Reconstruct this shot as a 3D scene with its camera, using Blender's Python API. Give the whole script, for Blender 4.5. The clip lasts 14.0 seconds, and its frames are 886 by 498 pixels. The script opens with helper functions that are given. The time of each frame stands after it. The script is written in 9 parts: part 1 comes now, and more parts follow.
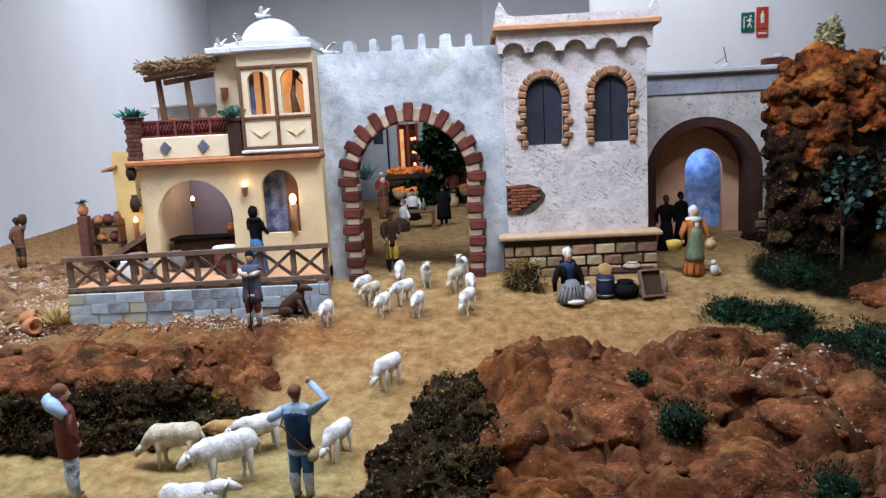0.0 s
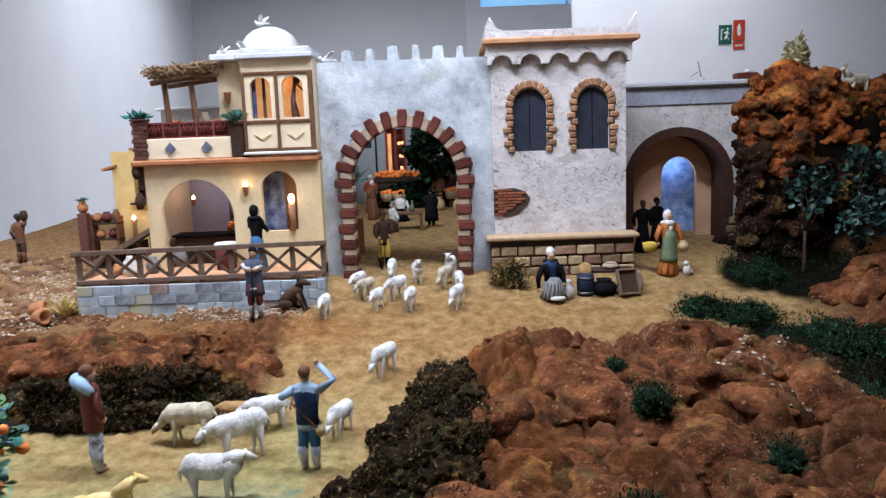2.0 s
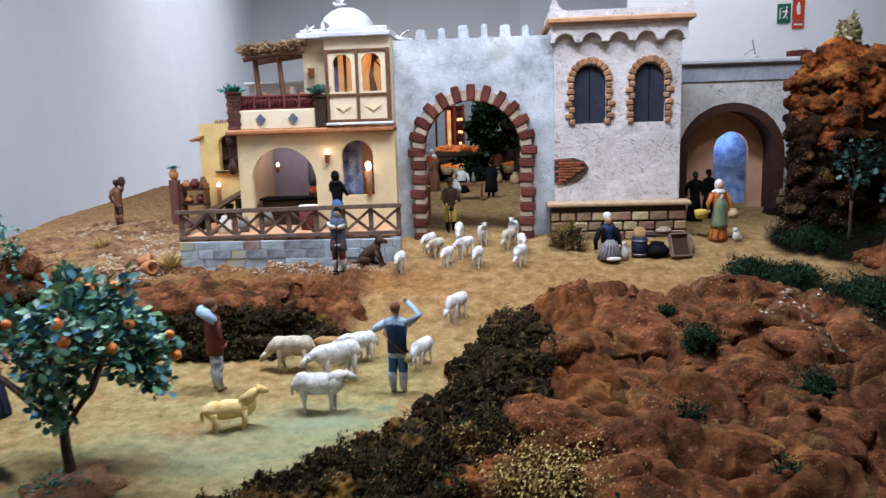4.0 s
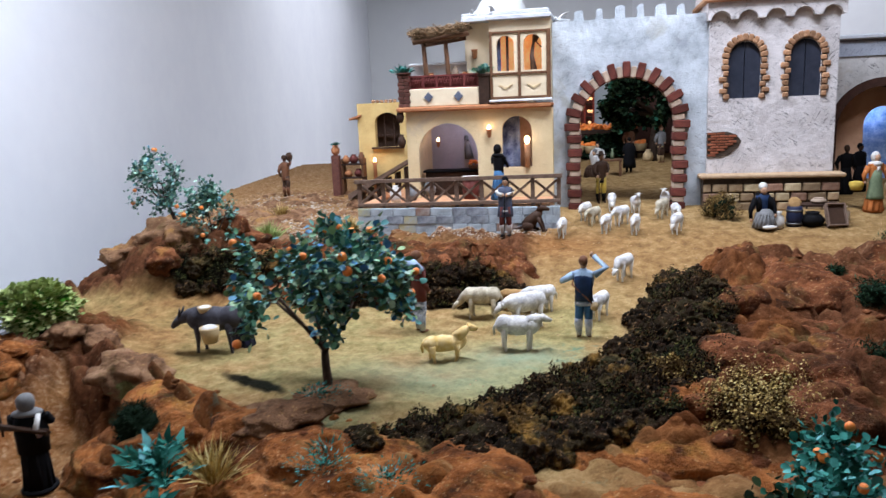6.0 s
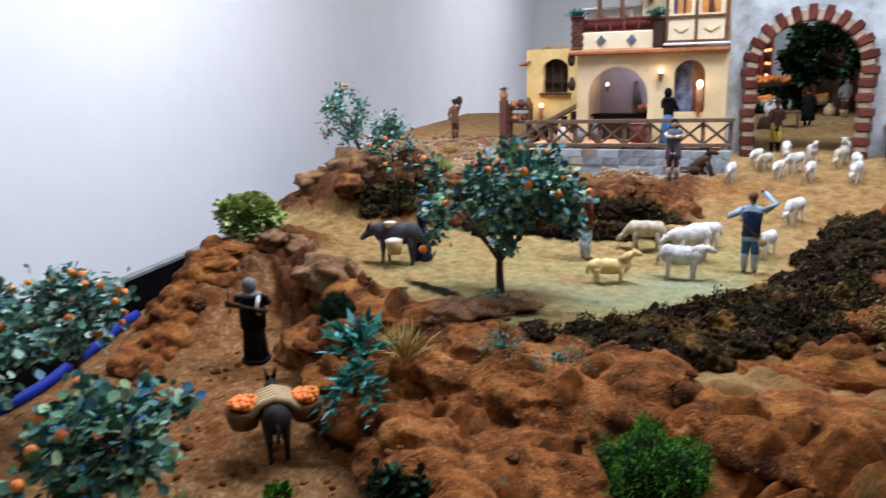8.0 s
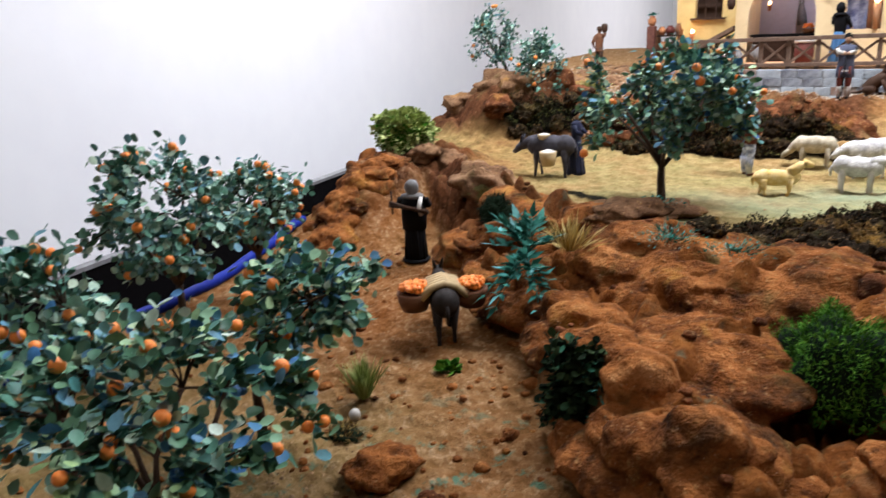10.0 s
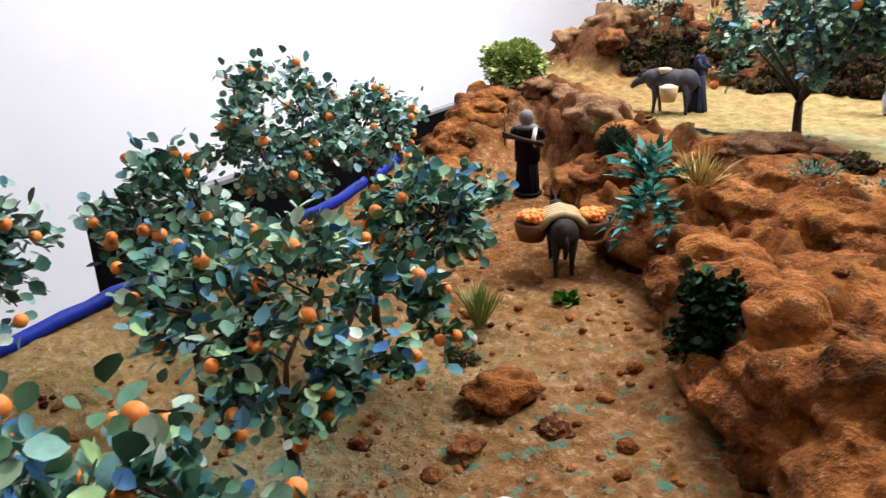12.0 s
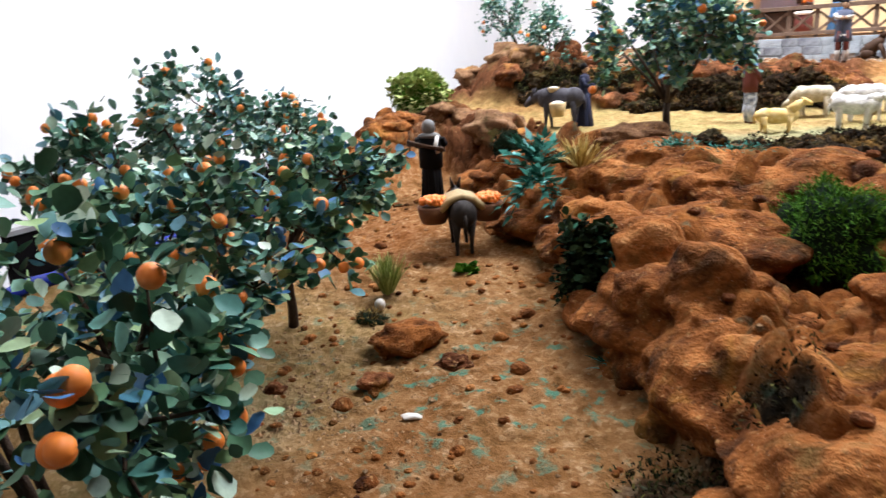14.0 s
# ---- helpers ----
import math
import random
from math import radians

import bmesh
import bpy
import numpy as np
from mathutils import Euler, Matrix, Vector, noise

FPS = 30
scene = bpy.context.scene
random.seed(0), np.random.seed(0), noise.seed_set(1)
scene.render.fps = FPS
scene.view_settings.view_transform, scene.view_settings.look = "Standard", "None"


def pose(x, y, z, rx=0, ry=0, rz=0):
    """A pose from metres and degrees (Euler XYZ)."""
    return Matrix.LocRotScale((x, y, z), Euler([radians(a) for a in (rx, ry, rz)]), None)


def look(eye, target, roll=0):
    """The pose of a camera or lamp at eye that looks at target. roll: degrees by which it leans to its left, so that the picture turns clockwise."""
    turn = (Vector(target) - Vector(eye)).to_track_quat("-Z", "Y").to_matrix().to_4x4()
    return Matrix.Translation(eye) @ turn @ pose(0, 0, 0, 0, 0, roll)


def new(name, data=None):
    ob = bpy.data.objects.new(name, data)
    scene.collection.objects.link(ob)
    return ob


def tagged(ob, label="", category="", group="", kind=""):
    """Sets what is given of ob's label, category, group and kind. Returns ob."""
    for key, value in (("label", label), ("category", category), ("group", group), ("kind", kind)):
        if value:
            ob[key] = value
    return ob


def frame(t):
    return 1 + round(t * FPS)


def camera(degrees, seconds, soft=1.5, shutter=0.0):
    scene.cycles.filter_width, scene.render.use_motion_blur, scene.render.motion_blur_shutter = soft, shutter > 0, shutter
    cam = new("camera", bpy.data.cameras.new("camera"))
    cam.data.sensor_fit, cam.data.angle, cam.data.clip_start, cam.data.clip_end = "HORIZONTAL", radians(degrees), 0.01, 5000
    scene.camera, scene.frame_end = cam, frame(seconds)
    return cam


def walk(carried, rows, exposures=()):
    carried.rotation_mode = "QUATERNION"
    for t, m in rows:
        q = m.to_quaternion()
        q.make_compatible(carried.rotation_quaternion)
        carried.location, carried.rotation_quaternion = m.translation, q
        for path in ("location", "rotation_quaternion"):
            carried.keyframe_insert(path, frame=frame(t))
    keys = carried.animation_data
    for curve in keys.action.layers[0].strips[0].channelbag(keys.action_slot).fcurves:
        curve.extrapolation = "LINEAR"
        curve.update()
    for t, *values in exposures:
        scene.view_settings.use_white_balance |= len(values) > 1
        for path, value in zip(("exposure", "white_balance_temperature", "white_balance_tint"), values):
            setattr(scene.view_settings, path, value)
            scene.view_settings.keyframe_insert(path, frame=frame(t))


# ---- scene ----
cam = camera(61.2, 14.0, soft=1.35, shutter=0.6)
PATH = [
    (0, (0.109, -0.123, 0.451), (0.02, 1.851, 0.147), -3.0),
    (0.5, (0.111, -0.137, 0.452), (0.03, 1.837, 0.144), -3.1),
    (1, (0.116, -0.17, 0.454), (0.063, 1.807, 0.154), -3.1),
    (1.5, (0.098, -0.211, 0.457), (0.055, 1.765, 0.151), -3.0),
    (2, (0.077, -0.28, 0.457), (0.042, 1.698, 0.162), -2.1),
    (2.2, (0.066, -0.307, 0.457), (0.016, 1.669, 0.153), -2.2),
    (4.3, (-0.011, -0.572, 0.42), (-0.189, 1.39, 0.072), -1.8),
    (4.5, (-0.035, -0.602, 0.417), (-0.229, 1.357, 0.064), -1.9),
    (5, (-0.111, -0.689, 0.419), (-0.391, 1.263, 0.084), -2.1),
    (5.5, (-0.165, -0.743, 0.411), (-0.499, 1.197, 0.058), -1.9),
    (6, (-0.208, -0.809, 0.404), (-0.621, 1.112, 0.034), -2.3),
    (6.5, (-0.243, -0.849, 0.395), (-0.67, 1.063, -0.007), -2.0),
    (7, (-0.257, -0.896, 0.376), (-0.697, 1.006, -0.057), -2.0),
    (7.5, (-0.235, -0.936, 0.361), (-0.854, 0.912, -0.088), -1.0),
    (8, (-0.218, -0.993, 0.336), (-1.005, 0.787, -0.125), -1.5),
    (8.5, (-0.217, -1.036, 0.308), (-1.108, 0.693, -0.158), -2.1),
    (9, (-0.219, -1.064, 0.288), (-1.176, 0.625, -0.192), -2.2),
    (9.2, (-0.228, -1.071, 0.274), (-1.202, 0.603, -0.227), -2.4),
    (11.3, (-0.336, -1.119, 0.184), (-1.519, 0.351, -0.476), -1.9),
    (11.5, (-0.342, -1.119, 0.18), (-1.535, 0.34, -0.49), -1.9),
    (12, (-0.352, -1.125, 0.17), (-1.565, 0.308, -0.519), -2.2),
    (12.5, (-0.337, -1.143, 0.146), (-1.6, 0.253, -0.529), -3.6),
    (13, (-0.302, -1.178, 0.108), (-1.523, 0.283, -0.505), -2.4),
    (13.5, (-0.253, -1.221, 0.052), (-1.404, 0.314, -0.513), -1.3),
    (14, (-0.221, -1.247, 0.019), (-1.301, 0.356, -0.494), -2.8),
]
EXPOSURES = [(0, -0.74, 6200, 17), (2.2, -0.74, 6200, 17), (5.5, -0.68, 6200, 17), (9, -0.50, 6600, 18), (11.5, 0.10, 7200, 19), (13, 0.24, 7000, 18), (14, 0.28, 7000, 18)]
walk(cam, [(t, look(eye, target, roll)) for t, eye, target, roll in PATH], EXPOSURES)


import collections

# ---- light ----
world = bpy.data.worlds.new("world")
scene.world = world
world.use_nodes = True
world.node_tree.nodes["Background"].inputs[0].default_value = (0.75, 0.85, 1.0, 1)
world.node_tree.nodes["Background"].inputs[1].default_value = 0.005


def area_lamp(name, at, to, size_x, size_y, watts, colour):
    data = bpy.data.lights.new(name, "AREA")
    data.shape, data.size, data.size_y, data.energy, data.color = "RECTANGLE", size_x, size_y, watts, colour
    ob = new(name, data)
    ob.matrix_world = look(at, to)
    return ob


def bulb(name, at, watts, colour=(1.0, 0.62, 0.28), radius=0.006):
    data = bpy.data.lights.new(name, "POINT")
    data.energy, data.color, data.shadow_soft_size = watts, colour, radius
    ob = new(name, data)
    ob.location = at
    return ob


def spot(name, at, to, watts, degrees, colour, radius=0.08, blend=0.6):
    data = bpy.data.lights.new(name, "SPOT")
    data.energy, data.color, data.spot_size, data.spot_blend, data.shadow_soft_size = watts, colour, radians(degrees), blend, radius
    ob = new(name, data)
    ob.matrix_world = look(at, to)
    return ob


# track spots over the table, hall lamps, unseen bluish lamp added to brighten the white wall
spot("track_spot", (0.30, -0.25, 2.5), (0.0, 2.35, 0.1), 82, 54, (1.0, 0.94, 0.88), 0.05)
spot("track_spot", (-0.25, -1.8, 2.4), (-1.0, 0.1, -0.3), 78, 54, (1.0, 0.90, 0.78), 0.05)
# unseen narrow spot added to brighten the top of the cliff
spot("track_spot", (1.45, 0.5, 2.5), (1.42, 2.75, 0.52), 60, 19, (0.97, 0.97, 1.0), 0.05)
area_lamp("hall_lamp", (2.6, 9.0, 3.6), (2.6, 9.4, 0), 4.0, 5.0, 300, (0.93, 0.97, 1.0))
area_lamp("wall_fill", (-2.15, 1.9, 3.15), (-3.2, 2.1, 0.1), 0.3, 6.5, 610, (0.82, 0.91, 1.0))
area_lamp("hall_lamp", (-1.6, 11.5, 3.6), (-1.6, 11.8, 0), 5.0, 8.0, 540, (0.90, 0.95, 1.0))

# ---- materials ----
def nodes_of(name):
    m = bpy.data.materials.new(name)
    m.use_nodes = True
    return m, m.node_tree.nodes, m.node_tree.links


def mat(name, c1, c2=None, scale=30.0, rough=0.8, bump=0.15, fine=0.0, metal=0.0, spread=0.0, island=False, emit=0.0, coat=0.0, lines=None):
    """A painted or natural surface: two colours mixed by coarse and fine grain, with relief."""
    m, n, l = nodes_of(name)
    b = n["Principled BSDF"]
    b.inputs["Roughness"].default_value, b.inputs["Metallic"].default_value = rough, metal
    b.inputs["Coat Weight"].default_value = coat
    b.inputs["Specular IOR Level"].default_value = 0.5 if metal or rough < 0.5 else 0.12
    c2 = c2 or tuple(v * 0.7 for v in c1)
    tc = n.new("ShaderNodeTexCoord")
    big = n.new("ShaderNodeTexNoise")
    big.inputs["Scale"].default_value, big.inputs["Detail"].default_value = scale, 6
    l.new(tc.outputs["Object"], big.inputs["Vector"])
    small = n.new("ShaderNodeTexNoise")
    small.inputs["Scale"].default_value, small.inputs["Detail"].default_value = fine or scale * 6, 3
    l.new(tc.outputs["Object"], small.inputs["Vector"])
    add = n.new("ShaderNodeMath")
    add.operation = "MULTIPLY_ADD"
    add.inputs[1].default_value = 0.45
    l.new(small.outputs["Fac"], add.inputs[0])
    l.new(big.outputs["Fac"], add.inputs[2])
    ramp_n = n.new("ShaderNodeValToRGB")
    ramp_n.color_ramp.elements[0].position, ramp_n.color_ramp.elements[1].position = 0.52, 0.92
    ramp_n.color_ramp.elements[0].color, ramp_n.color_ramp.elements[1].color = (*c1, 1), (*c2, 1)
    l.new(add.outputs[0], ramp_n.inputs["Fac"])
    colour = ramp_n.outputs["Color"]
    if spread:
        rnd = n.new("ShaderNodeNewGeometry" if island else "ShaderNodeObjectInfo")
        hsv = n.new("ShaderNodeHueSaturation")
        mr = n.new("ShaderNodeMapRange")
        mr.inputs["To Min"].default_value, mr.inputs["To Max"].default_value = 1 - spread, 1 + spread
        l.new(rnd.outputs["Random Per Island" if island else "Random"], mr.inputs["Value"])
        l.new(mr.outputs[0], hsv.inputs["Value"])
        l.new(colour, hsv.inputs["Color"])
        colour = hsv.outputs["Color"]
    l.new(colour, b.inputs["Base Color"])
    if emit:
        l.new(colour, b.inputs["Emission Color"])
        b.inputs["Emission Strength"].default_value = emit
    if bump:
        bn = n.new("ShaderNodeBump")
        bn.inputs["Strength"].default_value, bn.inputs["Distance"].default_value = bump, 0.004
        l.new(add.outputs[0], bn.inputs["Height"])
        l.new(bn.outputs[0], b.inputs["Normal"])
    return m


def ramp_of(n, l, source, stops):
    r = n.new("ShaderNodeValToRGB")
    while len(r.color_ramp.elements) < len(stops):
        r.color_ramp.elements.new(0.5)
    for e, (p, c) in zip(r.color_ramp.elements, stops):
        e.position, e.color = p, (*c, 1)
    l.new(source, r.inputs["Fac"])
    return r.outputs["Color"]


def noise_of(n, l, vec, scale, detail=5, rough=0.6, distortion=0.0):
    t = n.new("ShaderNodeTexNoise")
    t.inputs["Scale"].default_value, t.inputs["Detail"].default_value = scale, detail
    t.inputs["Roughness"].default_value, t.inputs["Distortion"].default_value = rough, distortion
    l.new(vec, t.inputs["Vector"])
    return t.outputs["Fac"]


def mixed(n, l, fac, a, b):
    m = n.new("ShaderNodeMix")
    m.data_type = "RGBA"
    l.new(fac, m.inputs[0])
    l.new(a, m.inputs[6])
    l.new(b, m.inputs[7])
    return m.outputs[2]


def soil_material():
    m, n, l = nodes_of("soil")
    b = n["Principled BSDF"]
    b.inputs["Roughness"].default_value = 0.92
    b.inputs["Specular IOR Level"].default_value = 0.04
    vec = n.new("ShaderNodeTexCoord").outputs["Object"]

    def share(name):
        a = n.new("ShaderNodeAttribute")
        a.attribute_name = name
        return a.outputs["Fac"]
    coarse, mid, fine = noise_of(n, l, vec, 5, 4), noise_of(n, l, vec, 24, 10, 0.74), noise_of(n, l, vec, 160, 4)
    sand = ramp_of(n, l, mid, ((0.28, (0.13, 0.072, 0.026)), (0.5, (0.28, 0.175, 0.072)), (0.74, (0.44, 0.315, 0.155))))
    green = ramp_of(n, l, mid, ((0.33, (0.15, 0.125, 0.045)), (0.62, (0.36, 0.29, 0.125))))
    lawn = n.new("ShaderNodeMath")
    lawn.operation = "MULTIPLY"
    l.new(share("meadow"), lawn.inputs[0])
    l.new(ramp_of(n, l, coarse, ((0.35, (0, 0, 0)), (0.6, (1, 1, 1)))), lawn.inputs[1])
    sand = mixed(n, l, lawn.outputs[0], sand, green)
    clay = ramp_of(n, l, mid, ((0.3, (0.060, 0.018, 0.005)), (0.50, (0.19, 0.062, 0.014)), (0.70, (0.34, 0.140, 0.042)), (0.85, (0.44, 0.25, 0.10))))
    sand = mixed(n, l, share("clay"), sand, clay)
    rock = ramp_of(n, l, mid, ((0.30, (0.022, 0.008, 0.004)), (0.48, (0.085, 0.032, 0.014)), (0.66, (0.18, 0.074, 0.034)), (0.85, (0.30, 0.155, 0.08))))
    orange = ramp_of(n, l, mid, ((0.28, (0.045, 0.013, 0.004)), (0.5, (0.18, 0.060, 0.015)), (0.68, (0.30, 0.115, 0.030)), (0.86, (0.40, 0.19, 0.07))))
    rock = mixed(n, l, share("ochre"), rock, orange)
    colour = mixed(n, l, share("rock"), sand, rock)
    fleck = ramp_of(n, l, noise_of(n, l, vec, 90, 2), ((0.66, (0, 0, 0)), (0.74, (0.45, 0.45, 0.45))))
    dust = n.new("ShaderNodeRGB")
    dust.outputs[0].default_value = (0.46, 0.30, 0.16, 1)
    colour = mixed(n, l, fleck, colour, dust.outputs[0])
    stain = n.new("ShaderNodeMath")
    stain.operation = "MULTIPLY"
    l.new(share("rock"), stain.inputs[0])
    l.new(ramp_of(n, l, noise_of(n, l, vec, 8, 7, 0.65), ((0.56, (0, 0, 0)), (0.68, (0.75, 0.75, 0.75)))), stain.inputs[1])
    olive = ramp_of(n, l, fine, ((0.35, (0.055, 0.040, 0.014)), (0.65, (0.17, 0.125, 0.045))))
    colour = mixed(n, l, stain.outputs[0], colour, olive)
    moss = ramp_of(n, l, fine, ((0.35, (0.003, 0.002, 0.001)), (0.6, (0.008, 0.006, 0.003)), (0.8, (0.024, 0.017, 0.006))))
    colour = mixed(n, l, share("moss"), colour, moss)
    pebble = n.new("ShaderNodeTexVoronoi")
    pebble.inputs["Scale"].default_value = 110
    l.new(vec, pebble.inputs["Vector"])
    stone = ramp_of(n, l, pebble.outputs["Color"], ((0.2, (0.11, 0.052, 0.024)), (0.6, (0.24, 0.14, 0.075)), (0.95, (0.46, 0.34, 0.22))))
    few = n.new("ShaderNodeMath")
    few.operation = "MULTIPLY"
    l.new(share("gravel"), few.inputs[0])
    l.new(ramp_of(n, l, mid, ((0.42, (0, 0, 0)), (0.62, (0.8, 0.8, 0.8)))), few.inputs[1])
    colour = mixed(n, l, few.outputs[0], colour, stone)
    teal = n.new("ShaderNodeMath")
    teal.operation = "MULTIPLY"
    l.new(share("powder"), teal.inputs[0])
    l.new(ramp_of(n, l, noise_of(n, l, vec, 26, 4), ((0.56, (0, 0, 0)), (0.64, (0.85, 0.85, 0.85)))), teal.inputs[1])
    rgb = n.new("ShaderNodeRGB")
    rgb.outputs[0].default_value = (0.045, 0.19, 0.14, 1)
    colour = mixed(n, l, teal.outputs[0], colour, rgb.outputs[0])
    soft = n.new("ShaderNodeMath")
    soft.operation = "MULTIPLY"
    l.new(share("spray"), soft.inputs[0])
    l.new(ramp_of(n, l, coarse, ((0.25, (0.35, 0.35, 0.35)), (0.6, (0.8, 0.8, 0.8)))), soft.inputs[1])
    mint = n.new("ShaderNodeRGB")
    mint.outputs[0].default_value = (0.22, 0.32, 0.22, 1)
    colour = mixed(n, l, soft.outputs[0], colour, mint.outputs[0])
    l.new(colour, b.inputs["Base Color"])
    h = n.new("ShaderNodeMath")
    h.operation = "MULTIPLY_ADD"
    h.inputs[1].default_value = 0.5
    l.new(fine, h.inputs[0])
    l.new(mid, h.inputs[2])
    bn = n.new("ShaderNodeBump")
    bn.inputs["Strength"].default_value, bn.inputs["Distance"].default_value = 0.8, 0.010
    l.new(h.outputs[0], bn.inputs["Height"])
    l.new(bn.outputs[0], b.inputs["Normal"])
    return m


def plaster_material(name, pale, dark, grime, scale=9.0, strokes=0.0, bump=0.4, stain=None):
    """Hand-painted plaster: wash in two tones, dabs and scratches."""
    m, n, l = nodes_of(name)
    b = n["Principled BSDF"]
    b.inputs["Roughness"].default_value = 0.9
    b.inputs["Specular IOR Level"].default_value = 0.2
    vec = n.new("ShaderNodeTexCoord").outputs["Object"]
    wash, mid, fine = noise_of(n, l, vec, scale, 6, 0.65), noise_of(n, l, vec, scale * 5, 5), noise_of(n, l, vec, 220, 3)
    colour = ramp_of(n, l, wash, ((0.36, pale), (0.62, dark)))
    spot = ramp_of(n, l, noise_of(n, l, vec, scale * 2.6, 8, 0.7, 1.5), ((0.58 - 0.02 * strokes, (0, 0, 0)), (0.72, (0.7, 0.7, 0.7))))
    g = n.new("ShaderNodeRGB")
    g.outputs[0].default_value = (*grime, 1)
    colour = mixed(n, l, spot, colour, g.outputs[0])
    if strokes:
        for angle in (38, -55):
            mp = n.new("ShaderNodeMapping")
            mp.vector_type = "TEXTURE"
            mp.inputs["Rotation"].default_value = (0, radians(angle), 0)
            mp.inputs["Scale"].default_value = (0.055, 0.05, 0.013)
            l.new(vec, mp.inputs["Vector"])
            cut = ramp_of(n, l, noise_of(n, l, mp.outputs[0], 1.0, 5, 0.65, 1.8), ((0.57, (0, 0, 0)), (0.61, (strokes, strokes, strokes))))
            where = ramp_of(n, l, noise_of(n, l, vec, 10 + 0.1 * angle, 4), ((0.50, (0, 0, 0)), (0.58, (0.95, 0.95, 0.95))))
            both = n.new("ShaderNodeMath")
            both.operation = "MULTIPLY"
            l.new(cut, both.inputs[0])
            l.new(where, both.inputs[1])
            colour = mixed(n, l, both.outputs[0], colour, g.outputs[0])
    if stain:
        s = n.new("ShaderNodeRGB")
        s.outputs[0].default_value = (*stain, 1)
        colour = mixed(n, l, ramp_of(n, l, noise_of(n, l, vec, scale * 0.55, 7, 0.7, 0.8), ((0.56, (0, 0, 0)), (0.70, (0.8, 0.8, 0.8)))), colour, s.outputs[0])
    l.new(colour, b.inputs["Base Color"])
    h = n.new("ShaderNodeMath")
    h.operation = "MULTIPLY_ADD"
    h.inputs[1].default_value = 0.3
    l.new(fine, h.inputs[0])
    l.new(mid, h.inputs[2])
    bn = n.new("ShaderNodeBump")
    bn.inputs["Strength"].default_value, bn.inputs["Distance"].default_value = bump, 0.006
    l.new(h.outputs[0], bn.inputs["Height"])
    l.new(bn.outputs[0], b.inputs["Normal"])
    return m


def leaf_material(name, stops, rough=0.5, gloss=0.35):
    m, n, l = nodes_of(name)
    b = n["Principled BSDF"]
    b.inputs["Roughness"].default_value = rough
    geo = n.new("ShaderNodeNewGeometry")
    vec = n.new("ShaderNodeTexCoord").outputs["Object"]
    colour = ramp_of(n, l, geo.outputs["Random Per Island"], stops)
    grain = noise_of(n, l, vec, 120, 3)
    hsv = n.new("ShaderNodeHueSaturation")
    mr = n.new("ShaderNodeMapRange")
    mr.inputs["To Min"].default_value, mr.inputs["To Max"].default_value = 0.6, 1.4
    l.new(grain, mr.inputs["Value"])
    l.new(mr.outputs[0], hsv.inputs["Value"])
    l.new(colour, hsv.inputs["Color"])
    l.new(hsv.outputs["Color"], b.inputs["Base Color"])
    b.inputs["Specular IOR Level"].default_value = gloss if rough < 0.9 else 0.05
    return m


SOIL = soil_material()
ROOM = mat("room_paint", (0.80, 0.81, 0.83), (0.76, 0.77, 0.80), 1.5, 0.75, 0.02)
# dark grey for surfaces out of view, so that they return little light
HALL_UNSEEN = mat("unseen_hall_paint", (0.20, 0.20, 0.21), (0.16, 0.16, 0.17), 0.8, 0.9, 0.02)
# greyer than the white walls: the far wall's shade is in this colour
ROOM_SHADED = mat("hall_paint_shaded", (0.70, 0.71, 0.71), (0.66, 0.67, 0.68), 0.8, 0.8, 0.02)
FLOOR = mat("hall_floor", (0.42, 0.40, 0.38), (0.36, 0.35, 0.33), 3, 0.4, 0.05)
BLACK = mat("black_cloth", (0.0025, 0.002, 0.0025), (0.004, 0.0035, 0.004), 20, 1.0, 0.2)
BLACK.node_tree.nodes["Principled BSDF"].inputs["Specular IOR Level"].default_value = 0.05
GREY_EDGE = mat("grey_edge", (0.22, 0.22, 0.23), None, 20, 0.6, 0.1)
BLUE_PIPE = mat("blue_hose", (0.004, 0.016, 0.20), (0.008, 0.028, 0.26), 60, 0.5, 0.05)
CREAM = plaster_material("cream_plaster", (0.72, 0.57, 0.34), (0.64, 0.50, 0.29), (0.52, 0.39, 0.23), 7, stain=(0.50, 0.40, 0.30))
CREAM_UP = plaster_material("pale_cream_plaster", (0.76, 0.64, 0.45), (0.70, 0.57, 0.39), (0.58, 0.45, 0.31), 12, bump=0.2)
OCHRE = plaster_material("ochre_plaster", (0.60, 0.44, 0.18), (0.50, 0.34, 0.13), (0.36, 0.24, 0.10), 9)
GATE_PL = plaster_material("blue_grey_plaster", (0.62, 0.67, 0.71), (0.30, 0.33, 0.36), (0.22, 0.23, 0.24), 4.5, 0.5, 0.9, (0.34, 0.31, 0.23))
TOWER_PL = plaster_material("white_scratched_plaster", (0.70, 0.66, 0.65), (0.54, 0.50, 0.49), (0.15, 0.14, 0.14), 9, 0.85, 1.0, (0.36, 0.32, 0.31))
ARCH_PL = plaster_material("grey_white_plaster", (0.66, 0.64, 0.62), (0.50, 0.48, 0.46), (0.16, 0.15, 0.15), 10, 0.85, 0.9, (0.46, 0.41, 0.33))
SLATE = plaster_material("slate_grey_paint", (0.40, 0.42, 0.48), (0.32, 0.34, 0.39), (0.10, 0.10, 0.12), 14, 0.5)
ROOF_PL = plaster_material("roof_plaster", (0.56, 0.58, 0.60), (0.46, 0.47, 0.50), (0.34, 0.33, 0.33), 16)
WHITE_PL = mat("dome_white", (0.64, 0.65, 0.66), (0.54, 0.54, 0.53), 25, 0.8, 0.2)
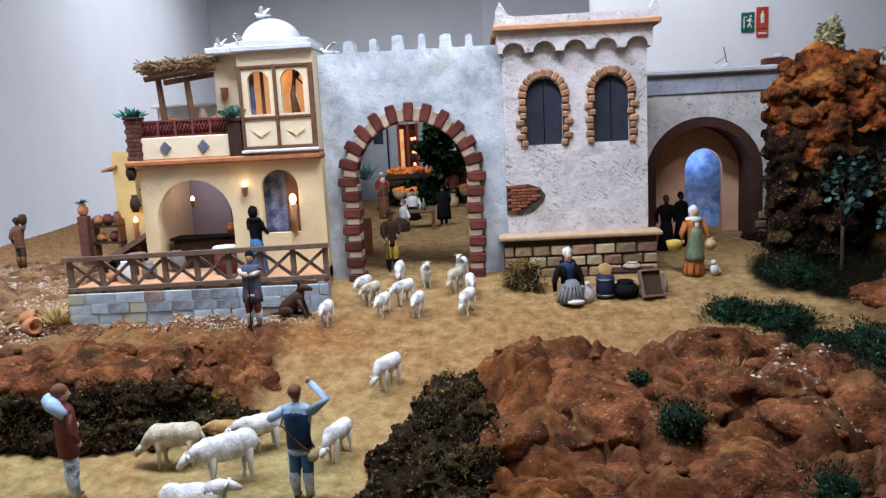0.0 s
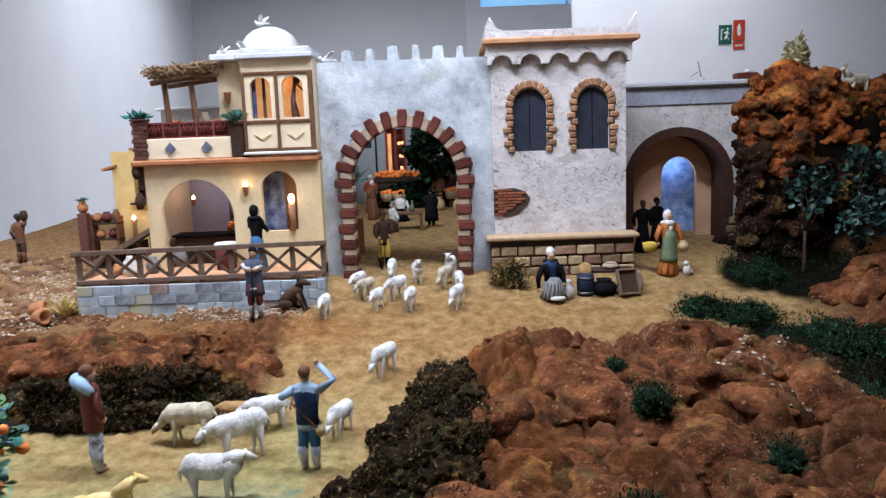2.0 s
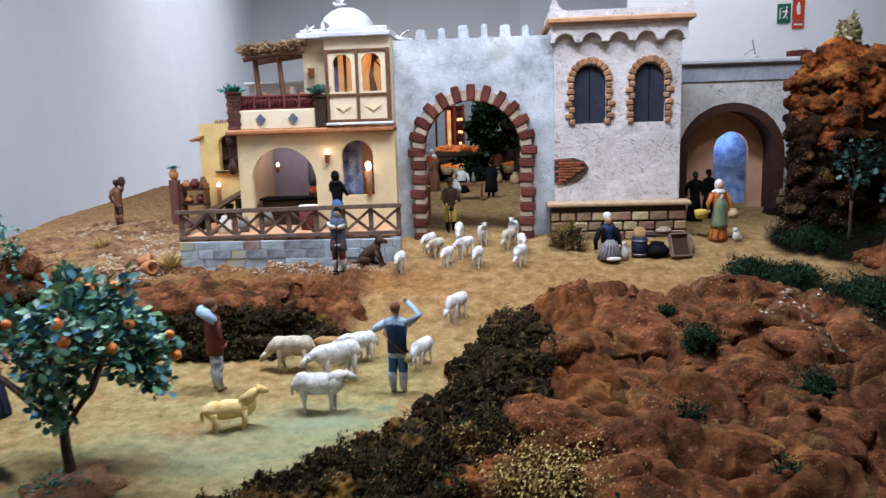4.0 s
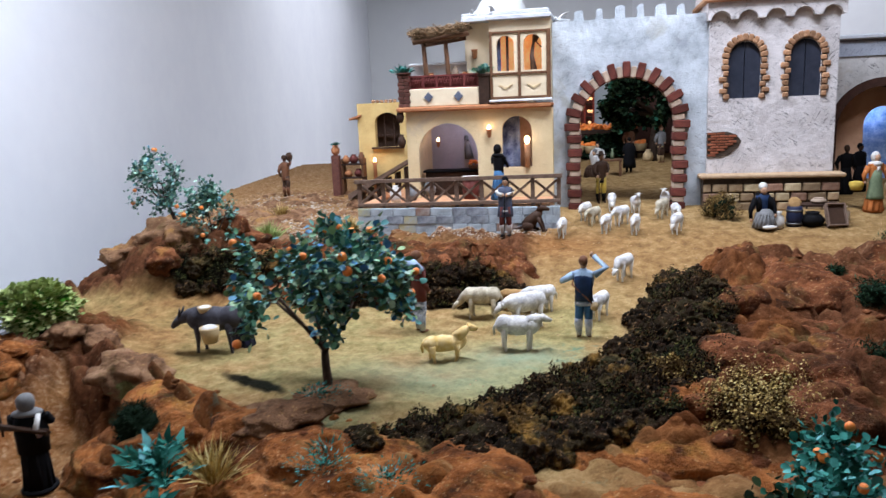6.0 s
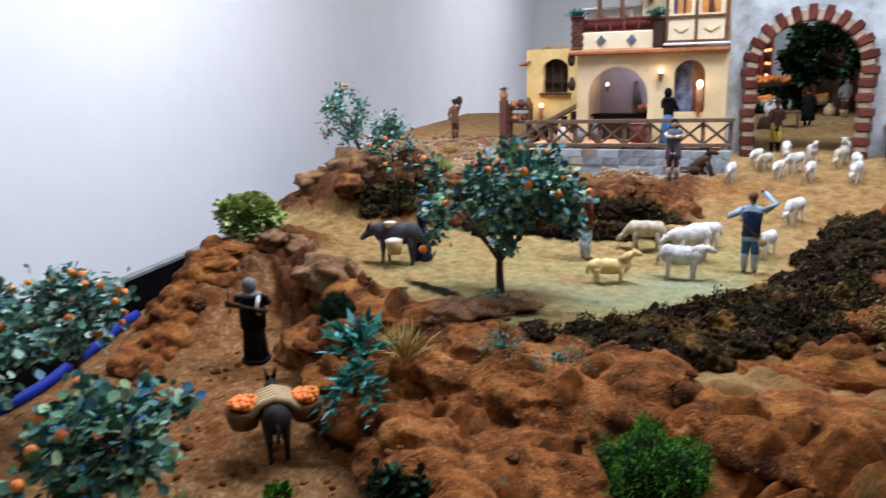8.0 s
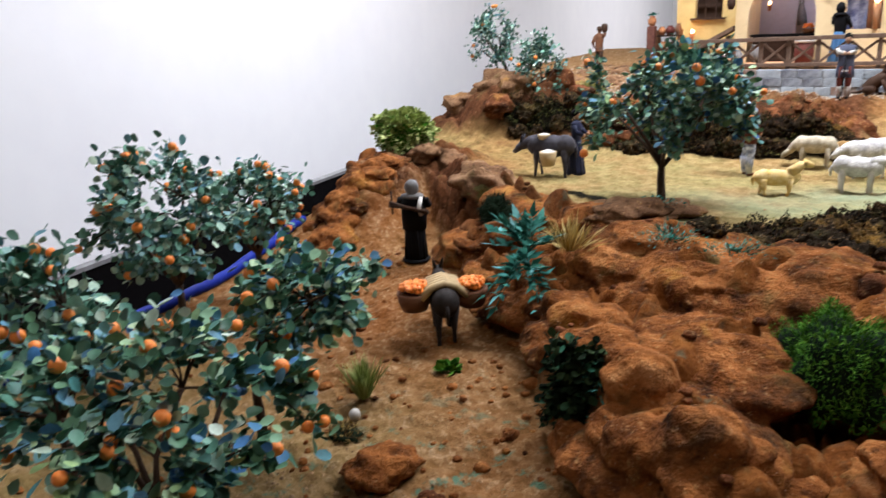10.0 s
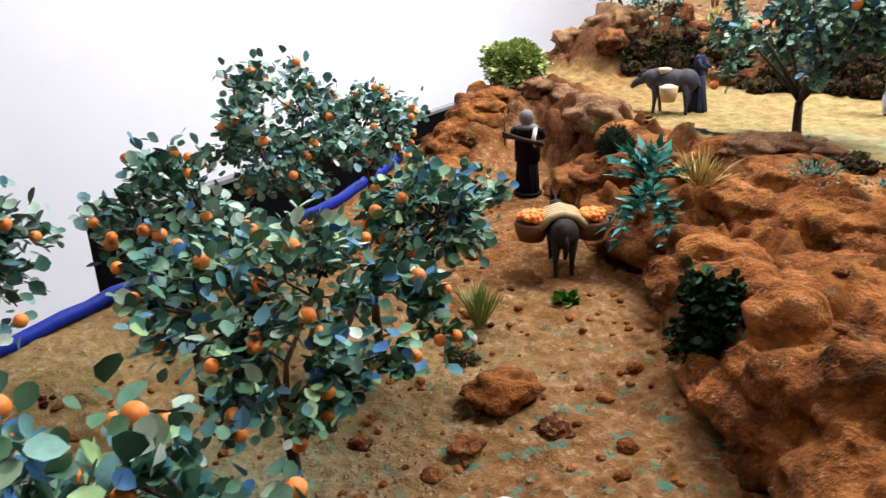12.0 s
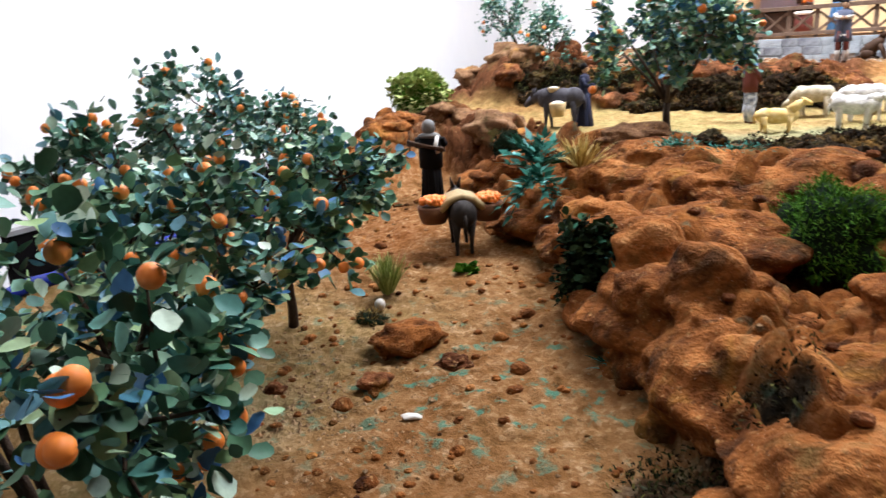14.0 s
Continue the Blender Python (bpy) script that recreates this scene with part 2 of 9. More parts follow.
TERRA = mat("terracotta", (0.44, 0.19, 0.085), (0.32, 0.13, 0.06), 30, 0.8, 0.3)
TERRA_PALE = mat("pale_terracotta", (0.52, 0.29, 0.16), (0.42, 0.21, 0.11), 30, 0.8, 0.3)
BRICK_RED = mat("dark_red_brick", (0.145, 0.042, 0.030), (0.085, 0.026, 0.020), 60, 0.85, 0.5, spread=0.3)
BRICK_PALE = mat("pale_brick", (0.46, 0.36, 0.27), (0.36, 0.26, 0.19), 60, 0.85, 0.5, spread=0.2)
BRICK_BROWN = mat("brown_brick", (0.42, 0.25, 0.14), (0.28, 0.14, 0.075), 70, 0.85, 0.6, spread=0.3)
PIER_BROWN = mat("maroon_brick", (0.13, 0.055, 0.040), (0.085, 0.035, 0.028), 70, 0.85, 0.5, spread=0.25)
LATTICE = mat("maroon_lattice", (0.19, 0.050, 0.042), (0.13, 0.032, 0.03), 80, 0.7, 0.3)
ASHLAR_PINK = mat("pinkish_ashlar", (0.36, 0.22, 0.15), (0.22, 0.12, 0.08), 50, 0.9, 0.7, spread=0.25)
ASHLAR_CREAM = mat("cream_ashlar", (0.54, 0.44, 0.27), (0.38, 0.28, 0.16), 50, 0.9, 0.7, spread=0.2)
ASHLAR = mat("tan_ashlar", (0.40, 0.29, 0.17), (0.26, 0.17, 0.10), 50, 0.9, 0.7, spread=0.35)
ASHLAR_GREY = plaster_material("blue_white_stone", (0.46, 0.52, 0.56), (0.34, 0.39, 0.43), (0.16, 0.16, 0.17), 24, 0.3, 0.7)
STONE_SLATE = mat("slate_stone", (0.14, 0.15, 0.18), (0.32, 0.35, 0.38), 40, 0.9, 0.6)
STONE_RUST = mat("rust_stone", (0.24, 0.13, 0.09), (0.34, 0.30, 0.27), 40, 0.9, 0.6)
STONE_YELLOW = mat("yellow_stone", (0.42, 0.38, 0.20), (0.36, 0.38, 0.36), 40, 0.9, 0.6)
MORTAR = mat("dark_mortar", (0.085, 0.06, 0.045), (0.05, 0.035, 0.025), 60, 0.95, 0.4)
MORTAR_GREY = mat("grey_mortar", (0.36, 0.40, 0.43), (0.24, 0.26, 0.28), 60, 0.95, 0.4)
LEDGE = mat("sandstone_ledge", (0.48, 0.34, 0.21), (0.38, 0.25, 0.15), 35, 0.85, 0.4)
SHUTTER = mat("navy_shutter", (0.022, 0.026, 0.040), (0.034, 0.038, 0.055), 40, 0.6, 0.2)
WOOD = mat("brown_timber", (0.17, 0.085, 0.045), (0.11, 0.052, 0.028), 60, 0.7, 0.4)
WOOD_GREY = mat("weathered_timber", (0.20, 0.135, 0.10), (0.13, 0.085, 0.062), 60, 0.8, 0.4)
WOOD_DARK = mat("dark_timber", (0.055, 0.030, 0.020), (0.035, 0.020, 0.014), 60, 0.7, 0.4)
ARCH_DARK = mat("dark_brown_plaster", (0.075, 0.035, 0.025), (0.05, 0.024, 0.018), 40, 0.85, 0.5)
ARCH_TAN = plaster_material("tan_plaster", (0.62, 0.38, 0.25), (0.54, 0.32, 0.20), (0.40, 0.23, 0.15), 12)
DOOR_BLUE = mat("blue_snowy_panel", (0.10, 0.22, 0.55), (0.45, 0.58, 0.80), 26, 0.7, 0.1, fine=90)
NAVY = mat("navy_curtain", (0.03, 0.04, 0.12), (0.24, 0.28, 0.42), 34, 0.8, 0.3)
PINK = plaster_material("pink_plaster", (0.55, 0.34, 0.26), (0.45, 0.27, 0.20), (0.35, 0.2, 0.15), 20)
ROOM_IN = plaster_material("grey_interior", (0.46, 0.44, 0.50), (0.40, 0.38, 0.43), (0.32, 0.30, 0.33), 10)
THATCH = mat("thatch", (0.30, 0.20, 0.11), (0.16, 0.095, 0.05), 90, 0.95, 0.8, spread=0.4, island=True)
DIAMOND = mat("blue_grey_tile", (0.13, 0.15, 0.20), (0.09, 0.10, 0.14), 40, 0.4, 0.1)
# emits its own amber glow where lamplight would fall
AMBER = mat("amber_glow", (1.0, 0.60, 0.26), (0.80, 0.34, 0.10), 14, 0.5, 0, emit=0.7)
GLOW = mat("bulb_glass", (1.0, 0.72, 0.38), (1.0, 0.66, 0.3), 10, 0.3, 0, emit=14)
GLOW_SOFT = mat("lit_shade", (1.0, 0.62, 0.28), (1.0, 0.52, 0.2), 10, 0.4, 0, emit=2.2)
CURTAIN = mat("brown_curtain", (0.16, 0.10, 0.075), (0.10, 0.06, 0.045), 50, 0.9, 0.3)
BARK = mat("bark", (0.075, 0.050, 0.036), (0.045, 0.030, 0.022), 80, 0.85, 0.8)
# varied greens; the palest and blue tones put highlights and blue light into leaves
LEAVES = leaf_material("orange_tree_leaves", ((0.0, (0.018, 0.060, 0.038)), (0.18, (0.045, 0.135, 0.085)), (0.40, (0.095, 0.235, 0.130)), (0.56, (0.050, 0.20, 0.20)), (0.66, (0.040, 0.15, 0.34)), (0.76, (0.15, 0.34, 0.28)), (0.87, (0.25, 0.40, 0.17)), (0.95, (0.34, 0.48, 0.38)), (1.0, (0.46, 0.58, 0.50))), 0.5, 0.22)
LEAVES_CLIFF = leaf_material("cliff_leaves", ((0.0, (0.005, 0.016, 0.013)), (0.55, (0.014, 0.042, 0.036)), (0.88, (0.035, 0.09, 0.075)), (1.0, (0.18, 0.27, 0.22))))
# duller greens, again with pale highlights and blue glints given as leaf colour
LEAVES_DULL = leaf_material("dull_leaves", ((0.0, (0.022, 0.075, 0.050)), (0.28, (0.060, 0.175, 0.115)), (0.52, (0.11, 0.27, 0.20)), (0.66, (0.085, 0.22, 0.29)), (0.82, (0.25, 0.42, 0.33)), (1.0, (0.48, 0.60, 0.46))), 0.5, 0.22)
LEAVES_TEAL = leaf_material("teal_leaves", ((0.0, (0.010, 0.06, 0.045)), (0.5, (0.025, 0.15, 0.115)), (0.85, (0.06, 0.26, 0.22)), (1.0, (0.16, 0.40, 0.42))), 0.9)
LEAVES_LIGHT = leaf_material("light_green_leaves", ((0.0, (0.16, 0.22, 0.06)), (0.5, (0.30, 0.38, 0.13)), (1.0, (0.46, 0.52, 0.22))), 0.95)
LEAVES_TOPI = leaf_material("topiary_leaves", ((0.0, (0.016, 0.06, 0.008)), (0.6, (0.045, 0.16, 0.016)), (1.0, (0.12, 0.27, 0.035))), 0.95)
LEAVES_WEED = leaf_material("weed_leaves", ((0.0, (0.003, 0.006, 0.003)), (0.6, (0.010, 0.022, 0.011)), (0.88, (0.035, 0.060, 0.025)), (1.0, (0.03, 0.14, 0.09))), 0.95)
MOSS = leaf_material("dry_moss", ((0.0, (0.002, 0.0015, 0.001)), (0.45, (0.010, 0.006, 0.003)), (0.70, (0.036, 0.020, 0.008)), (0.88, (0.085, 0.042, 0.016)), (0.96, (0.050, 0.056, 0.018)), (1.0, (0.14, 0.085, 0.035))), 0.95)
MOSS_OLIVE = leaf_material("olive_moss", ((0.0, (0.003, 0.003, 0.002)), (0.5, (0.013, 0.016, 0.007)), (0.85, (0.045, 0.050, 0.018)), (1.0, (0.15, 0.14, 0.04))), 0.95)
MOSS_GREEN = leaf_material("green_moss", ((0.0, (0.003, 0.005, 0.003)), (0.6, (0.008, 0.018, 0.010)), (1.0, (0.028, 0.042, 0.020))), 0.95)
OLIVE = leaf_material("olive_grass", ((0.0, (0.05, 0.045, 0.018)), (0.5, (0.13, 0.12, 0.045)), (1.0, (0.26, 0.24, 0.10))), 0.95)
DRY = leaf_material("dry_straw", ((0.0, (0.28, 0.18, 0.05)), (0.5, (0.46, 0.33, 0.11)), (1.0, (0.64, 0.52, 0.24))), 0.9)
DRY_BROWN = leaf_material("dry_brown_leaves", ((0.0, (0.03, 0.016, 0.006)), (0.6, (0.10, 0.06, 0.022)), (0.85, (0.26, 0.17, 0.05)), (1.0, (0.52, 0.38, 0.13))), 0.95)
STRAW_PALE = leaf_material("pale_straw", ((0.0, (0.30, 0.27, 0.16)), (0.5, (0.50, 0.46, 0.28)), (1.0, (0.66, 0.62, 0.42))), 0.9)
ORANGE = mat("orange_peel", (0.98, 0.31, 0.055), (0.88, 0.22, 0.030), 60, 0.45, 0.25, fine=500, spread=0.12)
WOOL = mat("white_wool", (0.80, 0.79, 0.77), (0.36, 0.35, 0.35), 34, 0.85, 1.0, fine=190)
WOOL_TAN = mat("tan_wool", (0.58, 0.52, 0.40), (0.28, 0.24, 0.17), 40, 0.85, 1.0, fine=190)
WOOL_GOLD = mat("golden_wool", (0.78, 0.62, 0.34), (0.62, 0.40, 0.11), 60, 0.7, 0.8, fine=260)
WOOL_BROWN = mat("brown_wool", (0.40, 0.24, 0.10), (0.26, 0.15, 0.06), 70, 0.8, 0.8)
HIDE = mat("dark_hide", (0.030, 0.024, 0.022), (0.016, 0.013, 0.012), 60, 0.6, 0.4)
HIDE_GREY = mat("grey_hide", (0.060, 0.058, 0.070), (0.030, 0.028, 0.034), 60, 0.6, 0.4)
def rock_material(name, stops):
    m, n, l = nodes_of(name)
    b = n["Principled BSDF"]
    b.inputs["Roughness"].default_value, b.inputs["Specular IOR Level"].default_value = 0.93, 0.08
    geo = n.new("ShaderNodeNewGeometry").outputs["Position"]
    mid, fine = noise_of(n, l, geo, 13, 6, 0.62), noise_of(n, l, geo, 150, 4)
    colour = ramp_of(n, l, mid, stops)
    pale = n.new("ShaderNodeRGB")
    pale.outputs[0].default_value = (0.46, 0.26, 0.11, 1)
    colour = mixed(n, l, ramp_of(n, l, noise_of(n, l, geo, 95, 3), ((0.60, (0, 0, 0)), (0.70, (0.55, 0.55, 0.55)))), colour, pale.outputs[0])
    olive = n.new("ShaderNodeRGB")
    olive.outputs[0].default_value = (0.11, 0.078, 0.026, 1)
    colour = mixed(n, l, ramp_of(n, l, noise_of(n, l, geo, 9, 7, 0.65), ((0.57, (0, 0, 0)), (0.68, (0.7, 0.7, 0.7)))), colour, olive.outputs[0])
    yellow = n.new("ShaderNodeRGB")
    yellow.outputs[0].default_value = (0.44, 0.23, 0.045, 1)
    colour = mixed(n, l, ramp_of(n, l, noise_of(n, l, geo, 6.5, 5, 0.6, 0.6), ((0.58, (0, 0, 0)), (0.72, (0.55, 0.55, 0.55)))), colour, yellow.outputs[0])
    # small dark brown spots scattered by noise
    dark_spot = n.new("ShaderNodeRGB")
    dark_spot.outputs[0].default_value = (0.035, 0.014, 0.008, 1)
    colour = mixed(n, l, ramp_of(n, l, noise_of(n, l, geo, 42, 4), ((0.31, (0.7, 0.7, 0.7)), (0.43, (0, 0, 0)))), colour, dark_spot.outputs[0])
    # broad dark brown patches scattered by coarser noise
    dark_patch = n.new("ShaderNodeRGB")
    dark_patch.outputs[0].default_value = (0.030, 0.015, 0.007, 1)
    colour = mixed(n, l, ramp_of(n, l, noise_of(n, l, geo, 5.0, 8, 0.68, 0.7), ((0.55, (0, 0, 0)), (0.66, (0.8, 0.8, 0.8)))), colour, dark_patch.outputs[0])
    grit = ramp_of(n, l, noise_of(n, l, geo, 260, 2), ((0.70, (0, 0, 0)), (0.76, (0.8, 0.8, 0.8))))
    salt = n.new("ShaderNodeRGB")
    salt.outputs[0].default_value = (0.62, 0.46, 0.32, 1)
    colour = mixed(n, l, grit, colour, salt.outputs[0])
    l.new(colour, b.inputs["Base Color"])
    h = n.new("ShaderNodeMath")
    h.operation = "MULTIPLY_ADD"
    h.inputs[1].default_value = 0.5
    l.new(fine, h.inputs[0])
    l.new(mid, h.inputs[2])
    bn = n.new("ShaderNodeBump")
    bn.inputs["Strength"].default_value, bn.inputs["Distance"].default_value = 1.0, 0.014
    l.new(h.outputs[0], bn.inputs["Height"])
    l.new(bn.outputs[0], b.inputs["Normal"])
    return m


MOSS_BED = rock_material("moss_bed", ((0.36, (0.003, 0.002, 0.001)), (0.52, (0.018, 0.011, 0.005)), (0.66, (0.030, 0.026, 0.010)), (0.82, (0.085, 0.045, 0.018))))
STONE = rock_material("rock_brown", ((0.32, (0.022, 0.009, 0.004)), (0.47, (0.100, 0.033, 0.013)), (0.62, (0.215, 0.077, 0.031)), (0.80, (0.36, 0.165, 0.085))))
STONE_OCHRE = rock_material("rock_ochre", ((0.33, (0.020, 0.007, 0.004)), (0.47, (0.14, 0.036, 0.010)), (0.62, (0.33, 0.088, 0.020)), (0.80, (0.50, 0.175, 0.045))))
# orange rock brightened in its colour for the warm light on the cliff top
STONE_ORANGE_LIT = rock_material("rock_orange_lit", ((0.30, (0.30, 0.075, 0.010)), (0.5, (0.60, 0.19, 0.022)), (0.8, (0.75, 0.32, 0.06))))
# dark red-brown rock; the near-black tones hold the shade of the cliff
STONE_SHADED = rock_material("rock_brown_shaded", ((0.36, (0.004, 0.002, 0.002)), (0.55, (0.014, 0.006, 0.004)), (0.70, (0.055, 0.019, 0.010)), (0.85, (0.12, 0.045, 0.022))))
STONE_PALE = rock_material("rock_pale", ((0.28, (0.070, 0.032, 0.016)), (0.5, (0.20, 0.105, 0.055)), (0.7, (0.33, 0.195, 0.110)), (0.85, (0.44, 0.30, 0.19))))
STONE_TAN = rock_material("rock_tan", ((0.33, (0.030, 0.010, 0.004)), (0.46, (0.155, 0.050, 0.013)), (0.61, (0.33, 0.120, 0.034)), (0.80, (0.49, 0.24, 0.10))))
PEBBLE = mat("pebbles", (0.22, 0.125, 0.06), (0.36, 0.24, 0.14), 40, 0.9, 0.5, spread=0.45, island=True)
PEBBLE_WHITE = mat("white_pebbles", (0.50, 0.44, 0.37), (0.26, 0.20, 0.15), 40, 0.9, 0.5, spread=0.35, island=True)


def paint(name, c, rough=0.55):
    return mat(name, c, tuple(v * 0.72 for v in c), 55, rough, 0.25)


SKIN = paint("painted_clay", (0.50, 0.30, 0.19))
P_WHITE, P_BLACK = paint("white_paint", (0.66, 0.64, 0.60)), paint("black_paint", (0.004, 0.004, 0.005), 0.8)
P_BROWN, P_DBROWN = paint("brown_paint", (0.17, 0.075, 0.04)), paint("dark_brown_paint", (0.06, 0.032, 0.02))
P_BLUE, P_SKY = paint("blue_paint", (0.045, 0.13, 0.26)), paint("pale_blue_paint", (0.34, 0.47, 0.62))
P_NAVY, P_GREY = paint("navy_paint", (0.02, 0.025, 0.055)), paint("grey_paint", (0.20, 0.20, 0.20))
P_RED, P_MAROON = paint("red_paint", (0.30, 0.05, 0.03)), paint("maroon_paint", (0.13, 0.035, 0.028))
P_GREEN, P_ORANGE = paint("sage_paint", (0.17, 0.22, 0.13)), paint("rust_paint", (0.48, 0.16, 0.045))
P_YELLOW, P_GOLD = paint("yellow_paint", (0.55, 0.38, 0.07)), paint("straw_paint", (0.50, 0.37, 0.20))
P_SLATE, P_NAVYBLUE = paint("slate_blue_paint", (0.085, 0.10, 0.15)), paint("dark_blue_paint", (0.022, 0.045, 0.11))
P_STRIPE = mat("white_sock_paint", (0.62, 0.64, 0.68), (0.10, 0.16, 0.30), 40, 0.6, 0.2, fine=300)
P_MOTTLE = mat("mottled_blue_white_paint", (0.62, 0.68, 0.76), (0.03, 0.05, 0.12), 90, 0.6, 0.2, fine=300)
P_STEEL = mat("dull_metal", (0.16, 0.16, 0.16), None, 40, 0.45, 0.2, metal=0.8)

# ---- mesh tools ----
def part(name, bm, material, parent=None, label="", smooth=False):
    """Links a bmesh as one mesh object, under a thing or a part."""
    me = bpy.data.meshes.new(name)
    bmesh.ops.recalc_face_normals(bm, faces=bm.faces)
    bm.to_mesh(me)
    bm.free()
    for m in (material if isinstance(material, (list, tuple)) else [material]):
        me.materials.append(m)
    if smooth:
        me.polygons.foreach_set("use_smooth", [True] * len(me.polygons))
    ob = new(name, me)
    if parent:
        ob.parent = parent
    if label:
        ob["label"] = label
    return ob


def thing(name, label, category, group="", kind="", at=(0, 0, 0), turn=0.0):
    ob = new(name)
    ob.empty_display_size = 0.02
    ob.matrix_world = pose(*at, 0, 0, turn)
    return tagged(ob, label, category, group, kind)


def box(bm, x0, x1, y0, y1, z0, z1, mi=0, bevel=0.0, m=None):
    r = bmesh.ops.create_cube(bm, size=1)
    mm = Matrix.Translation(((x0 + x1) / 2, (y0 + y1) / 2, (z0 + z1) / 2)) @ Matrix.Diagonal((x1 - x0, y1 - y0, z1 - z0, 1))
    bmesh.ops.transform(bm, matrix=(m @ mm) if m else mm, verts=r["verts"])
    faces = {f for v in r["verts"] for f in v.link_faces}
    for f in faces:
        f.material_index = mi
    if bevel:
        edges = {e for v in r["verts"] for e in v.link_edges}
        out = bmesh.ops.bevel(bm, geom=list(edges), offset=bevel, segments=1, affect="EDGES")
        for f in out["faces"]:
            f.material_index = mi
    return r["verts"]


def prism(bm, pts, y0, y1, mi=0):
    """Extrudes the outline pts (x, z) from y0 to y1."""
    a = [bm.verts.new((x, y0, z)) for x, z in pts]
    b = [bm.verts.new((x, y1, z)) for x, z in pts]
    fs = [bm.faces.new(a), bm.faces.new(b[::-1])]
    for i in range(len(a)):
        j = (i + 1) % len(a)
        fs.append(bm.faces.new((a[i], b[i], b[j], a[j])))
    for f in fs:
        f.material_index = mi
    return a + b


def tube(bm, pts, radii, n=8, mi=0, cap=True):
    """A round bar along pts."""
    rings = []
    up = Vector((0.123, 0.456, 0.88)).normalized()
    pts = [Vector(p) for p in pts]
    for i, p in enumerate(pts):
        d = (pts[min(i + 1, len(pts) - 1)] - pts[max(i - 1, 0)]).normalized()
        a = d.cross(up if abs(d.dot(up)) < 0.95 else Vector((1, 0, 0))).normalized()
        b = d.cross(a)
        r = radii[i] if isinstance(radii, (list, tuple)) else radii
        rings.append([bm.verts.new(p + r * (math.cos(2 * math.pi * k / n) * a + math.sin(2 * math.pi * k / n) * b)) for k in range(n)])
    for r0, r1 in zip(rings, rings[1:]):
        for k in range(n):
            f = bm.faces.new((r0[k], r0[(k + 1) % n], r1[(k + 1) % n], r1[k]))
            f.material_index, f.smooth = mi, True
    if cap:
        for r in (rings[0], rings[-1]):
            bm.faces.new(r).material_index = mi
    return rings


def ball(bm, c, r, mi=0, u=12, v=8, turn=None):
    """An ellipsoid with radii r round c."""
    out = bmesh.ops.create_uvsphere(bm, u_segments=u, v_segments=v, radius=1)
    r = r if isinstance(r, (list, tuple)) else (r, r, r)
    m = Matrix.Translation(c) @ (turn.to_4x4() if turn else Matrix()) @ Matrix.Diagonal((*r, 1))
    bmesh.ops.transform(bm, matrix=m, verts=out["verts"])
    for f in {f for w in out["verts"] for f in w.link_faces}:
        f.material_index, f.smooth = mi, True
    return out["verts"]


def lathe(bm, profile, c=(0, 0, 0), n=16, mi=0, squash=1.0):
    """Turns the profile (radius, height) round the upright through c."""
    rings = [[bm.verts.new((c[0] + r * math.cos(2 * math.pi * k / n), c[1] + squash * r * math.sin(2 * math.pi * k / n), c[2] + z)) for k in range(n)] for r, z in profile]
    for a, b in zip(rings, rings[1:]):
        for k in range(n):
            f = bm.faces.new((a[k], a[(k + 1) % n], b[(k + 1) % n], b[k]))
            f.material_index, f.smooth = mi, True
    bm.faces.new(rings[0][::-1]).material_index = mi
    bm.faces.new(rings[-1]).material_index = mi
    return rings


def arc(cx, cz, r, a0, a1, n=14, rz=None):
    return [(cx + r * math.cos(radians(a0 + (a1 - a0) * i / n)), cz + (rz or r) * math.sin(radians(a0 + (a1 - a0) * i / n))) for i in range(n + 1)]


def pierced_wall(bm, x0, x1, z0, z1, y0, y1, openings, mi=0):
    """A wall from x0 to x1 with arched openings (left, right, sill, spring, rise)."""
    x = x0
    for left, right, sill, spring, rise in sorted(openings):
        if left > x:
            prism(bm, [(x, z0), (left, z0), (left, z1), (x, z1)], y0, y1, mi)
        c, half = (left + right) / 2, (right - left) / 2
        prism(bm, [(left, z1)] + arc(c, spring, half, 180, 0, 14, rise) + [(right, z1)], y0, y1, mi)
        if sill > z0:
            prism(bm, [(left, z0), (right, z0), (right, sill), (left, sill)], y0, y1, mi)
        x = right
    prism(bm, [(x, z0), (x1, z0), (x1, z1), (x, z1)], y0, y1, mi)
    bmesh.ops.remove_doubles(bm, verts=bm.verts, dist=1e-5)


def folds(bm, x0, x1, y, z0, z1, n, amp=0.004, depth=0.004, mi=0):
    """A hanging cloth with n upright folds."""
    k = n * 6
    pts = [(x0 + (x1 - x0) * i / k, y + amp * math.sin(2 * math.pi * n * i / k)) for i in range(k + 1)]
    ring = pts + [(x, w + depth) for x, w in reversed(pts)]
    lo, hi = [bm.verts.new((x, w, z0)) for x, w in ring], [bm.verts.new((x, w, z1)) for x, w in ring]
    for i in range(len(ring)):
        j = (i + 1) % len(ring)
        bm.faces.new((lo[i], lo[j], hi[j], hi[i])).material_index = mi
    for i in range(k):
        j = len(ring) - 1 - i
        for r in (lo, hi):
            bm.faces.new((r[i], r[i + 1], r[j - 1], r[j])).material_index = mi


def pieces(name, shape, material, poses, parent):
    """Objects of their own on one shared mesh, set at the poses."""
    bm = bmesh.new()
    shape(bm)
    first = part(name, bm, material, parent)
    first.matrix_basis = poses[0]
    for m in poses[1:]:
        ob = new(name, first.data)
        ob.parent, ob.matrix_basis = parent, m
    return first


def block(w, d, h, bevel=0.0015):
    return lambda bm: box(bm, -w / 2, w / 2, -d / 2, d / 2, -h / 2, h / 2, 0, bevel)


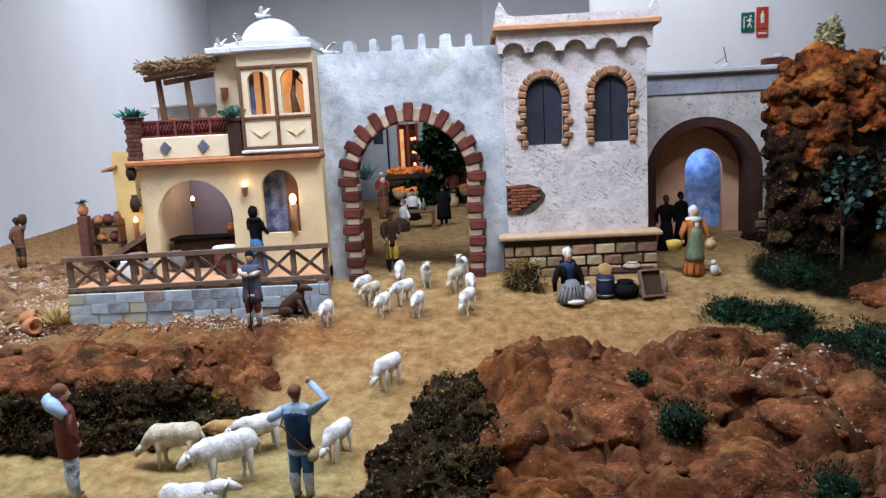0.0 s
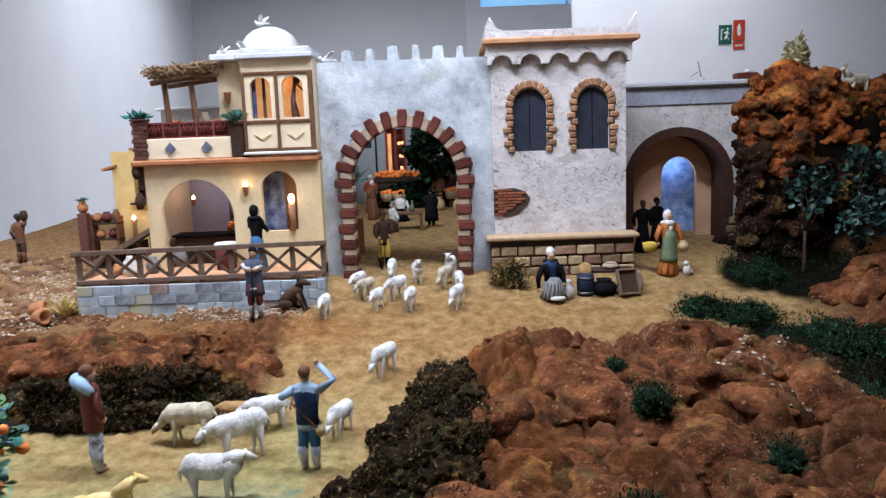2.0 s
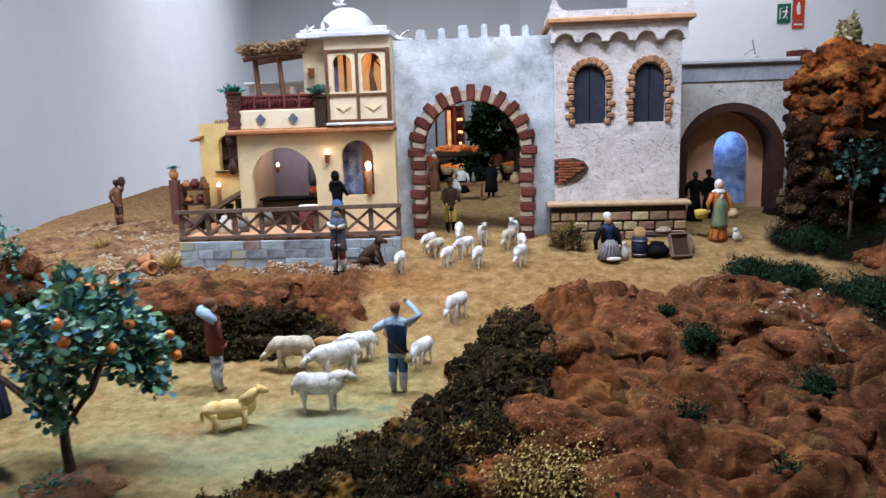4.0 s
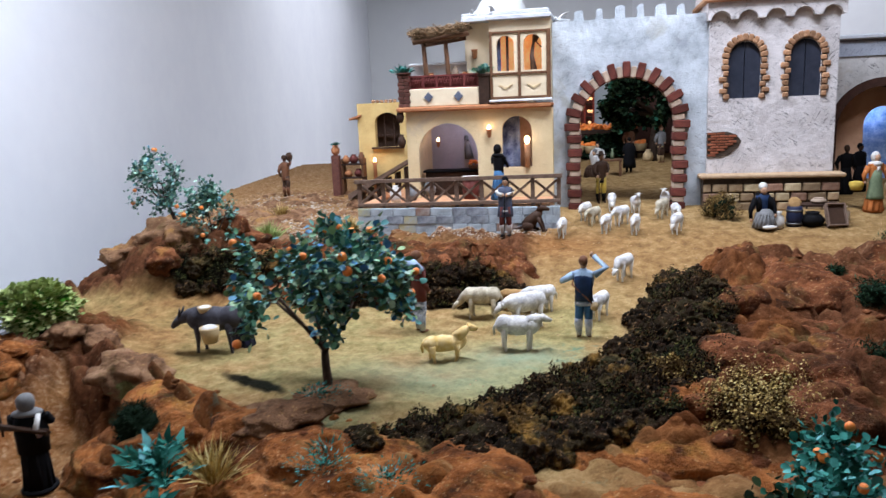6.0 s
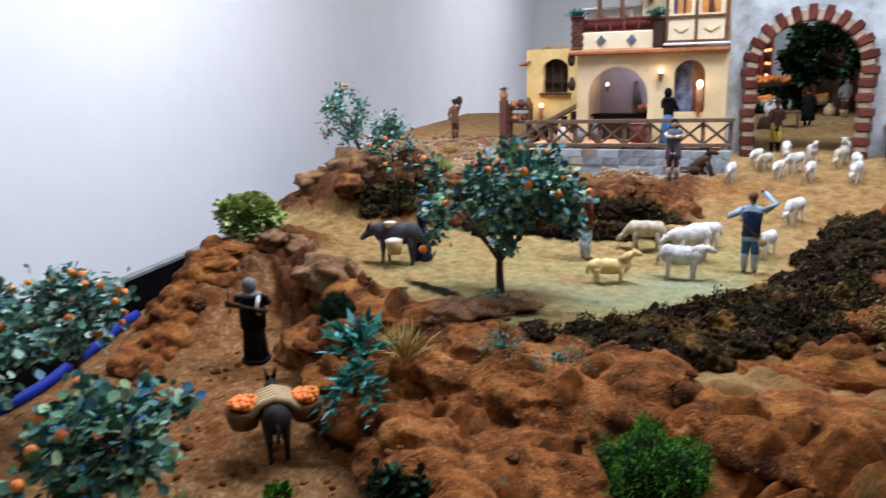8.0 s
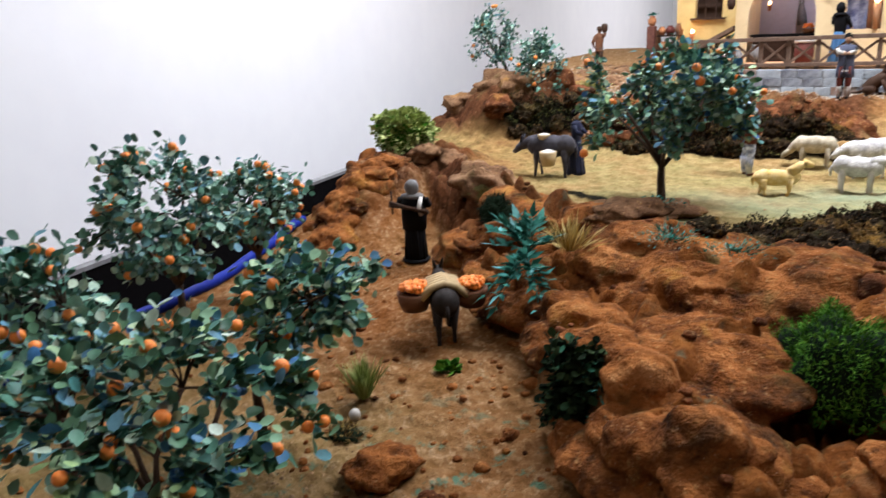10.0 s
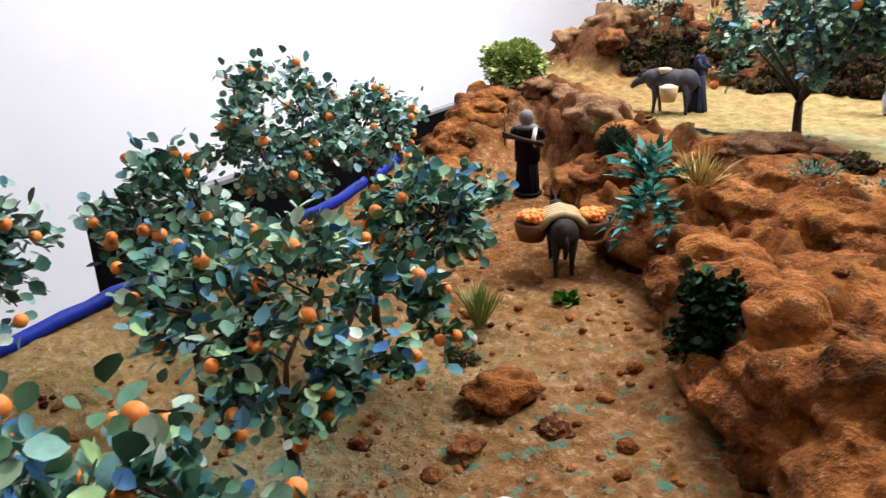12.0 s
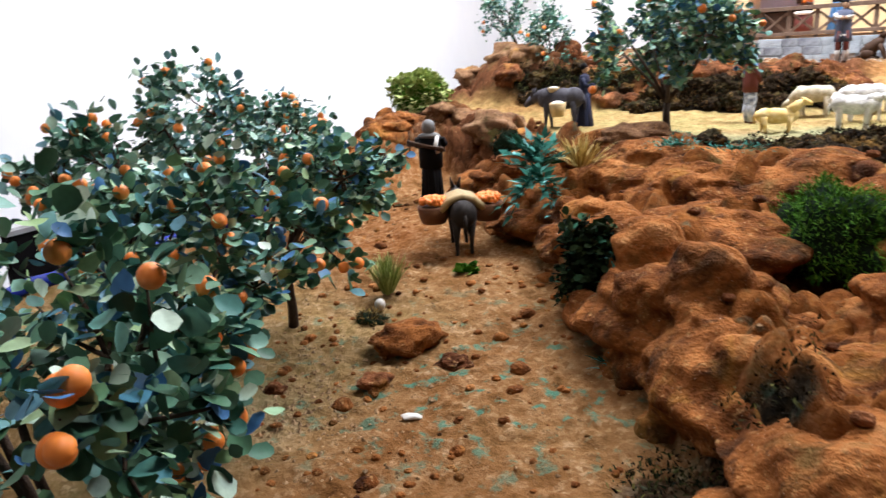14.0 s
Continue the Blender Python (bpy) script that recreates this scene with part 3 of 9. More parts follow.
def at(x, y, z, rx=0, ry=0, rz=0, s=(1, 1, 1)):
    return pose(x, y, z, rx, ry, rz) @ Matrix.Diagonal((*s, 1))



# ---- ground shape ----
def hash2(ix, iy, k):
    v = np.sin(ix * 127.1 + iy * 311.7 + k * 74.7) * 43758.5453
    return v - np.floor(v)


def vnoise(x, y, k=0):
    ix, iy = np.floor(x), np.floor(y)
    fx, fy = x - ix, y - iy
    fx, fy = fx * fx * (3 - 2 * fx), fy * fy * (3 - 2 * fy)
    a, b = hash2(ix, iy, k), hash2(ix + 1, iy, k)
    c, d = hash2(ix, iy + 1, k), hash2(ix + 1, iy + 1, k)
    return (a + (b - a) * fx) * (1 - fy) + (c + (d - c) * fx) * fy


def fbm(x, y, k=0, octaves=4):
    total, amp = 0.0, 0.5
    for i in range(octaves):
        total = total + amp * vnoise(x * 2 ** i + 17 * i, y * 2 ** i, k + i)
        amp *= 0.5
    return total


def cells(x, y, k=0):
    """Rounded boulders: 1 in the middle of each cell, falling to 0 at the joints."""
    ix, iy = np.floor(x), np.floor(y)
    d1, d2 = np.full(np.shape(x), 9.0), np.full(np.shape(x), 9.0)
    for ox in (-1, 0, 1):
        for oy in (-1, 0, 1):
            cx, cy = ix + ox, iy + oy
            d = (cx + hash2(cx, cy, k) - x) ** 2 + (cy + hash2(cx, cy, k + 5) - y) ** 2
            d2 = np.minimum(d2, np.maximum(d, d1))
            d1 = np.minimum(d1, d)
    return np.clip((np.sqrt(d2) - np.sqrt(d1)) * 1.6, 0, 1) ** 0.5


def ramp(a, b, v):
    t = np.clip((v - a) / (b - a), 0, 1)
    return t * t * (3 - 2 * t)


def blob(x, y, cx, cy, rx, ry, turn=0.0):
    c, s = math.cos(turn), math.sin(turn)
    u, v = (x - cx) * c + (y - cy) * s, -(x - cx) * s + (y - cy) * c
    return np.exp(-((u / rx) ** 2 + (v / ry) ** 2))


def ground(x, y):
    """Height, rock share, moss share and gravel share of the ground at x, y."""
    wx = x + 0.08 * (fbm(x * 5, y * 5, 3) - 0.5)
    wy = y + 0.08 * (fbm(x * 5, y * 5, 9) - 0.5)
    # the meadow, the ramp to the gate and the street behind it
    high = np.interp(wy, (-2, 1.35, 1.75, 2.05, 2.5, 3.9, 6), (-0.25, -0.25, -0.19, -0.115, -0.05, -0.01, 0.03))
    # bank below the porch
    bank = ramp(-0.42, -0.62, wx) * ramp(1.48, 1.68, wy) * (1 - ramp(2.05, 2.25, wy))
    level = np.interp(wy, (1.4, 2.0, 2.2, 2.35, 3.4), (-0.09, -0.108, -0.112, -0.09, -0.05))
    left = ramp(-0.42, -0.62, wx) * ramp(1.48, 1.66, wy) * (1 - ramp(2.3, 2.6, y) * ramp(-1.25, -1.0, x)) * np.maximum(ramp(-2.2, -1.75, wx), ramp(2.2, 2.8, wy))
    high = high * (1 - left) + level * left
    # the brown hill before the tower
    hill_x = ramp(-0.22, 0.10, wx + 0.25 * (1.15 - wy))
    hill = hill_x * ramp(0.15, 0.75, wy) * (1 - ramp(1.62, 1.86, wy))
    crest = np.interp(wy, (0, 0.7, 1.2, 1.6, 1.9), (-0.26, -0.19, -0.155, -0.085, -0.10))
    high = high * (1 - hill) + np.maximum(crest, high) * hill
    # slope and cliff beside the ruined arch
    east = ramp(0.70, 1.05, wx - 0.55 * (wy - 1.4)) * (1 - ramp(2.1, 2.5, wy) * (1 - ramp(1.13, 1.19, x - 0.4 * (y - 2.6))))
    high = high + 0.10 * east * ramp(0.9, 1.6, wx)
    cliff = ramp(1.19, 1.26, wx - 0.4 * (wy - 2.6)) * ramp(2.40, 2.56, wy)
    high = high + cliff * (0.54 + 0.06 * ramp(1.2, 1.35, wx) - 0.10 * ramp(1.42, 1.62, wx) + 0.10 * (fbm(x * 4, y * 4, 21) - 0.5)) + 0.08 * blob(x, y, 1.42, 2.74, 0.12, 0.15) * cliff
    # the sunken lane with the orchard
    foot = np.interp(wx, (-2.6, -1.75, -1.45, -1.2, -0.98, -0.81, -0.62, -0.5, -0.36, -0.2, 0.0), (1.7, 0.98, 0.66, 0.42, 0.24, 0.06, -0.2, -0.32, -0.5, -0.8, -1.3))
    top = np.interp(wx, (-2.6, -1.9, -1.6, -1.15, -0.9, -0.6, 0.0, 0.5, 1.0), (2.1, 1.32, 1.0, 0.70, 0.56, 0.44, 0.34, 0.28, 0.2))
    s = np.clip((wy - foot) / np.maximum(top - foot, 0.08), 0, 1)
    up = 0.64 * ramp(-0.05, 0.17, s) + 0.36 * ramp(0.30, 1.0, s)
    dip = np.interp(wy, (-1.2, -0.42, -0.1, 0.1, 0.3, 0.8), (-0.60, -0.53, -0.475, -0.45, -0.425, -0.375))
    rim = np.interp(wy, (0.2, 0.8), (-0.445, -0.385))
    low = rim + (dip - rim) * ramp(-1.75, -1.15, wx) + 0.02 * (fbm(x * 4, y * 4, 31) - 0.5)
    lip = 0.035 * np.exp(-((s - 0.9) / 0.16) ** 2) * (s < 1) * (1 - ramp(0.0, 0.5, wx))
    z = low * (1 - up) + high * up + lip
    # rocks along the orchard's upper edge
    edge = blob(x, y, -1.80, 0.86, 0.14, 0.30, 0.17)
    k = np.clip(edge * 1.5, 0, 1)
    z = np.maximum(z, z * (1 - k) - 0.235 * k)
    shrub_rock = blob(x, y, -1.74, 1.12, 0.16, 0.14)
    k = np.clip(shrub_rock * 1.4, 0, 1)
    z = np.maximum(z, z * (1 - k) - 0.20 * k)
    tree_rock = blob(x, y, -1.74, 1.74, 0.22, 0.16, 0.3)
    k = np.clip(tree_rock * 1.3, 0, 1)
    z = np.maximum(z, z * (1 - k) - 0.03 * k)
    # hollow with the round bush
    hollow = np.clip(1.5 * blob(x, y, -0.35, 0.02, 0.13, 0.17), 0, 1)
    z = np.minimum(z, z * (1 - hollow) - 0.405 * hollow)
    # shares of rock, moss and gravel
    slope = 4 * s * (1 - s) * (s > 0) * (s < 1)
    rock = np.clip(2.6 * slope, 0, 1)
    rock = np.maximum(rock, np.clip(hill * 1.5, 0, 1) * (1 - ramp(1.72, 1.85, wy)))
    rock = np.maximum(rock, np.clip(4 * bank * (1.15 - bank) + 0.6 * ramp(1.95, 1.8, wy) * bank, 0, 1))
    rock = np.maximum(rock, np.maximum(cliff, 0.9 * east))
    rock = np.maximum(rock, np.clip(2.2 * (edge + shrub_rock + tree_rock) - 0.5, 0, 1))
    lane = 1 - ramp(0.02, 0.2, s)
    moss_l = np.interp(wy, (0.42, 0.55, 0.66, 0.76, 0.98, 1.2, 1.5, 1.68, 1.78), (-0.68, -0.64, -0.56, -0.40, -0.26, -0.15, -0.08, -0.06, 0.0))
    moss_r = np.interp(wy, (0.42, 0.55, 0.66, 0.76, 0.98, 1.2, 1.5, 1.68, 1.78), (-0.40, -0.12, -0.02, 0.05, 0.12, 0.16, 0.10, 0.03, 0.0))
    moss = 1.3 * ramp(-0.05, 0.06, np.minimum(wx - moss_l, moss_r - wx)) * ramp(0.38, 0.48, wy) * (1 - ramp(1.68, 1.78, wy))
    moss = np.maximum(moss, 1.4 * blob(x, y, -0.85, 1.53, 0.42, 0.07, 0.05))
    moss = np.maximum(moss, 1.5 * blob(x, y, 1.02, 1.58, 0.12, 0.46, 0.10))
    moss = np.maximum(moss, 1.5 * blob(x, y, 0.92, 2.04, 0.13, 0.07, -0.3))
    moss = np.maximum(moss, 1.3 * blob(x, y, -0.40, -0.46, 0.12, 0.055, 0.2))
    moss = np.maximum(moss, 1.7 * blob(x, y, 1.22, 2.42, 0.16, 0.26, -0.5))
    moss = np.maximum(moss, 1.2 * blob(x, y, -1.45, 1.58, 0.35, 0.06, 0.1))
    moss = np.maximum(moss, 1.0 * blob(x, y, -1.05, 0.82, 0.16, 0.035, -0.5))
    # cliff's low and left faces: this moss share also darkens them for shade
    moss = np.maximum(moss, 3.0 * np.clip(2.5 * cliff, 0, 1) * (1 - ramp(0.30, 0.42, z + 0.12 * (fbm(x * 7, y * 7, 47) - 0.5))))
    edge_x = ramp(1.19, 1.26, wx - 0.4 * (wy - 2.6)) * ramp(2.40, 2.56, wy)
    moss = np.maximum(moss, 8 * edge_x * (1 - edge_x))
    moss = np.maximum(moss, 1.6 * blob(x, y, 1.30, 2.26, 0.16, 0.22, -0.5))
    moss = np.maximum(moss, 1.3 * blob(x, y, 0.02, 1.30, 0.09, 0.20, -0.2))
    moss = ramp(0.40, 0.72, moss + 0.45 * (fbm(x * 9, y * 9, 41) - 0.5))
    gravel = np.maximum(0.7 * lane, ramp(-1.15, -1.35, wx) * ramp(2.0, 2.3, wy))
    gravel = np.maximum(gravel, blob(x, y, -0.85, 2.16, 0.5, 0.10))
    gravel = np.maximum(gravel, blob(x, y, 0.78, 1.55, 0.16, 0.28, 0.5))
    lump = cells(x * 9.5 + 0.6 * vnoise(x * 14, y * 14, 5), y * 8.0 + 0.6 * vnoise(x * 14, y * 14, 7), 2)
    small = cells(x * 24, y * 22, 8)
    large = cells(x * 5.2 + 0.9 * vnoise(x * 8, y * 8, 15), y * 4.6 + 0.9 * vnoise(x * 8, y * 8, 17), 12)
    z = z + rock * (1 - 0.5 * moss) * (0.042 * (lump - 0.6) * vnoise(x * 6, y * 6, 33) * 1.6 + (0.050 + 0.045 * hill) * (large - 0.6) + 0.013 * (small - 0.5) * vnoise(x * 11, y * 11, 35) * 1.6 + 0.014 * (fbm(x * 26, y * 26, 51) - 0.5) + 0.007 * (fbm(x * 75, y * 75, 55, 3) - 0.45))
    z = z + np.clip(slope, 0, 1) * rock * (1 - ramp(-0.1, 0.4, wx)) * (0.040 * (large - 0.55) + 0.02 * (lump - 0.55))
    z = z + 0.07 * cliff * (fbm(x * 9, y * 9, 61) + lump - 1.0)
    z = z + (1 - rock) * (0.010 * (fbm(x * 12, y * 12, 71) - 0.5) + 0.005 * (vnoise(x * 70, y * 70, 81) - 0.5) + 0.004 * ramp(0.62, 0.8, vnoise(x * 42, y * 42, 83)))
    z = z + 0.006 * gravel * (1 - rock) * (cells(x * 40, y * 40, 4) - 0.4) * (vnoise(x * 9, y * 9, 2) > 0.35)
    return z, rock, moss, gravel


def soil(x, y):
    return float(ground(np.array([float(x)]), np.array([float(y)]))[0][0])



# ---- the hall ----
def structure(name, bm, material, label="", category="wall"):
    return tagged(part(name, bm, material), label, category, "", "structure")


def hall():
    wx = lambda y: -2.75 - 0.17 * y
    bm = bmesh.new()
    p = [(wx(-5), -5), (wx(17), 17), (wx(17) - 0.2, 17), (wx(-5) - 0.2, -5)]
    lo, hi = [bm.verts.new((x, y, -1.2)) for x, y in p], [bm.verts.new((x, y, 3.8)) for x, y in p]
    for i in range(4):
        bm.faces.new((lo[i], lo[(i + 1) % 4], hi[(i + 1) % 4], hi[i]))
    bm.faces.new(hi), bm.faces.new(lo[::-1])
    structure("wall_west", bm, ROOM, "white painted hall wall")
    bm = bmesh.new()
    box(bm, -6.2, 0.47, 17, 17.2, -1.2, 3.8)
    structure("wall_north", bm, ROOM_SHADED, "far wall of the hall, its shade in the grey colour")
    bm = bmesh.new()
    box(bm, 1.9, 9, 11, 11.2, -1.2, 3.8)
    box(bm, 3.3, 3.5, 11.2, 17.2, -1.2, 3.8)
    structure("wall_northeast", bm, ROOM, "white painted hall wall with safety signs")
    bm = bmesh.new()
    box(bm, 0.47, 0.80, 17, 17.2, -1.2, 3.8)
    box(bm, 0.80, 3.3, 17, 17.2, -1.2, 3.29)
    structure("wall_niche", bm, ROOM, "white wall below the high window")
    bm = bmesh.new()
    box(bm, 0.80, 3.3, 17.1, 17.12, 3.29, 3.8)
    structure("window_1", bm, mat("daylight_pane", (0.25, 0.62, 1.0), (0.35, 0.70, 1.0), 1, 0.3, 0, emit=1.0), "high window with blue daylight", "window")
    bm = bmesh.new()
    box(bm, 2.70, 2.76, 17.04, 17.1, 3.29, 3.8)
    structure("window_2", bm, ROOM, "white bar of the high window", "window")
    # unseen east and south walls and ceiling, kept dark to cut the fill light
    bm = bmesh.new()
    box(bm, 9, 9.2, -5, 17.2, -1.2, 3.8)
    structure("wall_east", bm, HALL_UNSEEN, "unseen hall wall, dark grey to cut bounced light")
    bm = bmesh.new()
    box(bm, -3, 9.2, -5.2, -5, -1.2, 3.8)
    structure("wall_south", bm, HALL_UNSEEN, "unseen hall wall, dark grey to cut bounced light")
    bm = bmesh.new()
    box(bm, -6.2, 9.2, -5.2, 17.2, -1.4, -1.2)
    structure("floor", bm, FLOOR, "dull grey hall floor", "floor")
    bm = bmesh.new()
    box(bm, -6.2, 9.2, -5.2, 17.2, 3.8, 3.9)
    structure("ceiling", bm, HALL_UNSEEN, "unseen hall ceiling, dark grey to cut bounced light", "ceiling")


hall()


def sign(name, x, z, w, h, colour, label):
    t = thing(name, label, "sign", "safety signs", at=(x, 10.985, z))
    bm = bmesh.new()
    box(bm, -w / 2, w / 2, -0.006, 0.006, -h / 2, h / 2, 0, 0.002)
    part("panel", bm, colour, t)
    return t


SIGN_GREEN, SIGN_RED = mat("sign_green", (0.015, 0.12, 0.08), None, 20, 0.4, 0), mat("sign_red", (0.55, 0.06, 0.02), None, 20, 0.4, 0)
SIGN_WHITE = mat("sign_white", (0.8, 0.8, 0.78), None, 20, 0.4, 0)
exit_sign = sign("exit_sign", 4.085, 1.78, 0.185, 0.27, SIGN_GREEN, "green emergency exit sign with white pictogram")
bm = bmesh.new()
box(bm, -0.065, -0.05, -0.012, -0.008, -0.08, 0.08)
box(bm, -0.065, -0.02, -0.012, -0.008, 0.065, 0.08)
tube(bm, [(0.03, -0.01, 0.05), (0.02, -0.01, -0.02), (0.05, -0.01, -0.08)], 0.014, 6)
tube(bm, [(0.02, -0.01, -0.02), (-0.01, -0.01, -0.07)], 0.012, 6)
tube(bm, [(-0.02, -0.01, 0.02), (0.03, -0.01, 0.03), (0.07, -0.01, 0.0)], 0.010, 6)
ball(bm, (0.035, -0.01, 0.08), (0.016, 0.006, 0.016))
part("pictogram", bm, SIGN_WHITE, exit_sign, "white arrow and door pictogram")
fire_sign = sign("fire_extinguisher_sign", 4.285, 1.835, 0.165, 0.29, SIGN_RED, "red fire extinguisher sign with white pictogram")
bm = bmesh.new()
lathe(bm, [(0.02, -0.08), (0.028, -0.07), (0.028, 0.04), (0.01, 0.07), (0.01, 0.09)], (0, -0.008, 0), 10, 0, 0.15)
part("pictogram", bm, SIGN_WHITE, fire_sign, "white extinguisher pictogram")
small_sign = sign("small_red_sign", 4.285, 1.62, 0.165, 0.11, SIGN_RED, "small red sign with a pale line")
bm = bmesh.new()
box(bm, -0.06, 0.06, -0.010, -0.007, -0.012, 0.012)
part("bar", bm, SIGN_WHITE, small_sign)

# ---- the table with the landscape ----
def west_edge(y):
    return -1.88 - 0.17 * y


def landscape():
    nx, ny = 600, 800
    v = np.linspace(0, 1, ny)
    y = np.where(v < 0.80, -1.15 + (2.45 + 1.15) * v / 0.80, 2.45 + (5.6 - 2.45) * ((v - 0.80) / 0.20))
    u = np.linspace(0, 1, nx)
    right = np.where(u < 0.85, u / 0.85 * 3.1, 3.1 + (u - 0.85) / 0.15 * 1.3)
    yy = np.repeat(y[:, None], nx, 1)
    left = west_edge(yy)
    xx = left + right[None, :] / 4.4 * (2.5 - left)
    z, rock, moss, gravel = ground(xx, yy)
    meadow = ramp(1.75, 1.4, yy) * ramp(0.35, 0.7, yy) * ramp(0.0, -0.3, xx)
    meadow = np.maximum(meadow, 0.55 * ramp(0.1, -0.3, yy) * ramp(-0.9, -1.1, xx))
    ochre = np.clip(0.5 * ramp(0.45, 0.7, fbm(xx * 5, yy * 5, 95)) + ramp(1.2, 1.35, xx) * ramp(2.2, 2.5, yy) + 1.0 * ramp(0.9, 0.3, yy) * ramp(0.4, -0.2, xx), 0, 1)
    powder = np.clip(blob(xx, yy, -0.62, 0.50, 0.40, 0.08, -0.15) + blob(xx, yy, -0.72, -0.30, 0.28, 0.30) + 0.7 * blob(xx, yy, -0.30, 1.12, 0.16, 0.12) + 0.6 * blob(xx, yy, -0.83, 0.70, 0.08, 0.05) + 0.6 * blob(xx, yy, -1.15, -0.4, 0.3, 0.25), 0, 1)
    spray = np.clip(blob(xx, yy, -0.42, 1.08, 0.13, 0.09) + 0.6 * blob(xx, yy, -0.62, 0.90, 0.25, 0.12) + 0.6 * blob(xx, yy, -1.15, -0.62, 0.14, 0.12) + 0.5 * blob(xx, yy, -0.84, 0.68, 0.10, 0.06), 0, 1)
    clay = np.clip(ramp(0.9, 0.6, yy + 0.55 * (xx + 1.3)) * ramp(1.6, 1.2, yy) + 0.7 * blob(xx, yy, -0.62, 2.02, 0.30, 0.14) + 0.5 * ramp(-1.2, -1.4, xx) + 0.5 * blob(xx, yy, 0.1, 2.0, 0.6, 0.25), 0, 1) * (0.55 + 0.9 * (fbm(xx * 3, yy * 3, 91) - 0.3))
    clay = np.clip(clay, 0, 1) * (1 - 0.85 * ramp(-0.82, -1.05, xx) * ramp(0.0, -0.3, yy))
    co = np.stack((xx, yy, z), -1).reshape(-1, 3)
    k = np.arange(nx * ny).reshape(ny, nx)
    quads = np.stack((k[:-1, :-1], k[:-1, 1:], k[1:, 1:], k[1:, :-1]), -1).reshape(-1, 4)
    # a dark skirt round the edge, down to the hall's floor
    rim = np.concatenate((k[0, :], k[1:, -1], k[-1, -2::-1], k[-2:0:-1, 0]))
    low = co[rim].copy()
    low[:, 2] = -1.2
    base = len(co)
    co = np.concatenate((co, low))
    n = len(rim)
    i = np.arange(n)
    skirt = np.stack((rim, base + i, base + (i + 1) % n, rim[(i + 1) % n]), -1)
    me = bpy.data.meshes.new("ground")
    me.vertices.add(len(co))
    me.vertices.foreach_set("co", co.astype(np.float32).ravel())
    faces = np.concatenate((quads, skirt))
    me.loops.add(faces.size)
    me.loops.foreach_set("vertex_index", faces.astype(np.int32).ravel())
    me.polygons.add(len(faces))
    me.polygons.foreach_set("loop_start", (np.arange(len(faces)) * 4).astype(np.int32))
    me.polygons.foreach_set("material_index", np.r_[np.zeros(len(quads)), np.ones(n)].astype(np.int32))
    me.polygons.foreach_set("use_smooth", np.r_[np.ones(len(quads)), np.zeros(n)].astype(bool))
    me.materials.append(SOIL), me.materials.append(BLACK)
    for name, val in (("rock", rock), ("moss", moss), ("gravel", gravel), ("meadow", meadow), ("ochre", ochre), ("powder", powder), ("clay", clay), ("spray", spray)):
        a = me.attributes.new(name, "FLOAT", "POINT")
        a.data.foreach_set("value", np.r_[val.ravel(), np.zeros(n)].astype(np.float32))
    me.update(), me.validate()
    return tagged(new("ground", me), "modelled landscape of sand, red rock and moss on a skirted table", "ground", "", "structure")


landscape()

# dark board behind the orchard and the hose along the table's edge
bm = bmesh.new()
ya, yb = -0.36, 3.6
xa = lambda y: -2.16 - 0.17 * y
for z0, z1, mi, o in ((-1.2, -0.372, 0, 0), (-0.372, -0.36, 1, 0.004)):
    a = [(xa(ya) + o, ya), (xa(yb) + o, yb), (xa(yb) - 0.03, yb), (xa(ya) - 0.03, ya)]
    lo, hi = [bm.verts.new((x, y, z0)) for x, y in a], [bm.verts.new((x, y, z1)) for x, y in a]
    fs = [bm.faces.new((lo[i], lo[(i + 1) % 4], hi[(i + 1) % 4], hi[i])) for i in range(4)] + [bm.faces.new(hi), bm.faces.new(lo[::-1])]
    for f in fs:
        f.material_index = mi
tagged(part("screen_board", bm, [BLACK, GREY_EDGE]), "black screen board with a grey top edge beside the table", "board", "", "structure")
bm = bmesh.new()
pts = [(-1.845 - 0.17 * y + 0.006 * math.sin(9 * y), y, soil(-1.845 - 0.17 * y, y) + 0.012) for y in np.linspace(-1.13, 0.62, 34)]
tube(bm, pts, 0.015, 10)
tagged(part("hose", bm, BLUE_PIPE), "blue hose lying along the table's edge", "hose")


# ---- the house with the porch ----
HY = 2.46


def sconce(name, x, y, z, lit=True, s=1.0, watts=0.035):
    t = thing(name, "small clay wall torch with a glowing flame" if lit else "small dark clay wall torch", "wall lamp", "wall torches", at=(x, y, z))
    bm = bmesh.new()
    lathe(bm, [(0.004 * s, -0.030 * s), (0.008 * s, -0.024 * s), (0.011 * s, 0.0), (0.013 * s, 0.004 * s), (0.009 * s, 0.005 * s)], (0, -0.014 * s, 0), 10)
    box(bm, -0.004 * s, 0.004 * s, -0.012 * s, 0.0, -0.02 * s, -0.01 * s)
    part("holder", bm, TERRA, t)
    if lit:
        bm = bmesh.new()
        lathe(bm, [(0.005 * s, 0.0), (0.009 * s, 0.006 * s), (0.007 * s, 0.014 * s), (0.002 * s, 0.022 * s)], (0, -0.014 * s, 0.003), 10)
        part("flame", bm, GLOW, t, "glowing flame bulb")
        bulb("torch_light", (x, y - 0.03 * s, z + 0.024), watts)
    return t


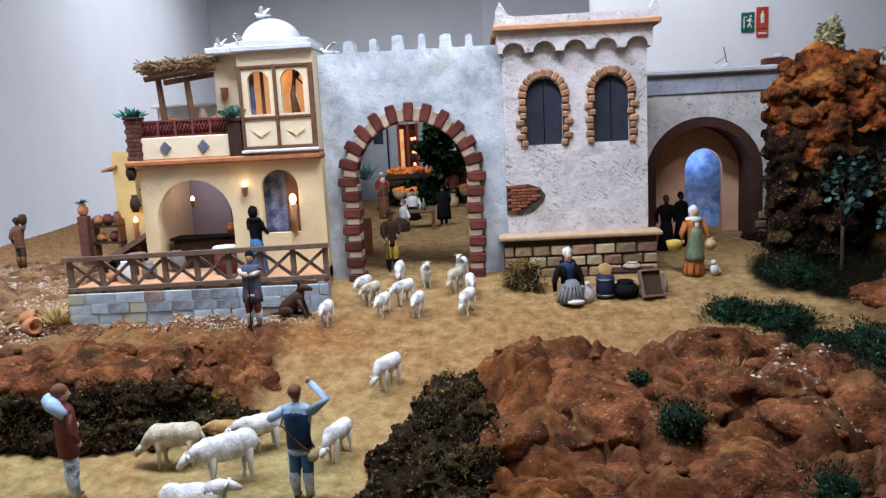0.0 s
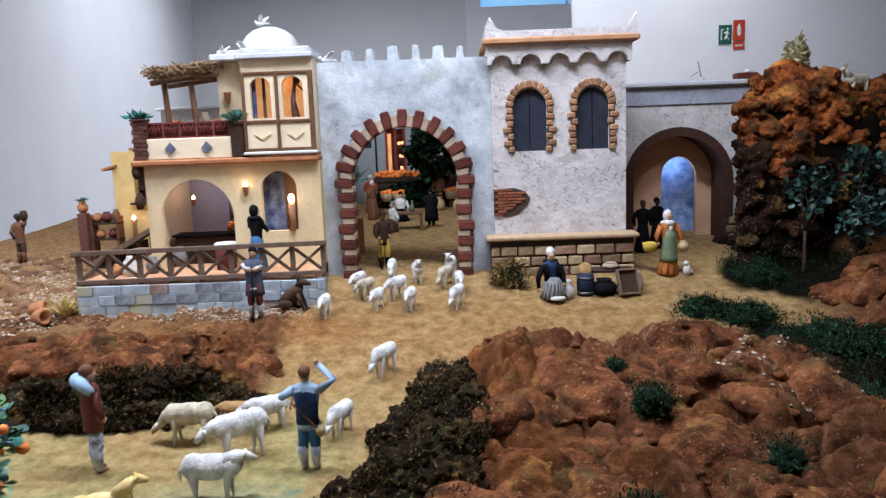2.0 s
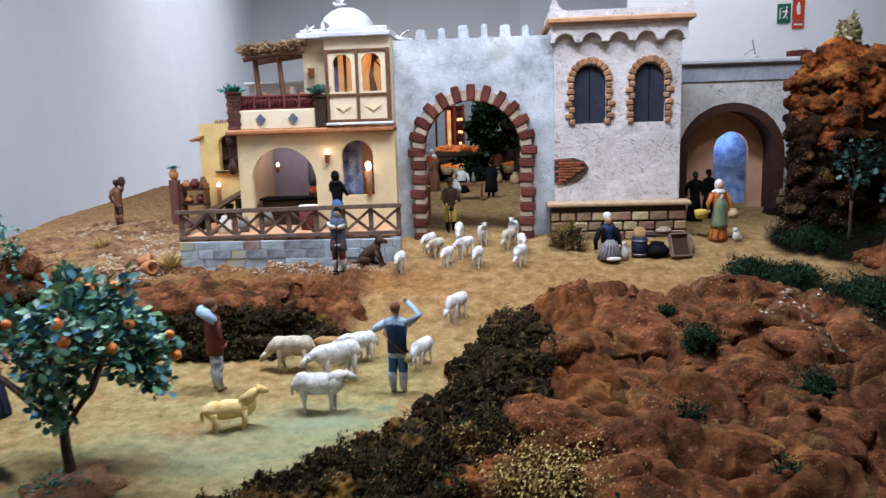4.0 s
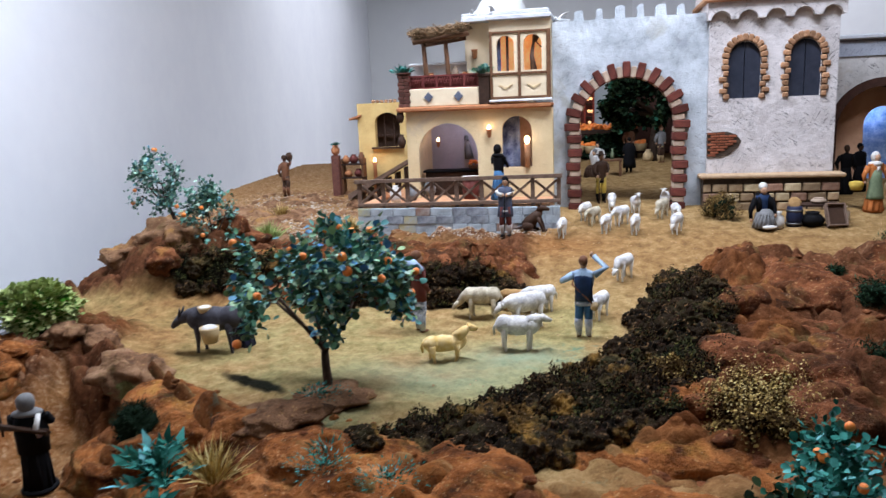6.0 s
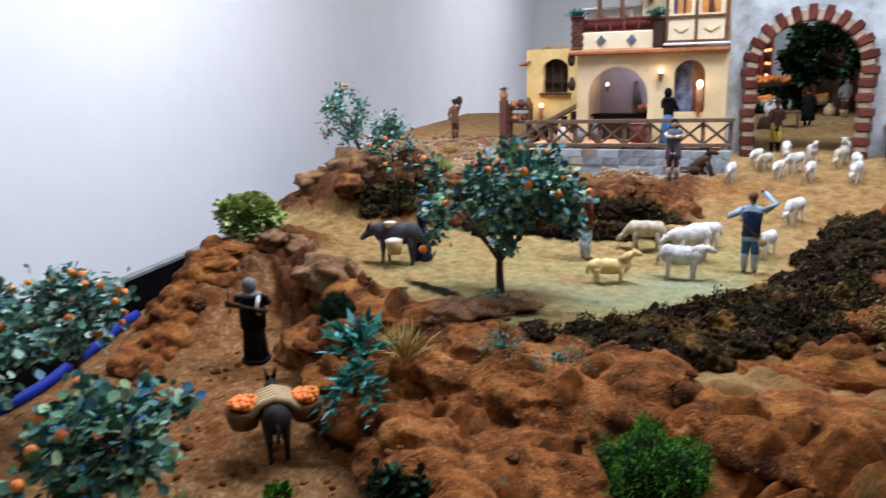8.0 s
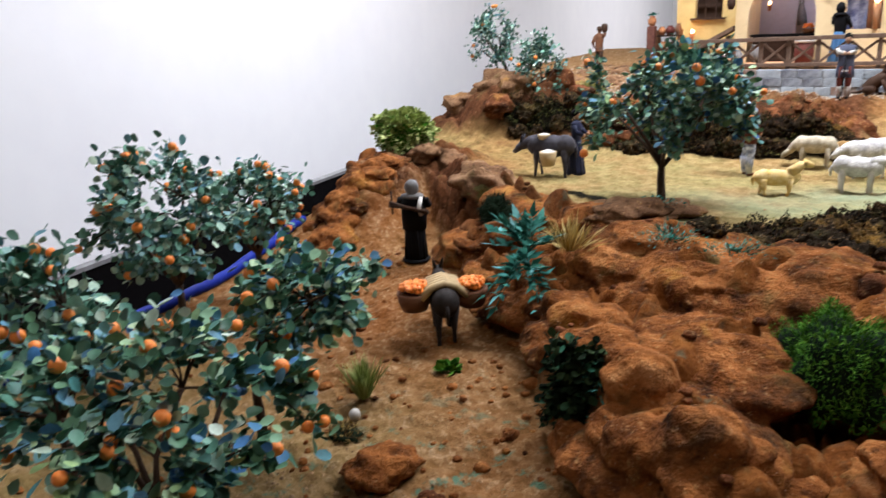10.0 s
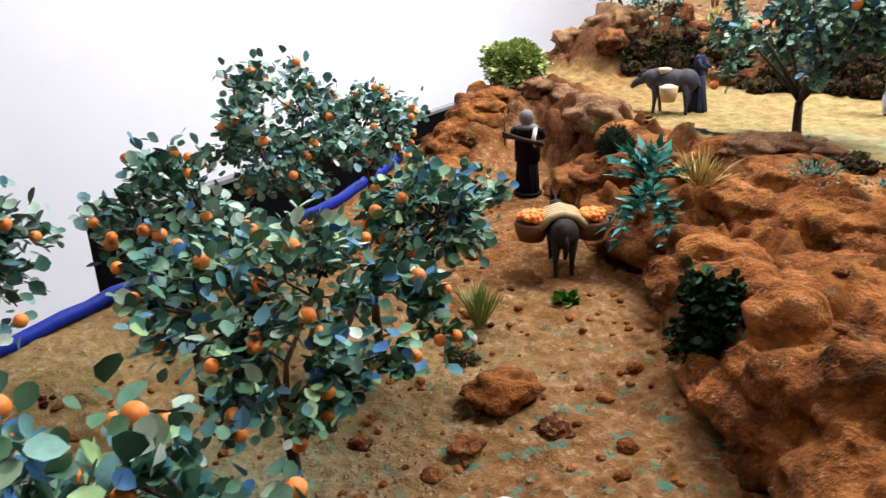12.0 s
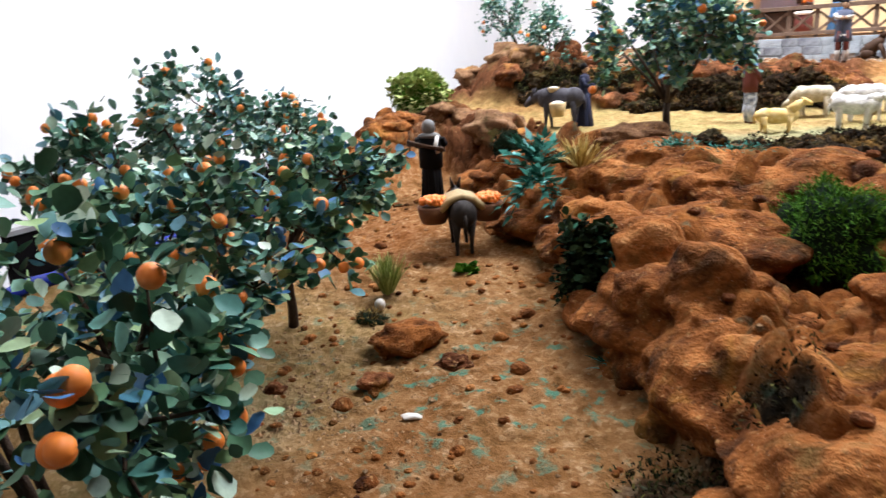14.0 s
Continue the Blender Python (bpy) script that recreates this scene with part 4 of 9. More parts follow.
def house():
    h = thing("village_house", "two-storey cream plaster model house with terrace, bay and dome", "house")
    bm = bmesh.new()
    pierced_wall(bm, -1.055, -0.41, -0.03, 0.39, HY, HY + 0.028, [(-1.005, -0.737, 0.0, 0.20, 0.137), (-0.630, -0.500, 0.137, 0.295, 0.062)])
    box(bm, -1.055, -1.027, HY + 0.028, 2.86, -0.03, 0.39)
    box(bm, -0.438, -0.41, HY + 0.028, 2.52, -0.03, 0.39)
    part("wall", bm, CREAM, h)
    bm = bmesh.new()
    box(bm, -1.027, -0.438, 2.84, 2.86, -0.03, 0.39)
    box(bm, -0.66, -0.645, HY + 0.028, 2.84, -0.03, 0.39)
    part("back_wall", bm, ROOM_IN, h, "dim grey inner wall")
    bm = bmesh.new()
    box(bm, -1.22, -0.41, 2.225, 2.86, -0.06, 0.008)
    part("porch_floor", bm, TERRA_PALE, h, "terracotta porch floor")
    bm = bmesh.new()
    box(bm, -0.645, -0.438, 2.55, 2.56, 0.0, 0.39)
    part("niche_wall", bm, PINK, h, "pinkish inner wall lit by a lamp")
    bm = bmesh.new()
    folds(bm, -0.640, -0.556, 2.512, 0.137, 0.375, 2, 0.003)
    part("curtain", bm, NAVY, h, "mottled navy curtain in the niche")
    # ledge between the storeys, with rounded edge
    bm = bmesh.new()
    box(bm, -1.092, -0.408, HY - 0.028, 2.88, 0.39, 0.412, 0, 0.006)
    part("ledge", bm, TERRA, h, "terracotta ledge")
    bm = bmesh.new()
    box(bm, -1.032, -0.72, HY - 0.012, HY + 0.012, 0.412, 0.488, 0, 0.003)
    part("parapet", bm, CREAM_UP, h)
    for x in (-0.945, -0.812):
        bm = bmesh.new()
        prism(bm, [(x - 0.02, 0.452), (x, 0.430), (x + 0.02, 0.452), (x, 0.474)], HY - 0.018, HY - 0.011)
        part("diamond_tile", bm, DIAMOND, h, "blue-grey diamond tile")
    bm = bmesh.new()
    x0, x1, z0, z1 = -1.030, -0.725, 0.488, 0.546
    box(bm, x0, x1, HY - 0.006, HY + 0.006, z0, z0 + 0.006)
    box(bm, x0, x1, HY - 0.006, HY + 0.006, z1 - 0.007, z1)
    n = 26
    for i in range(n):
        a = x0 + (x1 - x0) * i / n
        for sgn in (0, 1):
            tube(bm, [(a + sgn * 0.022, HY - 0.002 + 0.003 * sgn, z0 + 0.004), (a + 0.022 - sgn * 0.022, HY - 0.002 + 0.003 * sgn, z1 - 0.004)], 0.0026, 4)
    for i in range(6):
        a = x0 + (x1 - x0) * i / 5
        box(bm, a - 0.004, a + 0.004, HY - 0.007, HY + 0.007, z0, z1)
    part("lattice", bm, LATTICE, h, "maroon lattice balustrade")
    bm = bmesh.new()
    box(bm, x0, x1, HY + 0.008, HY + 0.011, z0 + 0.004, z1 - 0.004)
    part("lattice_backing", bm, LATTICE, h)
    bm = bmesh.new()
    box(bm, -1.079, -1.036, HY - 0.013, HY + 0.032, 0.412, 0.556)
    pier = part("pier", bm, MORTAR, h, "maroon brick pier")
    poses = []
    for r in range(9):
        z = 0.420 + r * 0.0155
        poses += [at(-1.0705 + 0.0265 * i + (0.006 if r % 2 else 0), HY + 0.009, z) for i in range(2)]
    pieces("brick", block(0.0245, 0.052, 0.0135), PIER_BROWN, poses, pier)
    bm = bmesh.new()
    box(bm, -1.085, -1.030, HY - 0.022, HY + 0.038, 0.553, 0.561, 0, 0.002)
    part("pier_cap", bm, PIER_BROWN, h)
    bm = bmesh.new()
    box(bm, -0.722, -0.676, HY - 0.022, HY + 0.03, 0.412, 0.540, 0, 0.003)
    box(bm, -0.726, -0.672, HY - 0.026, HY + 0.034, 0.528, 0.542, 0, 0.003)
    part("planter_pier", bm, WOOD_DARK, h, "dark brown planter pier")
    # bay with two arched windows
    by = HY - 0.014
    bm = bmesh.new()
    pierced_wall(bm, -0.672, -0.414, 0.422, 0.755, by, by + 0.02, [(-0.642, -0.568, 0.548, 0.655, 0.037), (-0.528, -0.452, 0.548, 0.655, 0.038)])
    box(bm, -0.672, -0.655, by + 0.02, HY + 0.24, 0.422, 0.755)
    box(bm, -0.431, -0.414, by + 0.02, HY + 0.24, 0.422, 0.755)
    part("bay_wall", bm, CREAM_UP, h)
    for x0, x1 in ((-0.672, -0.660), (-0.552, -0.540), (-0.432, -0.414)):
        bm = bmesh.new()
        box(bm, x0, x1, by - 0.007, by, 0.430, 0.712, 0, 0.002)
        part("bay_post", bm, WOOD, h, "brown timber post")
    for z in (0.536, 0.436, 0.706):
        bm = bmesh.new()
        box(bm, -0.672, -0.414, by - 0.0055, by - 0.0005, z - 0.005, z + 0.005, 0, 0.0015)
        part("bay_rail", bm, WOOD, h)
    bm = bmesh.new()
    box(bm, -0.676, -0.408, by - 0.018, by, 0.418, 0.429, 0, 0.003)
    part("bay_sill", bm, WHITE_PL, h, "white sill")
    for cx in (-0.606, -0.486):
        bm = bmesh.new()
        prism(bm, [(cx - 0.03, 0.492), (cx, 0.470), (cx + 0.03, 0.492), (cx + 0.018, 0.488), (cx, 0.478), (cx - 0.018, 0.488)], by - 0.004, by)
        part("swag", bm, CREAM, h)
    # back panel glows itself to stand for the lit room
    bm = bmesh.new()
    box(bm, -0.655, -0.431, by + 0.10, by + 0.11, 0.50, 0.73)
    part("lit_back", bm, AMBER, h, "glowing amber panel standing for the lit room behind the bay")
    for x0, x1, n, m, lab in ((-0.644, -0.628, 2, NAVY, "dark navy drape"), (-0.606, -0.594, 1, CURTAIN, "brown drape")):
        bm = bmesh.new()
        folds(bm, x0, x1, by + 0.033, 0.548, 0.70, n, 0.003)
        part("drape", bm, m, h, lab)
    bm = bmesh.new()
    tube(bm, [(-0.478, by + 0.035, 0.70), (-0.488, by + 0.035, 0.66), (-0.496, by + 0.035, 0.61), (-0.488, by + 0.035, 0.548)], [0.013, 0.006, 0.010, 0.015], 8)
    tube(bm, [(-0.462, by + 0.04, 0.70), (-0.478, by + 0.04, 0.665), (-0.455, by + 0.04, 0.64)], [0.010, 0.004, 0.003], 6)
    part("drape", bm, CURTAIN, h, "twisted brown drape")
    # upper wall behind the terrace, roof and dome
    bm = bmesh.new()
    box(bm, -0.79, -0.672, HY + 0.10, HY + 0.26, 0.412, 0.762)
    part("upper_wall", bm, CREAM_UP, h)
    bm = bmesh.new()
    box(bm, -0.83, -0.55, HY + 0.29, 3.18, 0.39, 0.745)
    part("back_storey", bm, CREAM_UP, h)
    bm = bmesh.new()
    box(bm, -0.80, -0.60, HY + 0.05, HY + 0.28, 0.762, 0.785, 0, 0.004)
    box(bm, -0.685, -0.408, by - 0.022, HY + 0.26, 0.755, 0.775, 0, 0.004)
    box(bm, -0.66, -0.42, by - 0.004, HY + 0.24, 0.775, 0.795, 0, 0.004)
    box(bm, -0.84, -0.54, HY + 0.27, 3.20, 0.745, 0.824, 0, 0.004)
    part("roof", bm, ROOF_PL, h, "grey plaster flat roof")
    bm = bmesh.new()
    lathe(bm, [(0.108, 0.0), (0.107, 0.02), (0.100, 0.045), (0.085, 0.068), (0.060, 0.086), (0.030, 0.097), (0.004, 0.100)], (0, 0, 0), 28)
    for v in bm.verts:
        v.co = Vector((v.co.x * 1.18 - 0.690, v.co.y * 1.18 + 3.02, v.co.z * 1.28 + 0.822))
    part("dome", bm, WHITE_PL, h, "white dome", True)
    bm = bmesh.new()
    box(bm, -1.079, -0.672, HY + 0.034, 2.86, 0.412, 0.418)
    part("terrace_floor", bm, TERRA_PALE, h)
    bm = bmesh.new()
    box(bm, -1.075, -0.79, 2.72, 2.735, 0.418, 0.60)
    box(bm, -1.09, -0.79, 2.70, 2.75, 0.60, 0.612, 0, 0.003)
    part("terrace_wall", bm, WHITE_PL, h, "low white terrace wall")
    return h


house()
sconce("wall_torch", -0.683, HY, 0.300)
sconce("wall_torch", -0.752, HY + 0.10, 0.645, False, 1.2)
sconce("wall_torch", -0.962, HY + 0.24, 0.245, True, 0.8, 0.06)
# unseen cool bulb added under the porch ceiling to brighten the inner wall
bulb("porch_fill", (-0.80, 2.66, 0.365), 1.3, (0.74, 0.80, 1.0), 0.012)
bulb("bay_light", (-0.545, HY + 0.06, 0.69), 0.05, (1.0, 0.55, 0.2), 0.01)

t = thing("niche_lamp", "bright round lamp standing in the wall niche", "lamp", at=(-0.520, HY - 0.006, 0.225))
bm = bmesh.new()
ball(bm, (0, 0, 0.03), (0.012, 0.012, 0.018))
part("shade", bm, GLOW, t, "glowing glass shade")
bm = bmesh.new()
lathe(bm, [(0.010, -0.088), (0.012, -0.02), (0.014, 0.006), (0.012, 0.012)], (0, 0.0, 0), 10)
part("stand", bm, TERRA_PALE, t, "clay stand")
bulb("niche_light", (-0.535, HY - 0.03, 0.255), 0.10, (1.0, 0.66, 0.34), 0.012)

# pergola with a thatched roof
t = thing("pergola", "rustic pergola with log posts and a ragged thatched roof", "pergola")
for x in (-0.968, -0.868):
    bm = bmesh.new()
    tube(bm, [(x + 0.012, HY + 0.06, 0.42), (x, HY + 0.06, 0.56), (x - 0.008, HY + 0.06, 0.69)], [0.012, 0.011, 0.010], 8)
    part("post", bm, WOOD, t)
bm = bmesh.new()
tube(bm, [(-1.02, HY + 0.05, 0.690), (-0.77, HY + 0.05, 0.718)], 0.010, 8)
part("beam", bm, WOOD, t)
bm = bmesh.new()
tube(bm, [(-1.02, HY + 0.22, 0.690), (-0.77, HY + 0.22, 0.718)], 0.010, 8)
part("beam", bm, WOOD, t)
rnd = random.Random(4)
bm = bmesh.new()
for i in range(950):
    x, y = rnd.uniform(-1.03, -0.77), rnd.uniform(HY - 0.01, HY + 0.25)
    z = 0.706 + (x + 1.03) * 0.09 + rnd.uniform(0, 0.034)
    a, ln = rnd.uniform(-1.6, 1.6), rnd.uniform(0.015, 0.05)
    dx, dy, dz = math.cos(a) * ln / 2, math.sin(a) * ln / 2, rnd.uniform(-0.012, 0.012)
    tube(bm, [(x - dx, y - dy, z - dz), (x + dx, y + dy, z + dz)], rnd.uniform(0.0012, 0.0035), 4)
part("thatch", bm, THATCH, t, "ragged straw thatch")

# stone wall and fence of the porch
pw = thing("porch_wall", "low blue-grey stone wall below the porch fence", "wall", "", "structure")
bm = bmesh.new()
box(bm, -1.219, -0.372, 2.207, 2.26, -0.16, -0.004)
part("core", bm, MORTAR_GREY, pw)
rnd = random.Random(7)
for r in range(4):
    x, z = -1.22, -0.120 + r * 0.0335
    poses = []
    while x < -0.39:
        w = min(rnd.uniform(0.055, 0.10), -0.368 - x)
        poses.append(at(x + w / 2, 2.2125 + rnd.uniform(-0.002, 0.002), z, rnd.uniform(-2, 2), rnd.uniform(-1, 1), 0, ((w - 0.004) / 0.08, 1, 1)))
        x += w
    kinds = collections.defaultdict(list)
    for m in poses:
        kinds[rnd.choices((0, 1, 2, 3), (72, 16, 7, 5))[0]].append(m)
    for k, ms in kinds.items():
        pieces("stone", block(0.08, 0.018, 0.0325, 0.001), (ASHLAR_GREY, STONE_SLATE, STONE_RUST, STONE_YELLOW)[k], ms, pw)
fence = thing("porch_fence", "weathered wooden fence with crossed braces", "fence")


def rail_between(x0, z0, x1, z1, y, w, name):
    bm = bmesh.new()
    d = Vector((x1 - x0, 0, z1 - z0))
    m = Matrix.Translation(((x0 + x1) / 2, y, (z0 + z1) / 2)) @ pose(0, 0, 0, 0, -math.degrees(math.atan2(d.z, d.x)), 0)
    box(bm, -d.length / 2, d.length / 2, -0.005, 0.005, -w / 2, w / 2, 0, 0.0012, m)
    part(name, bm, WOOD_GREY, fence)


nf = 8
zb = lambda x: 0.004 + (x + 1.22) * 0.012
for i in range(nf + 1):
    x = -1.212 + i * (0.838 / nf)
    bm = bmesh.new()
    box(bm, x - 0.008, x + 0.008, 2.218, 2.234, zb(x) - 0.012, zb(x) + 0.112, 0, 0.0015)
    part("post", bm, WOOD_GREY, fence)
    if i < nf:
        x2 = x + 0.838 / nf
        rail_between(x + 0.008, zb(x) + 0.014, x2 - 0.008, zb(x2) + 0.088, 2.223, 0.010, "brace")
        rail_between(x + 0.008, zb(x) + 0.088, x2 - 0.008, zb(x2) + 0.014, 2.231, 0.010, "brace")
rail_between(-1.23, zb(-1.23) + 0.106, -0.36, zb(-0.36) + 0.106, 2.214, 0.016, "top_rail")
rail_between(-1.22, zb(-1.22) + 0.006, -0.37, zb(-0.37) + 0.006, 2.216, 0.014, "bottom_rail")


# ---- the town gate ----
def gate():
    g = thing("town_gate", "blue-grey plaster gate wall with a striped brick arch and merlons", "gate")
    cx, half, spring, y0, y1 = -0.104, 0.2, 0.300, 2.52, 2.60
    bm = bmesh.new()
    pierced_wall(bm, -0.412, 0.225, -0.10, 0.742, y0, y1, [(cx - half, cx + half, -0.10, spring, 0.205)])
    part("wall", bm, GATE_PL, g)
    for x in (-0.30, -0.215, -0.13, -0.047, 0.035, 0.115):
        bm = bmesh.new()
        w, hgt = 0.016 + 0.004 * math.sin(x * 40), 0.786 + 0.006 * math.sin(x * 90)
        prism(bm, [(x - w - 0.003, 0.742), (x + w + 0.002, 0.742), (x + w, 0.765), (x + w - 0.002, hgt), (x, hgt + 0.004), (x - w, hgt - 0.003), (x - w, 0.76)], y0 + 0.004, y1 - 0.004)
        part("merlon", bm, GATE_PL, g, "worn plaster merlon")
    dark, pale = [], []
    pitch = 0.0585
    for side in (-1, 1):
        z, i = -0.06, 0
        while z < spring - 0.01:
            x = cx + side * (half + 0.018)
            j = ((i * 37) % 7 - 3) * 0.0016
            dark.append(at(x + side * j, y0 - 0.004, z + 0.016, 0, 0, 0, (1.25, 1, 1)))
            pale.append(at(x - side * 0.004, y0 - 0.001, z + 0.0455, 0, 0, 0, (1.0, 1, 0.78)))
            z, i = z + pitch, i + 1
    n = 12
    for i in range(n + 1):
        a = math.pi * i / n
        c, s = math.cos(a), math.sin(a)
        dark.append(at(cx + (half + 0.026) * c, y0 - 0.004, spring + (half + 0.031) * s, 0, -math.degrees(a), 0, (1.35, 1, 0.98)))
        if i < n:
            a += math.pi / n / 2
            c, s = math.cos(a), math.sin(a)
            pale.append(at(cx + (half + 0.016) * c, y0 - 0.001, spring + (half + 0.021) * s, 0, -math.degrees(a), 0, (1.0, 1, 0.80)))
    pieces("brick", block(0.048, 0.085, 0.032, 0.003), BRICK_RED, dark, g)
    pieces("brick", block(0.046, 0.083, 0.030, 0.003), BRICK_PALE, pale, g)
    return g


gate()


# ---- the tower ----
def tower():
    t = thing("tower", "white scratched-plaster tower with two shuttered arched windows", "tower")
    y0, y1, x0, x1 = 2.50, 2.86, 0.224, 0.712
    w = ((0.300, 0.424), (0.532, 0.650))
    bm = bmesh.new()
    pierced_wall(bm, x0, x1, 0.085, 0.774, y0, y0 + 0.03, [(a, b, 0.395, 0.553, 0.066) for a, b in w])
    part("wall", bm, TOWER_PL, t)
    for a in ((x0, x0 + 0.03, y0 + 0.03, y1), (x1 - 0.03, x1, y0 + 0.03, y1), (x0 + 0.03, x1 - 0.03, y1 - 0.03, y1)):
        bm = bmesh.new()
        box(bm, *a, 0.085, 0.774)
        part("side_wall", bm, TOWER_PL, t)
    for a, b in w:
        bm = bmesh.new()
        c, hw = (a + b) / 2, (b - a) / 2
        for s in (-1, 1):
            pts = [(c + s * 0.0015, 0.395)] + [(c + s * hw, 0.395)] + [p for p in arc(c, 0.553, hw, 0 if s > 0 else 180, 90, 8, 0.066)][:-1] + [(c + s * 0.0015, 0.619)]
            prism(bm, pts, y0 + 0.010, y0 + 0.018)
        part("shutter", bm, SHUTTER, t, "dark navy shutters")
        bm = bmesh.new()
        o, i_ = [(c - hw - 0.020, 0.392)] + arc(c, 0.555, hw + 0.021, 180, 0, 14, 0.087) + [(c + hw + 0.020, 0.392)], [(c - hw - 0.0005, 0.392)] + arc(c, 0.553, hw + 0.0005, 180, 0, 14, 0.0665) + [(c + hw + 0.0005, 0.392)]
        for k in range(len(o) - 1):
            prism(bm, [o[k], o[k + 1], i_[k + 1], i_[k]], y0 - 0.005, y0 + 0.001)
        part("brick_bed", bm, MORTAR, t, "dark mortar bed")
        poses = []
        for s in (-1, 1):
            for r in range(7):
                j = ((r * 53 + int(a * 100)) % 5 - 2) * 0.0022
                poses.append(at(c + s * (hw + 0.010 + (0.007 if r % 2 else 0) + j), y0 - 0.002, 0.402 + r * 0.0235, 0, 0, j * 400, (1.0 if r % 2 == 0 else 1.35, 1, 1)))
        for i in range(11):
            al = math.pi * (i + 0.5) / 11
            poses.append(at(c + (hw + 0.012) * math.cos(al), y0 - 0.002, 0.556 + (0.066 + 0.014) * math.sin(al), 0, -math.degrees(al), 0, (1.3, 1, 1.0)))
        pieces("brick", block(0.022, 0.014, 0.0205, 0.0035), BRICK_BROWN, poses, t)
    # broken plaster with thin red bricks
    bm = bmesh.new()
    prism(bm, [(0.2235, 0.160), (0.27, 0.156), (0.315, 0.168), (0.350, 0.200), (0.358, 0.222), (0.340, 0.248), (0.300, 0.262), (0.2235, 0.258)], y0 - 0.0035, y0 + 0.002)
    patch = part("bare_patch", bm, MORTAR, t, "bare patch of thin red bricks")
    poses = []
    for r in range(9):
        z = 0.164 + r * 0.0112
        end = 0.352 - 0.0125 * abs(r - 5.2) ** 1.25
        x = 0.226 + (0.012 if r % 2 else 0)
        while x + 0.018 < end:
            poses.append(at(x + 0.016, y0 - 0.005, z))
            x += 0.0345
    pieces("brick", block(0.032, 0.006, 0.0088, 0.0012), mat("thin_red_brick", (0.30, 0.10, 0.05), (0.20, 0.065, 0.035), 70, 0.85, 0.5, spread=0.3), poses, patch)
    # corbel band with five scallops, cornice and sloping parapet
    bm = bmesh.new()
    bx0, bx1 = 0.212, 0.728
    step = (bx1 - bx0) / 5
    for i in range(5):
        a = bx0 + i * step
        c, r = a + step / 2, step * 0.36
        prism(bm, [(a, 0.775), (a, 0.706), (c - r, 0.706)] + arc(c, 0.706, r, 180, 0, 10, 0.034) + [(a + step, 0.706), (a + step, 0.775)], y0 - 0.028, y0 - 0.0005)
    box(bm, bx0, bx0 + 0.02, y0, y1, 0.706, 0.775)
    box(bm, bx1 - 0.02, bx1, y0, y1, 0.706, 0.775)
    part("corbel_band", bm, TOWER_PL, t)
    bm = bmesh.new()
    box(bm, 0.196, 0.752, y0 - 0.05, y1 + 0.02, 0.775, 0.797, 0, 0.005)
    part("cornice", bm, TERRA_PALE, t, "terracotta cornice")
    bm = bmesh.new()
    prism(bm, [(0.206, 0.797), (0.742, 0.797), (0.742, 0.87), (0.716, 0.83), (0.690, 0.822), (0.27, 0.822), (0.248, 0.83), (0.222, 0.872), (0.206, 0.84)], y0 - 0.040, y0 - 0.012)
    box(bm, 0.206, 0.234, y0 - 0.012, y1, 0.797, 0.83)
    box(bm, 0.714, 0.742, y0 - 0.012, y1, 0.797, 0.83)
    part("parapet", bm, TOWER_PL, t)
    bm = bmesh.new()
    box(bm, 0.234, 0.714, y0 + 0.01, y1, 0.797, 0.803)
    part("roof", bm, ROOF_PL, t)
    # plinth of squared stones
    bm = bmesh.new()
    box(bm, 0.206, 0.728, 2.448, 2.86, -0.12, 0.072)
    plinth = part("plinth", bm, MORTAR, t, "plinth of squared tan stones")
    rnd = random.Random(11)
    for r in range(4):
        poses, x = [], 0.204 - (0.02 if r % 2 else 0)
        z = -0.083 + r * 0.0385
        while x < 0.71:
            wd = rnd.uniform(0.055, 0.085)
            a, b = max(x, 0.204), min(x + wd, 0.730)
            if b - a > 0.02:
                poses.append(at((a + b) / 2, 2.446 + rnd.uniform(-0.003, 0.003), z, 0, rnd.uniform(-1.5, 1.5), 0, ((b - a - 0.006) / 0.07, 1, rnd.uniform(0.9, 1.0))))
            x += wd
        kinds = collections.defaultdict(list)
        for m in poses:
            kinds[rnd.choices((0, 1, 2), (45, 30, 25))[0]].append(m)
        for k, ms in kinds.items():
            pieces("stone", block(0.07, 0.020, 0.034, 0.004), (ASHLAR, ASHLAR_PINK, ASHLAR_CREAM)[k], ms, plinth)
    bm = bmesh.new()
    box(bm, 0.190, 0.745, 2.425, 2.52, 0.072, 0.089, 0, 0.005)
    part("plinth_ledge", bm, LEDGE, t, "sandstone ledge")
    return t


tower()


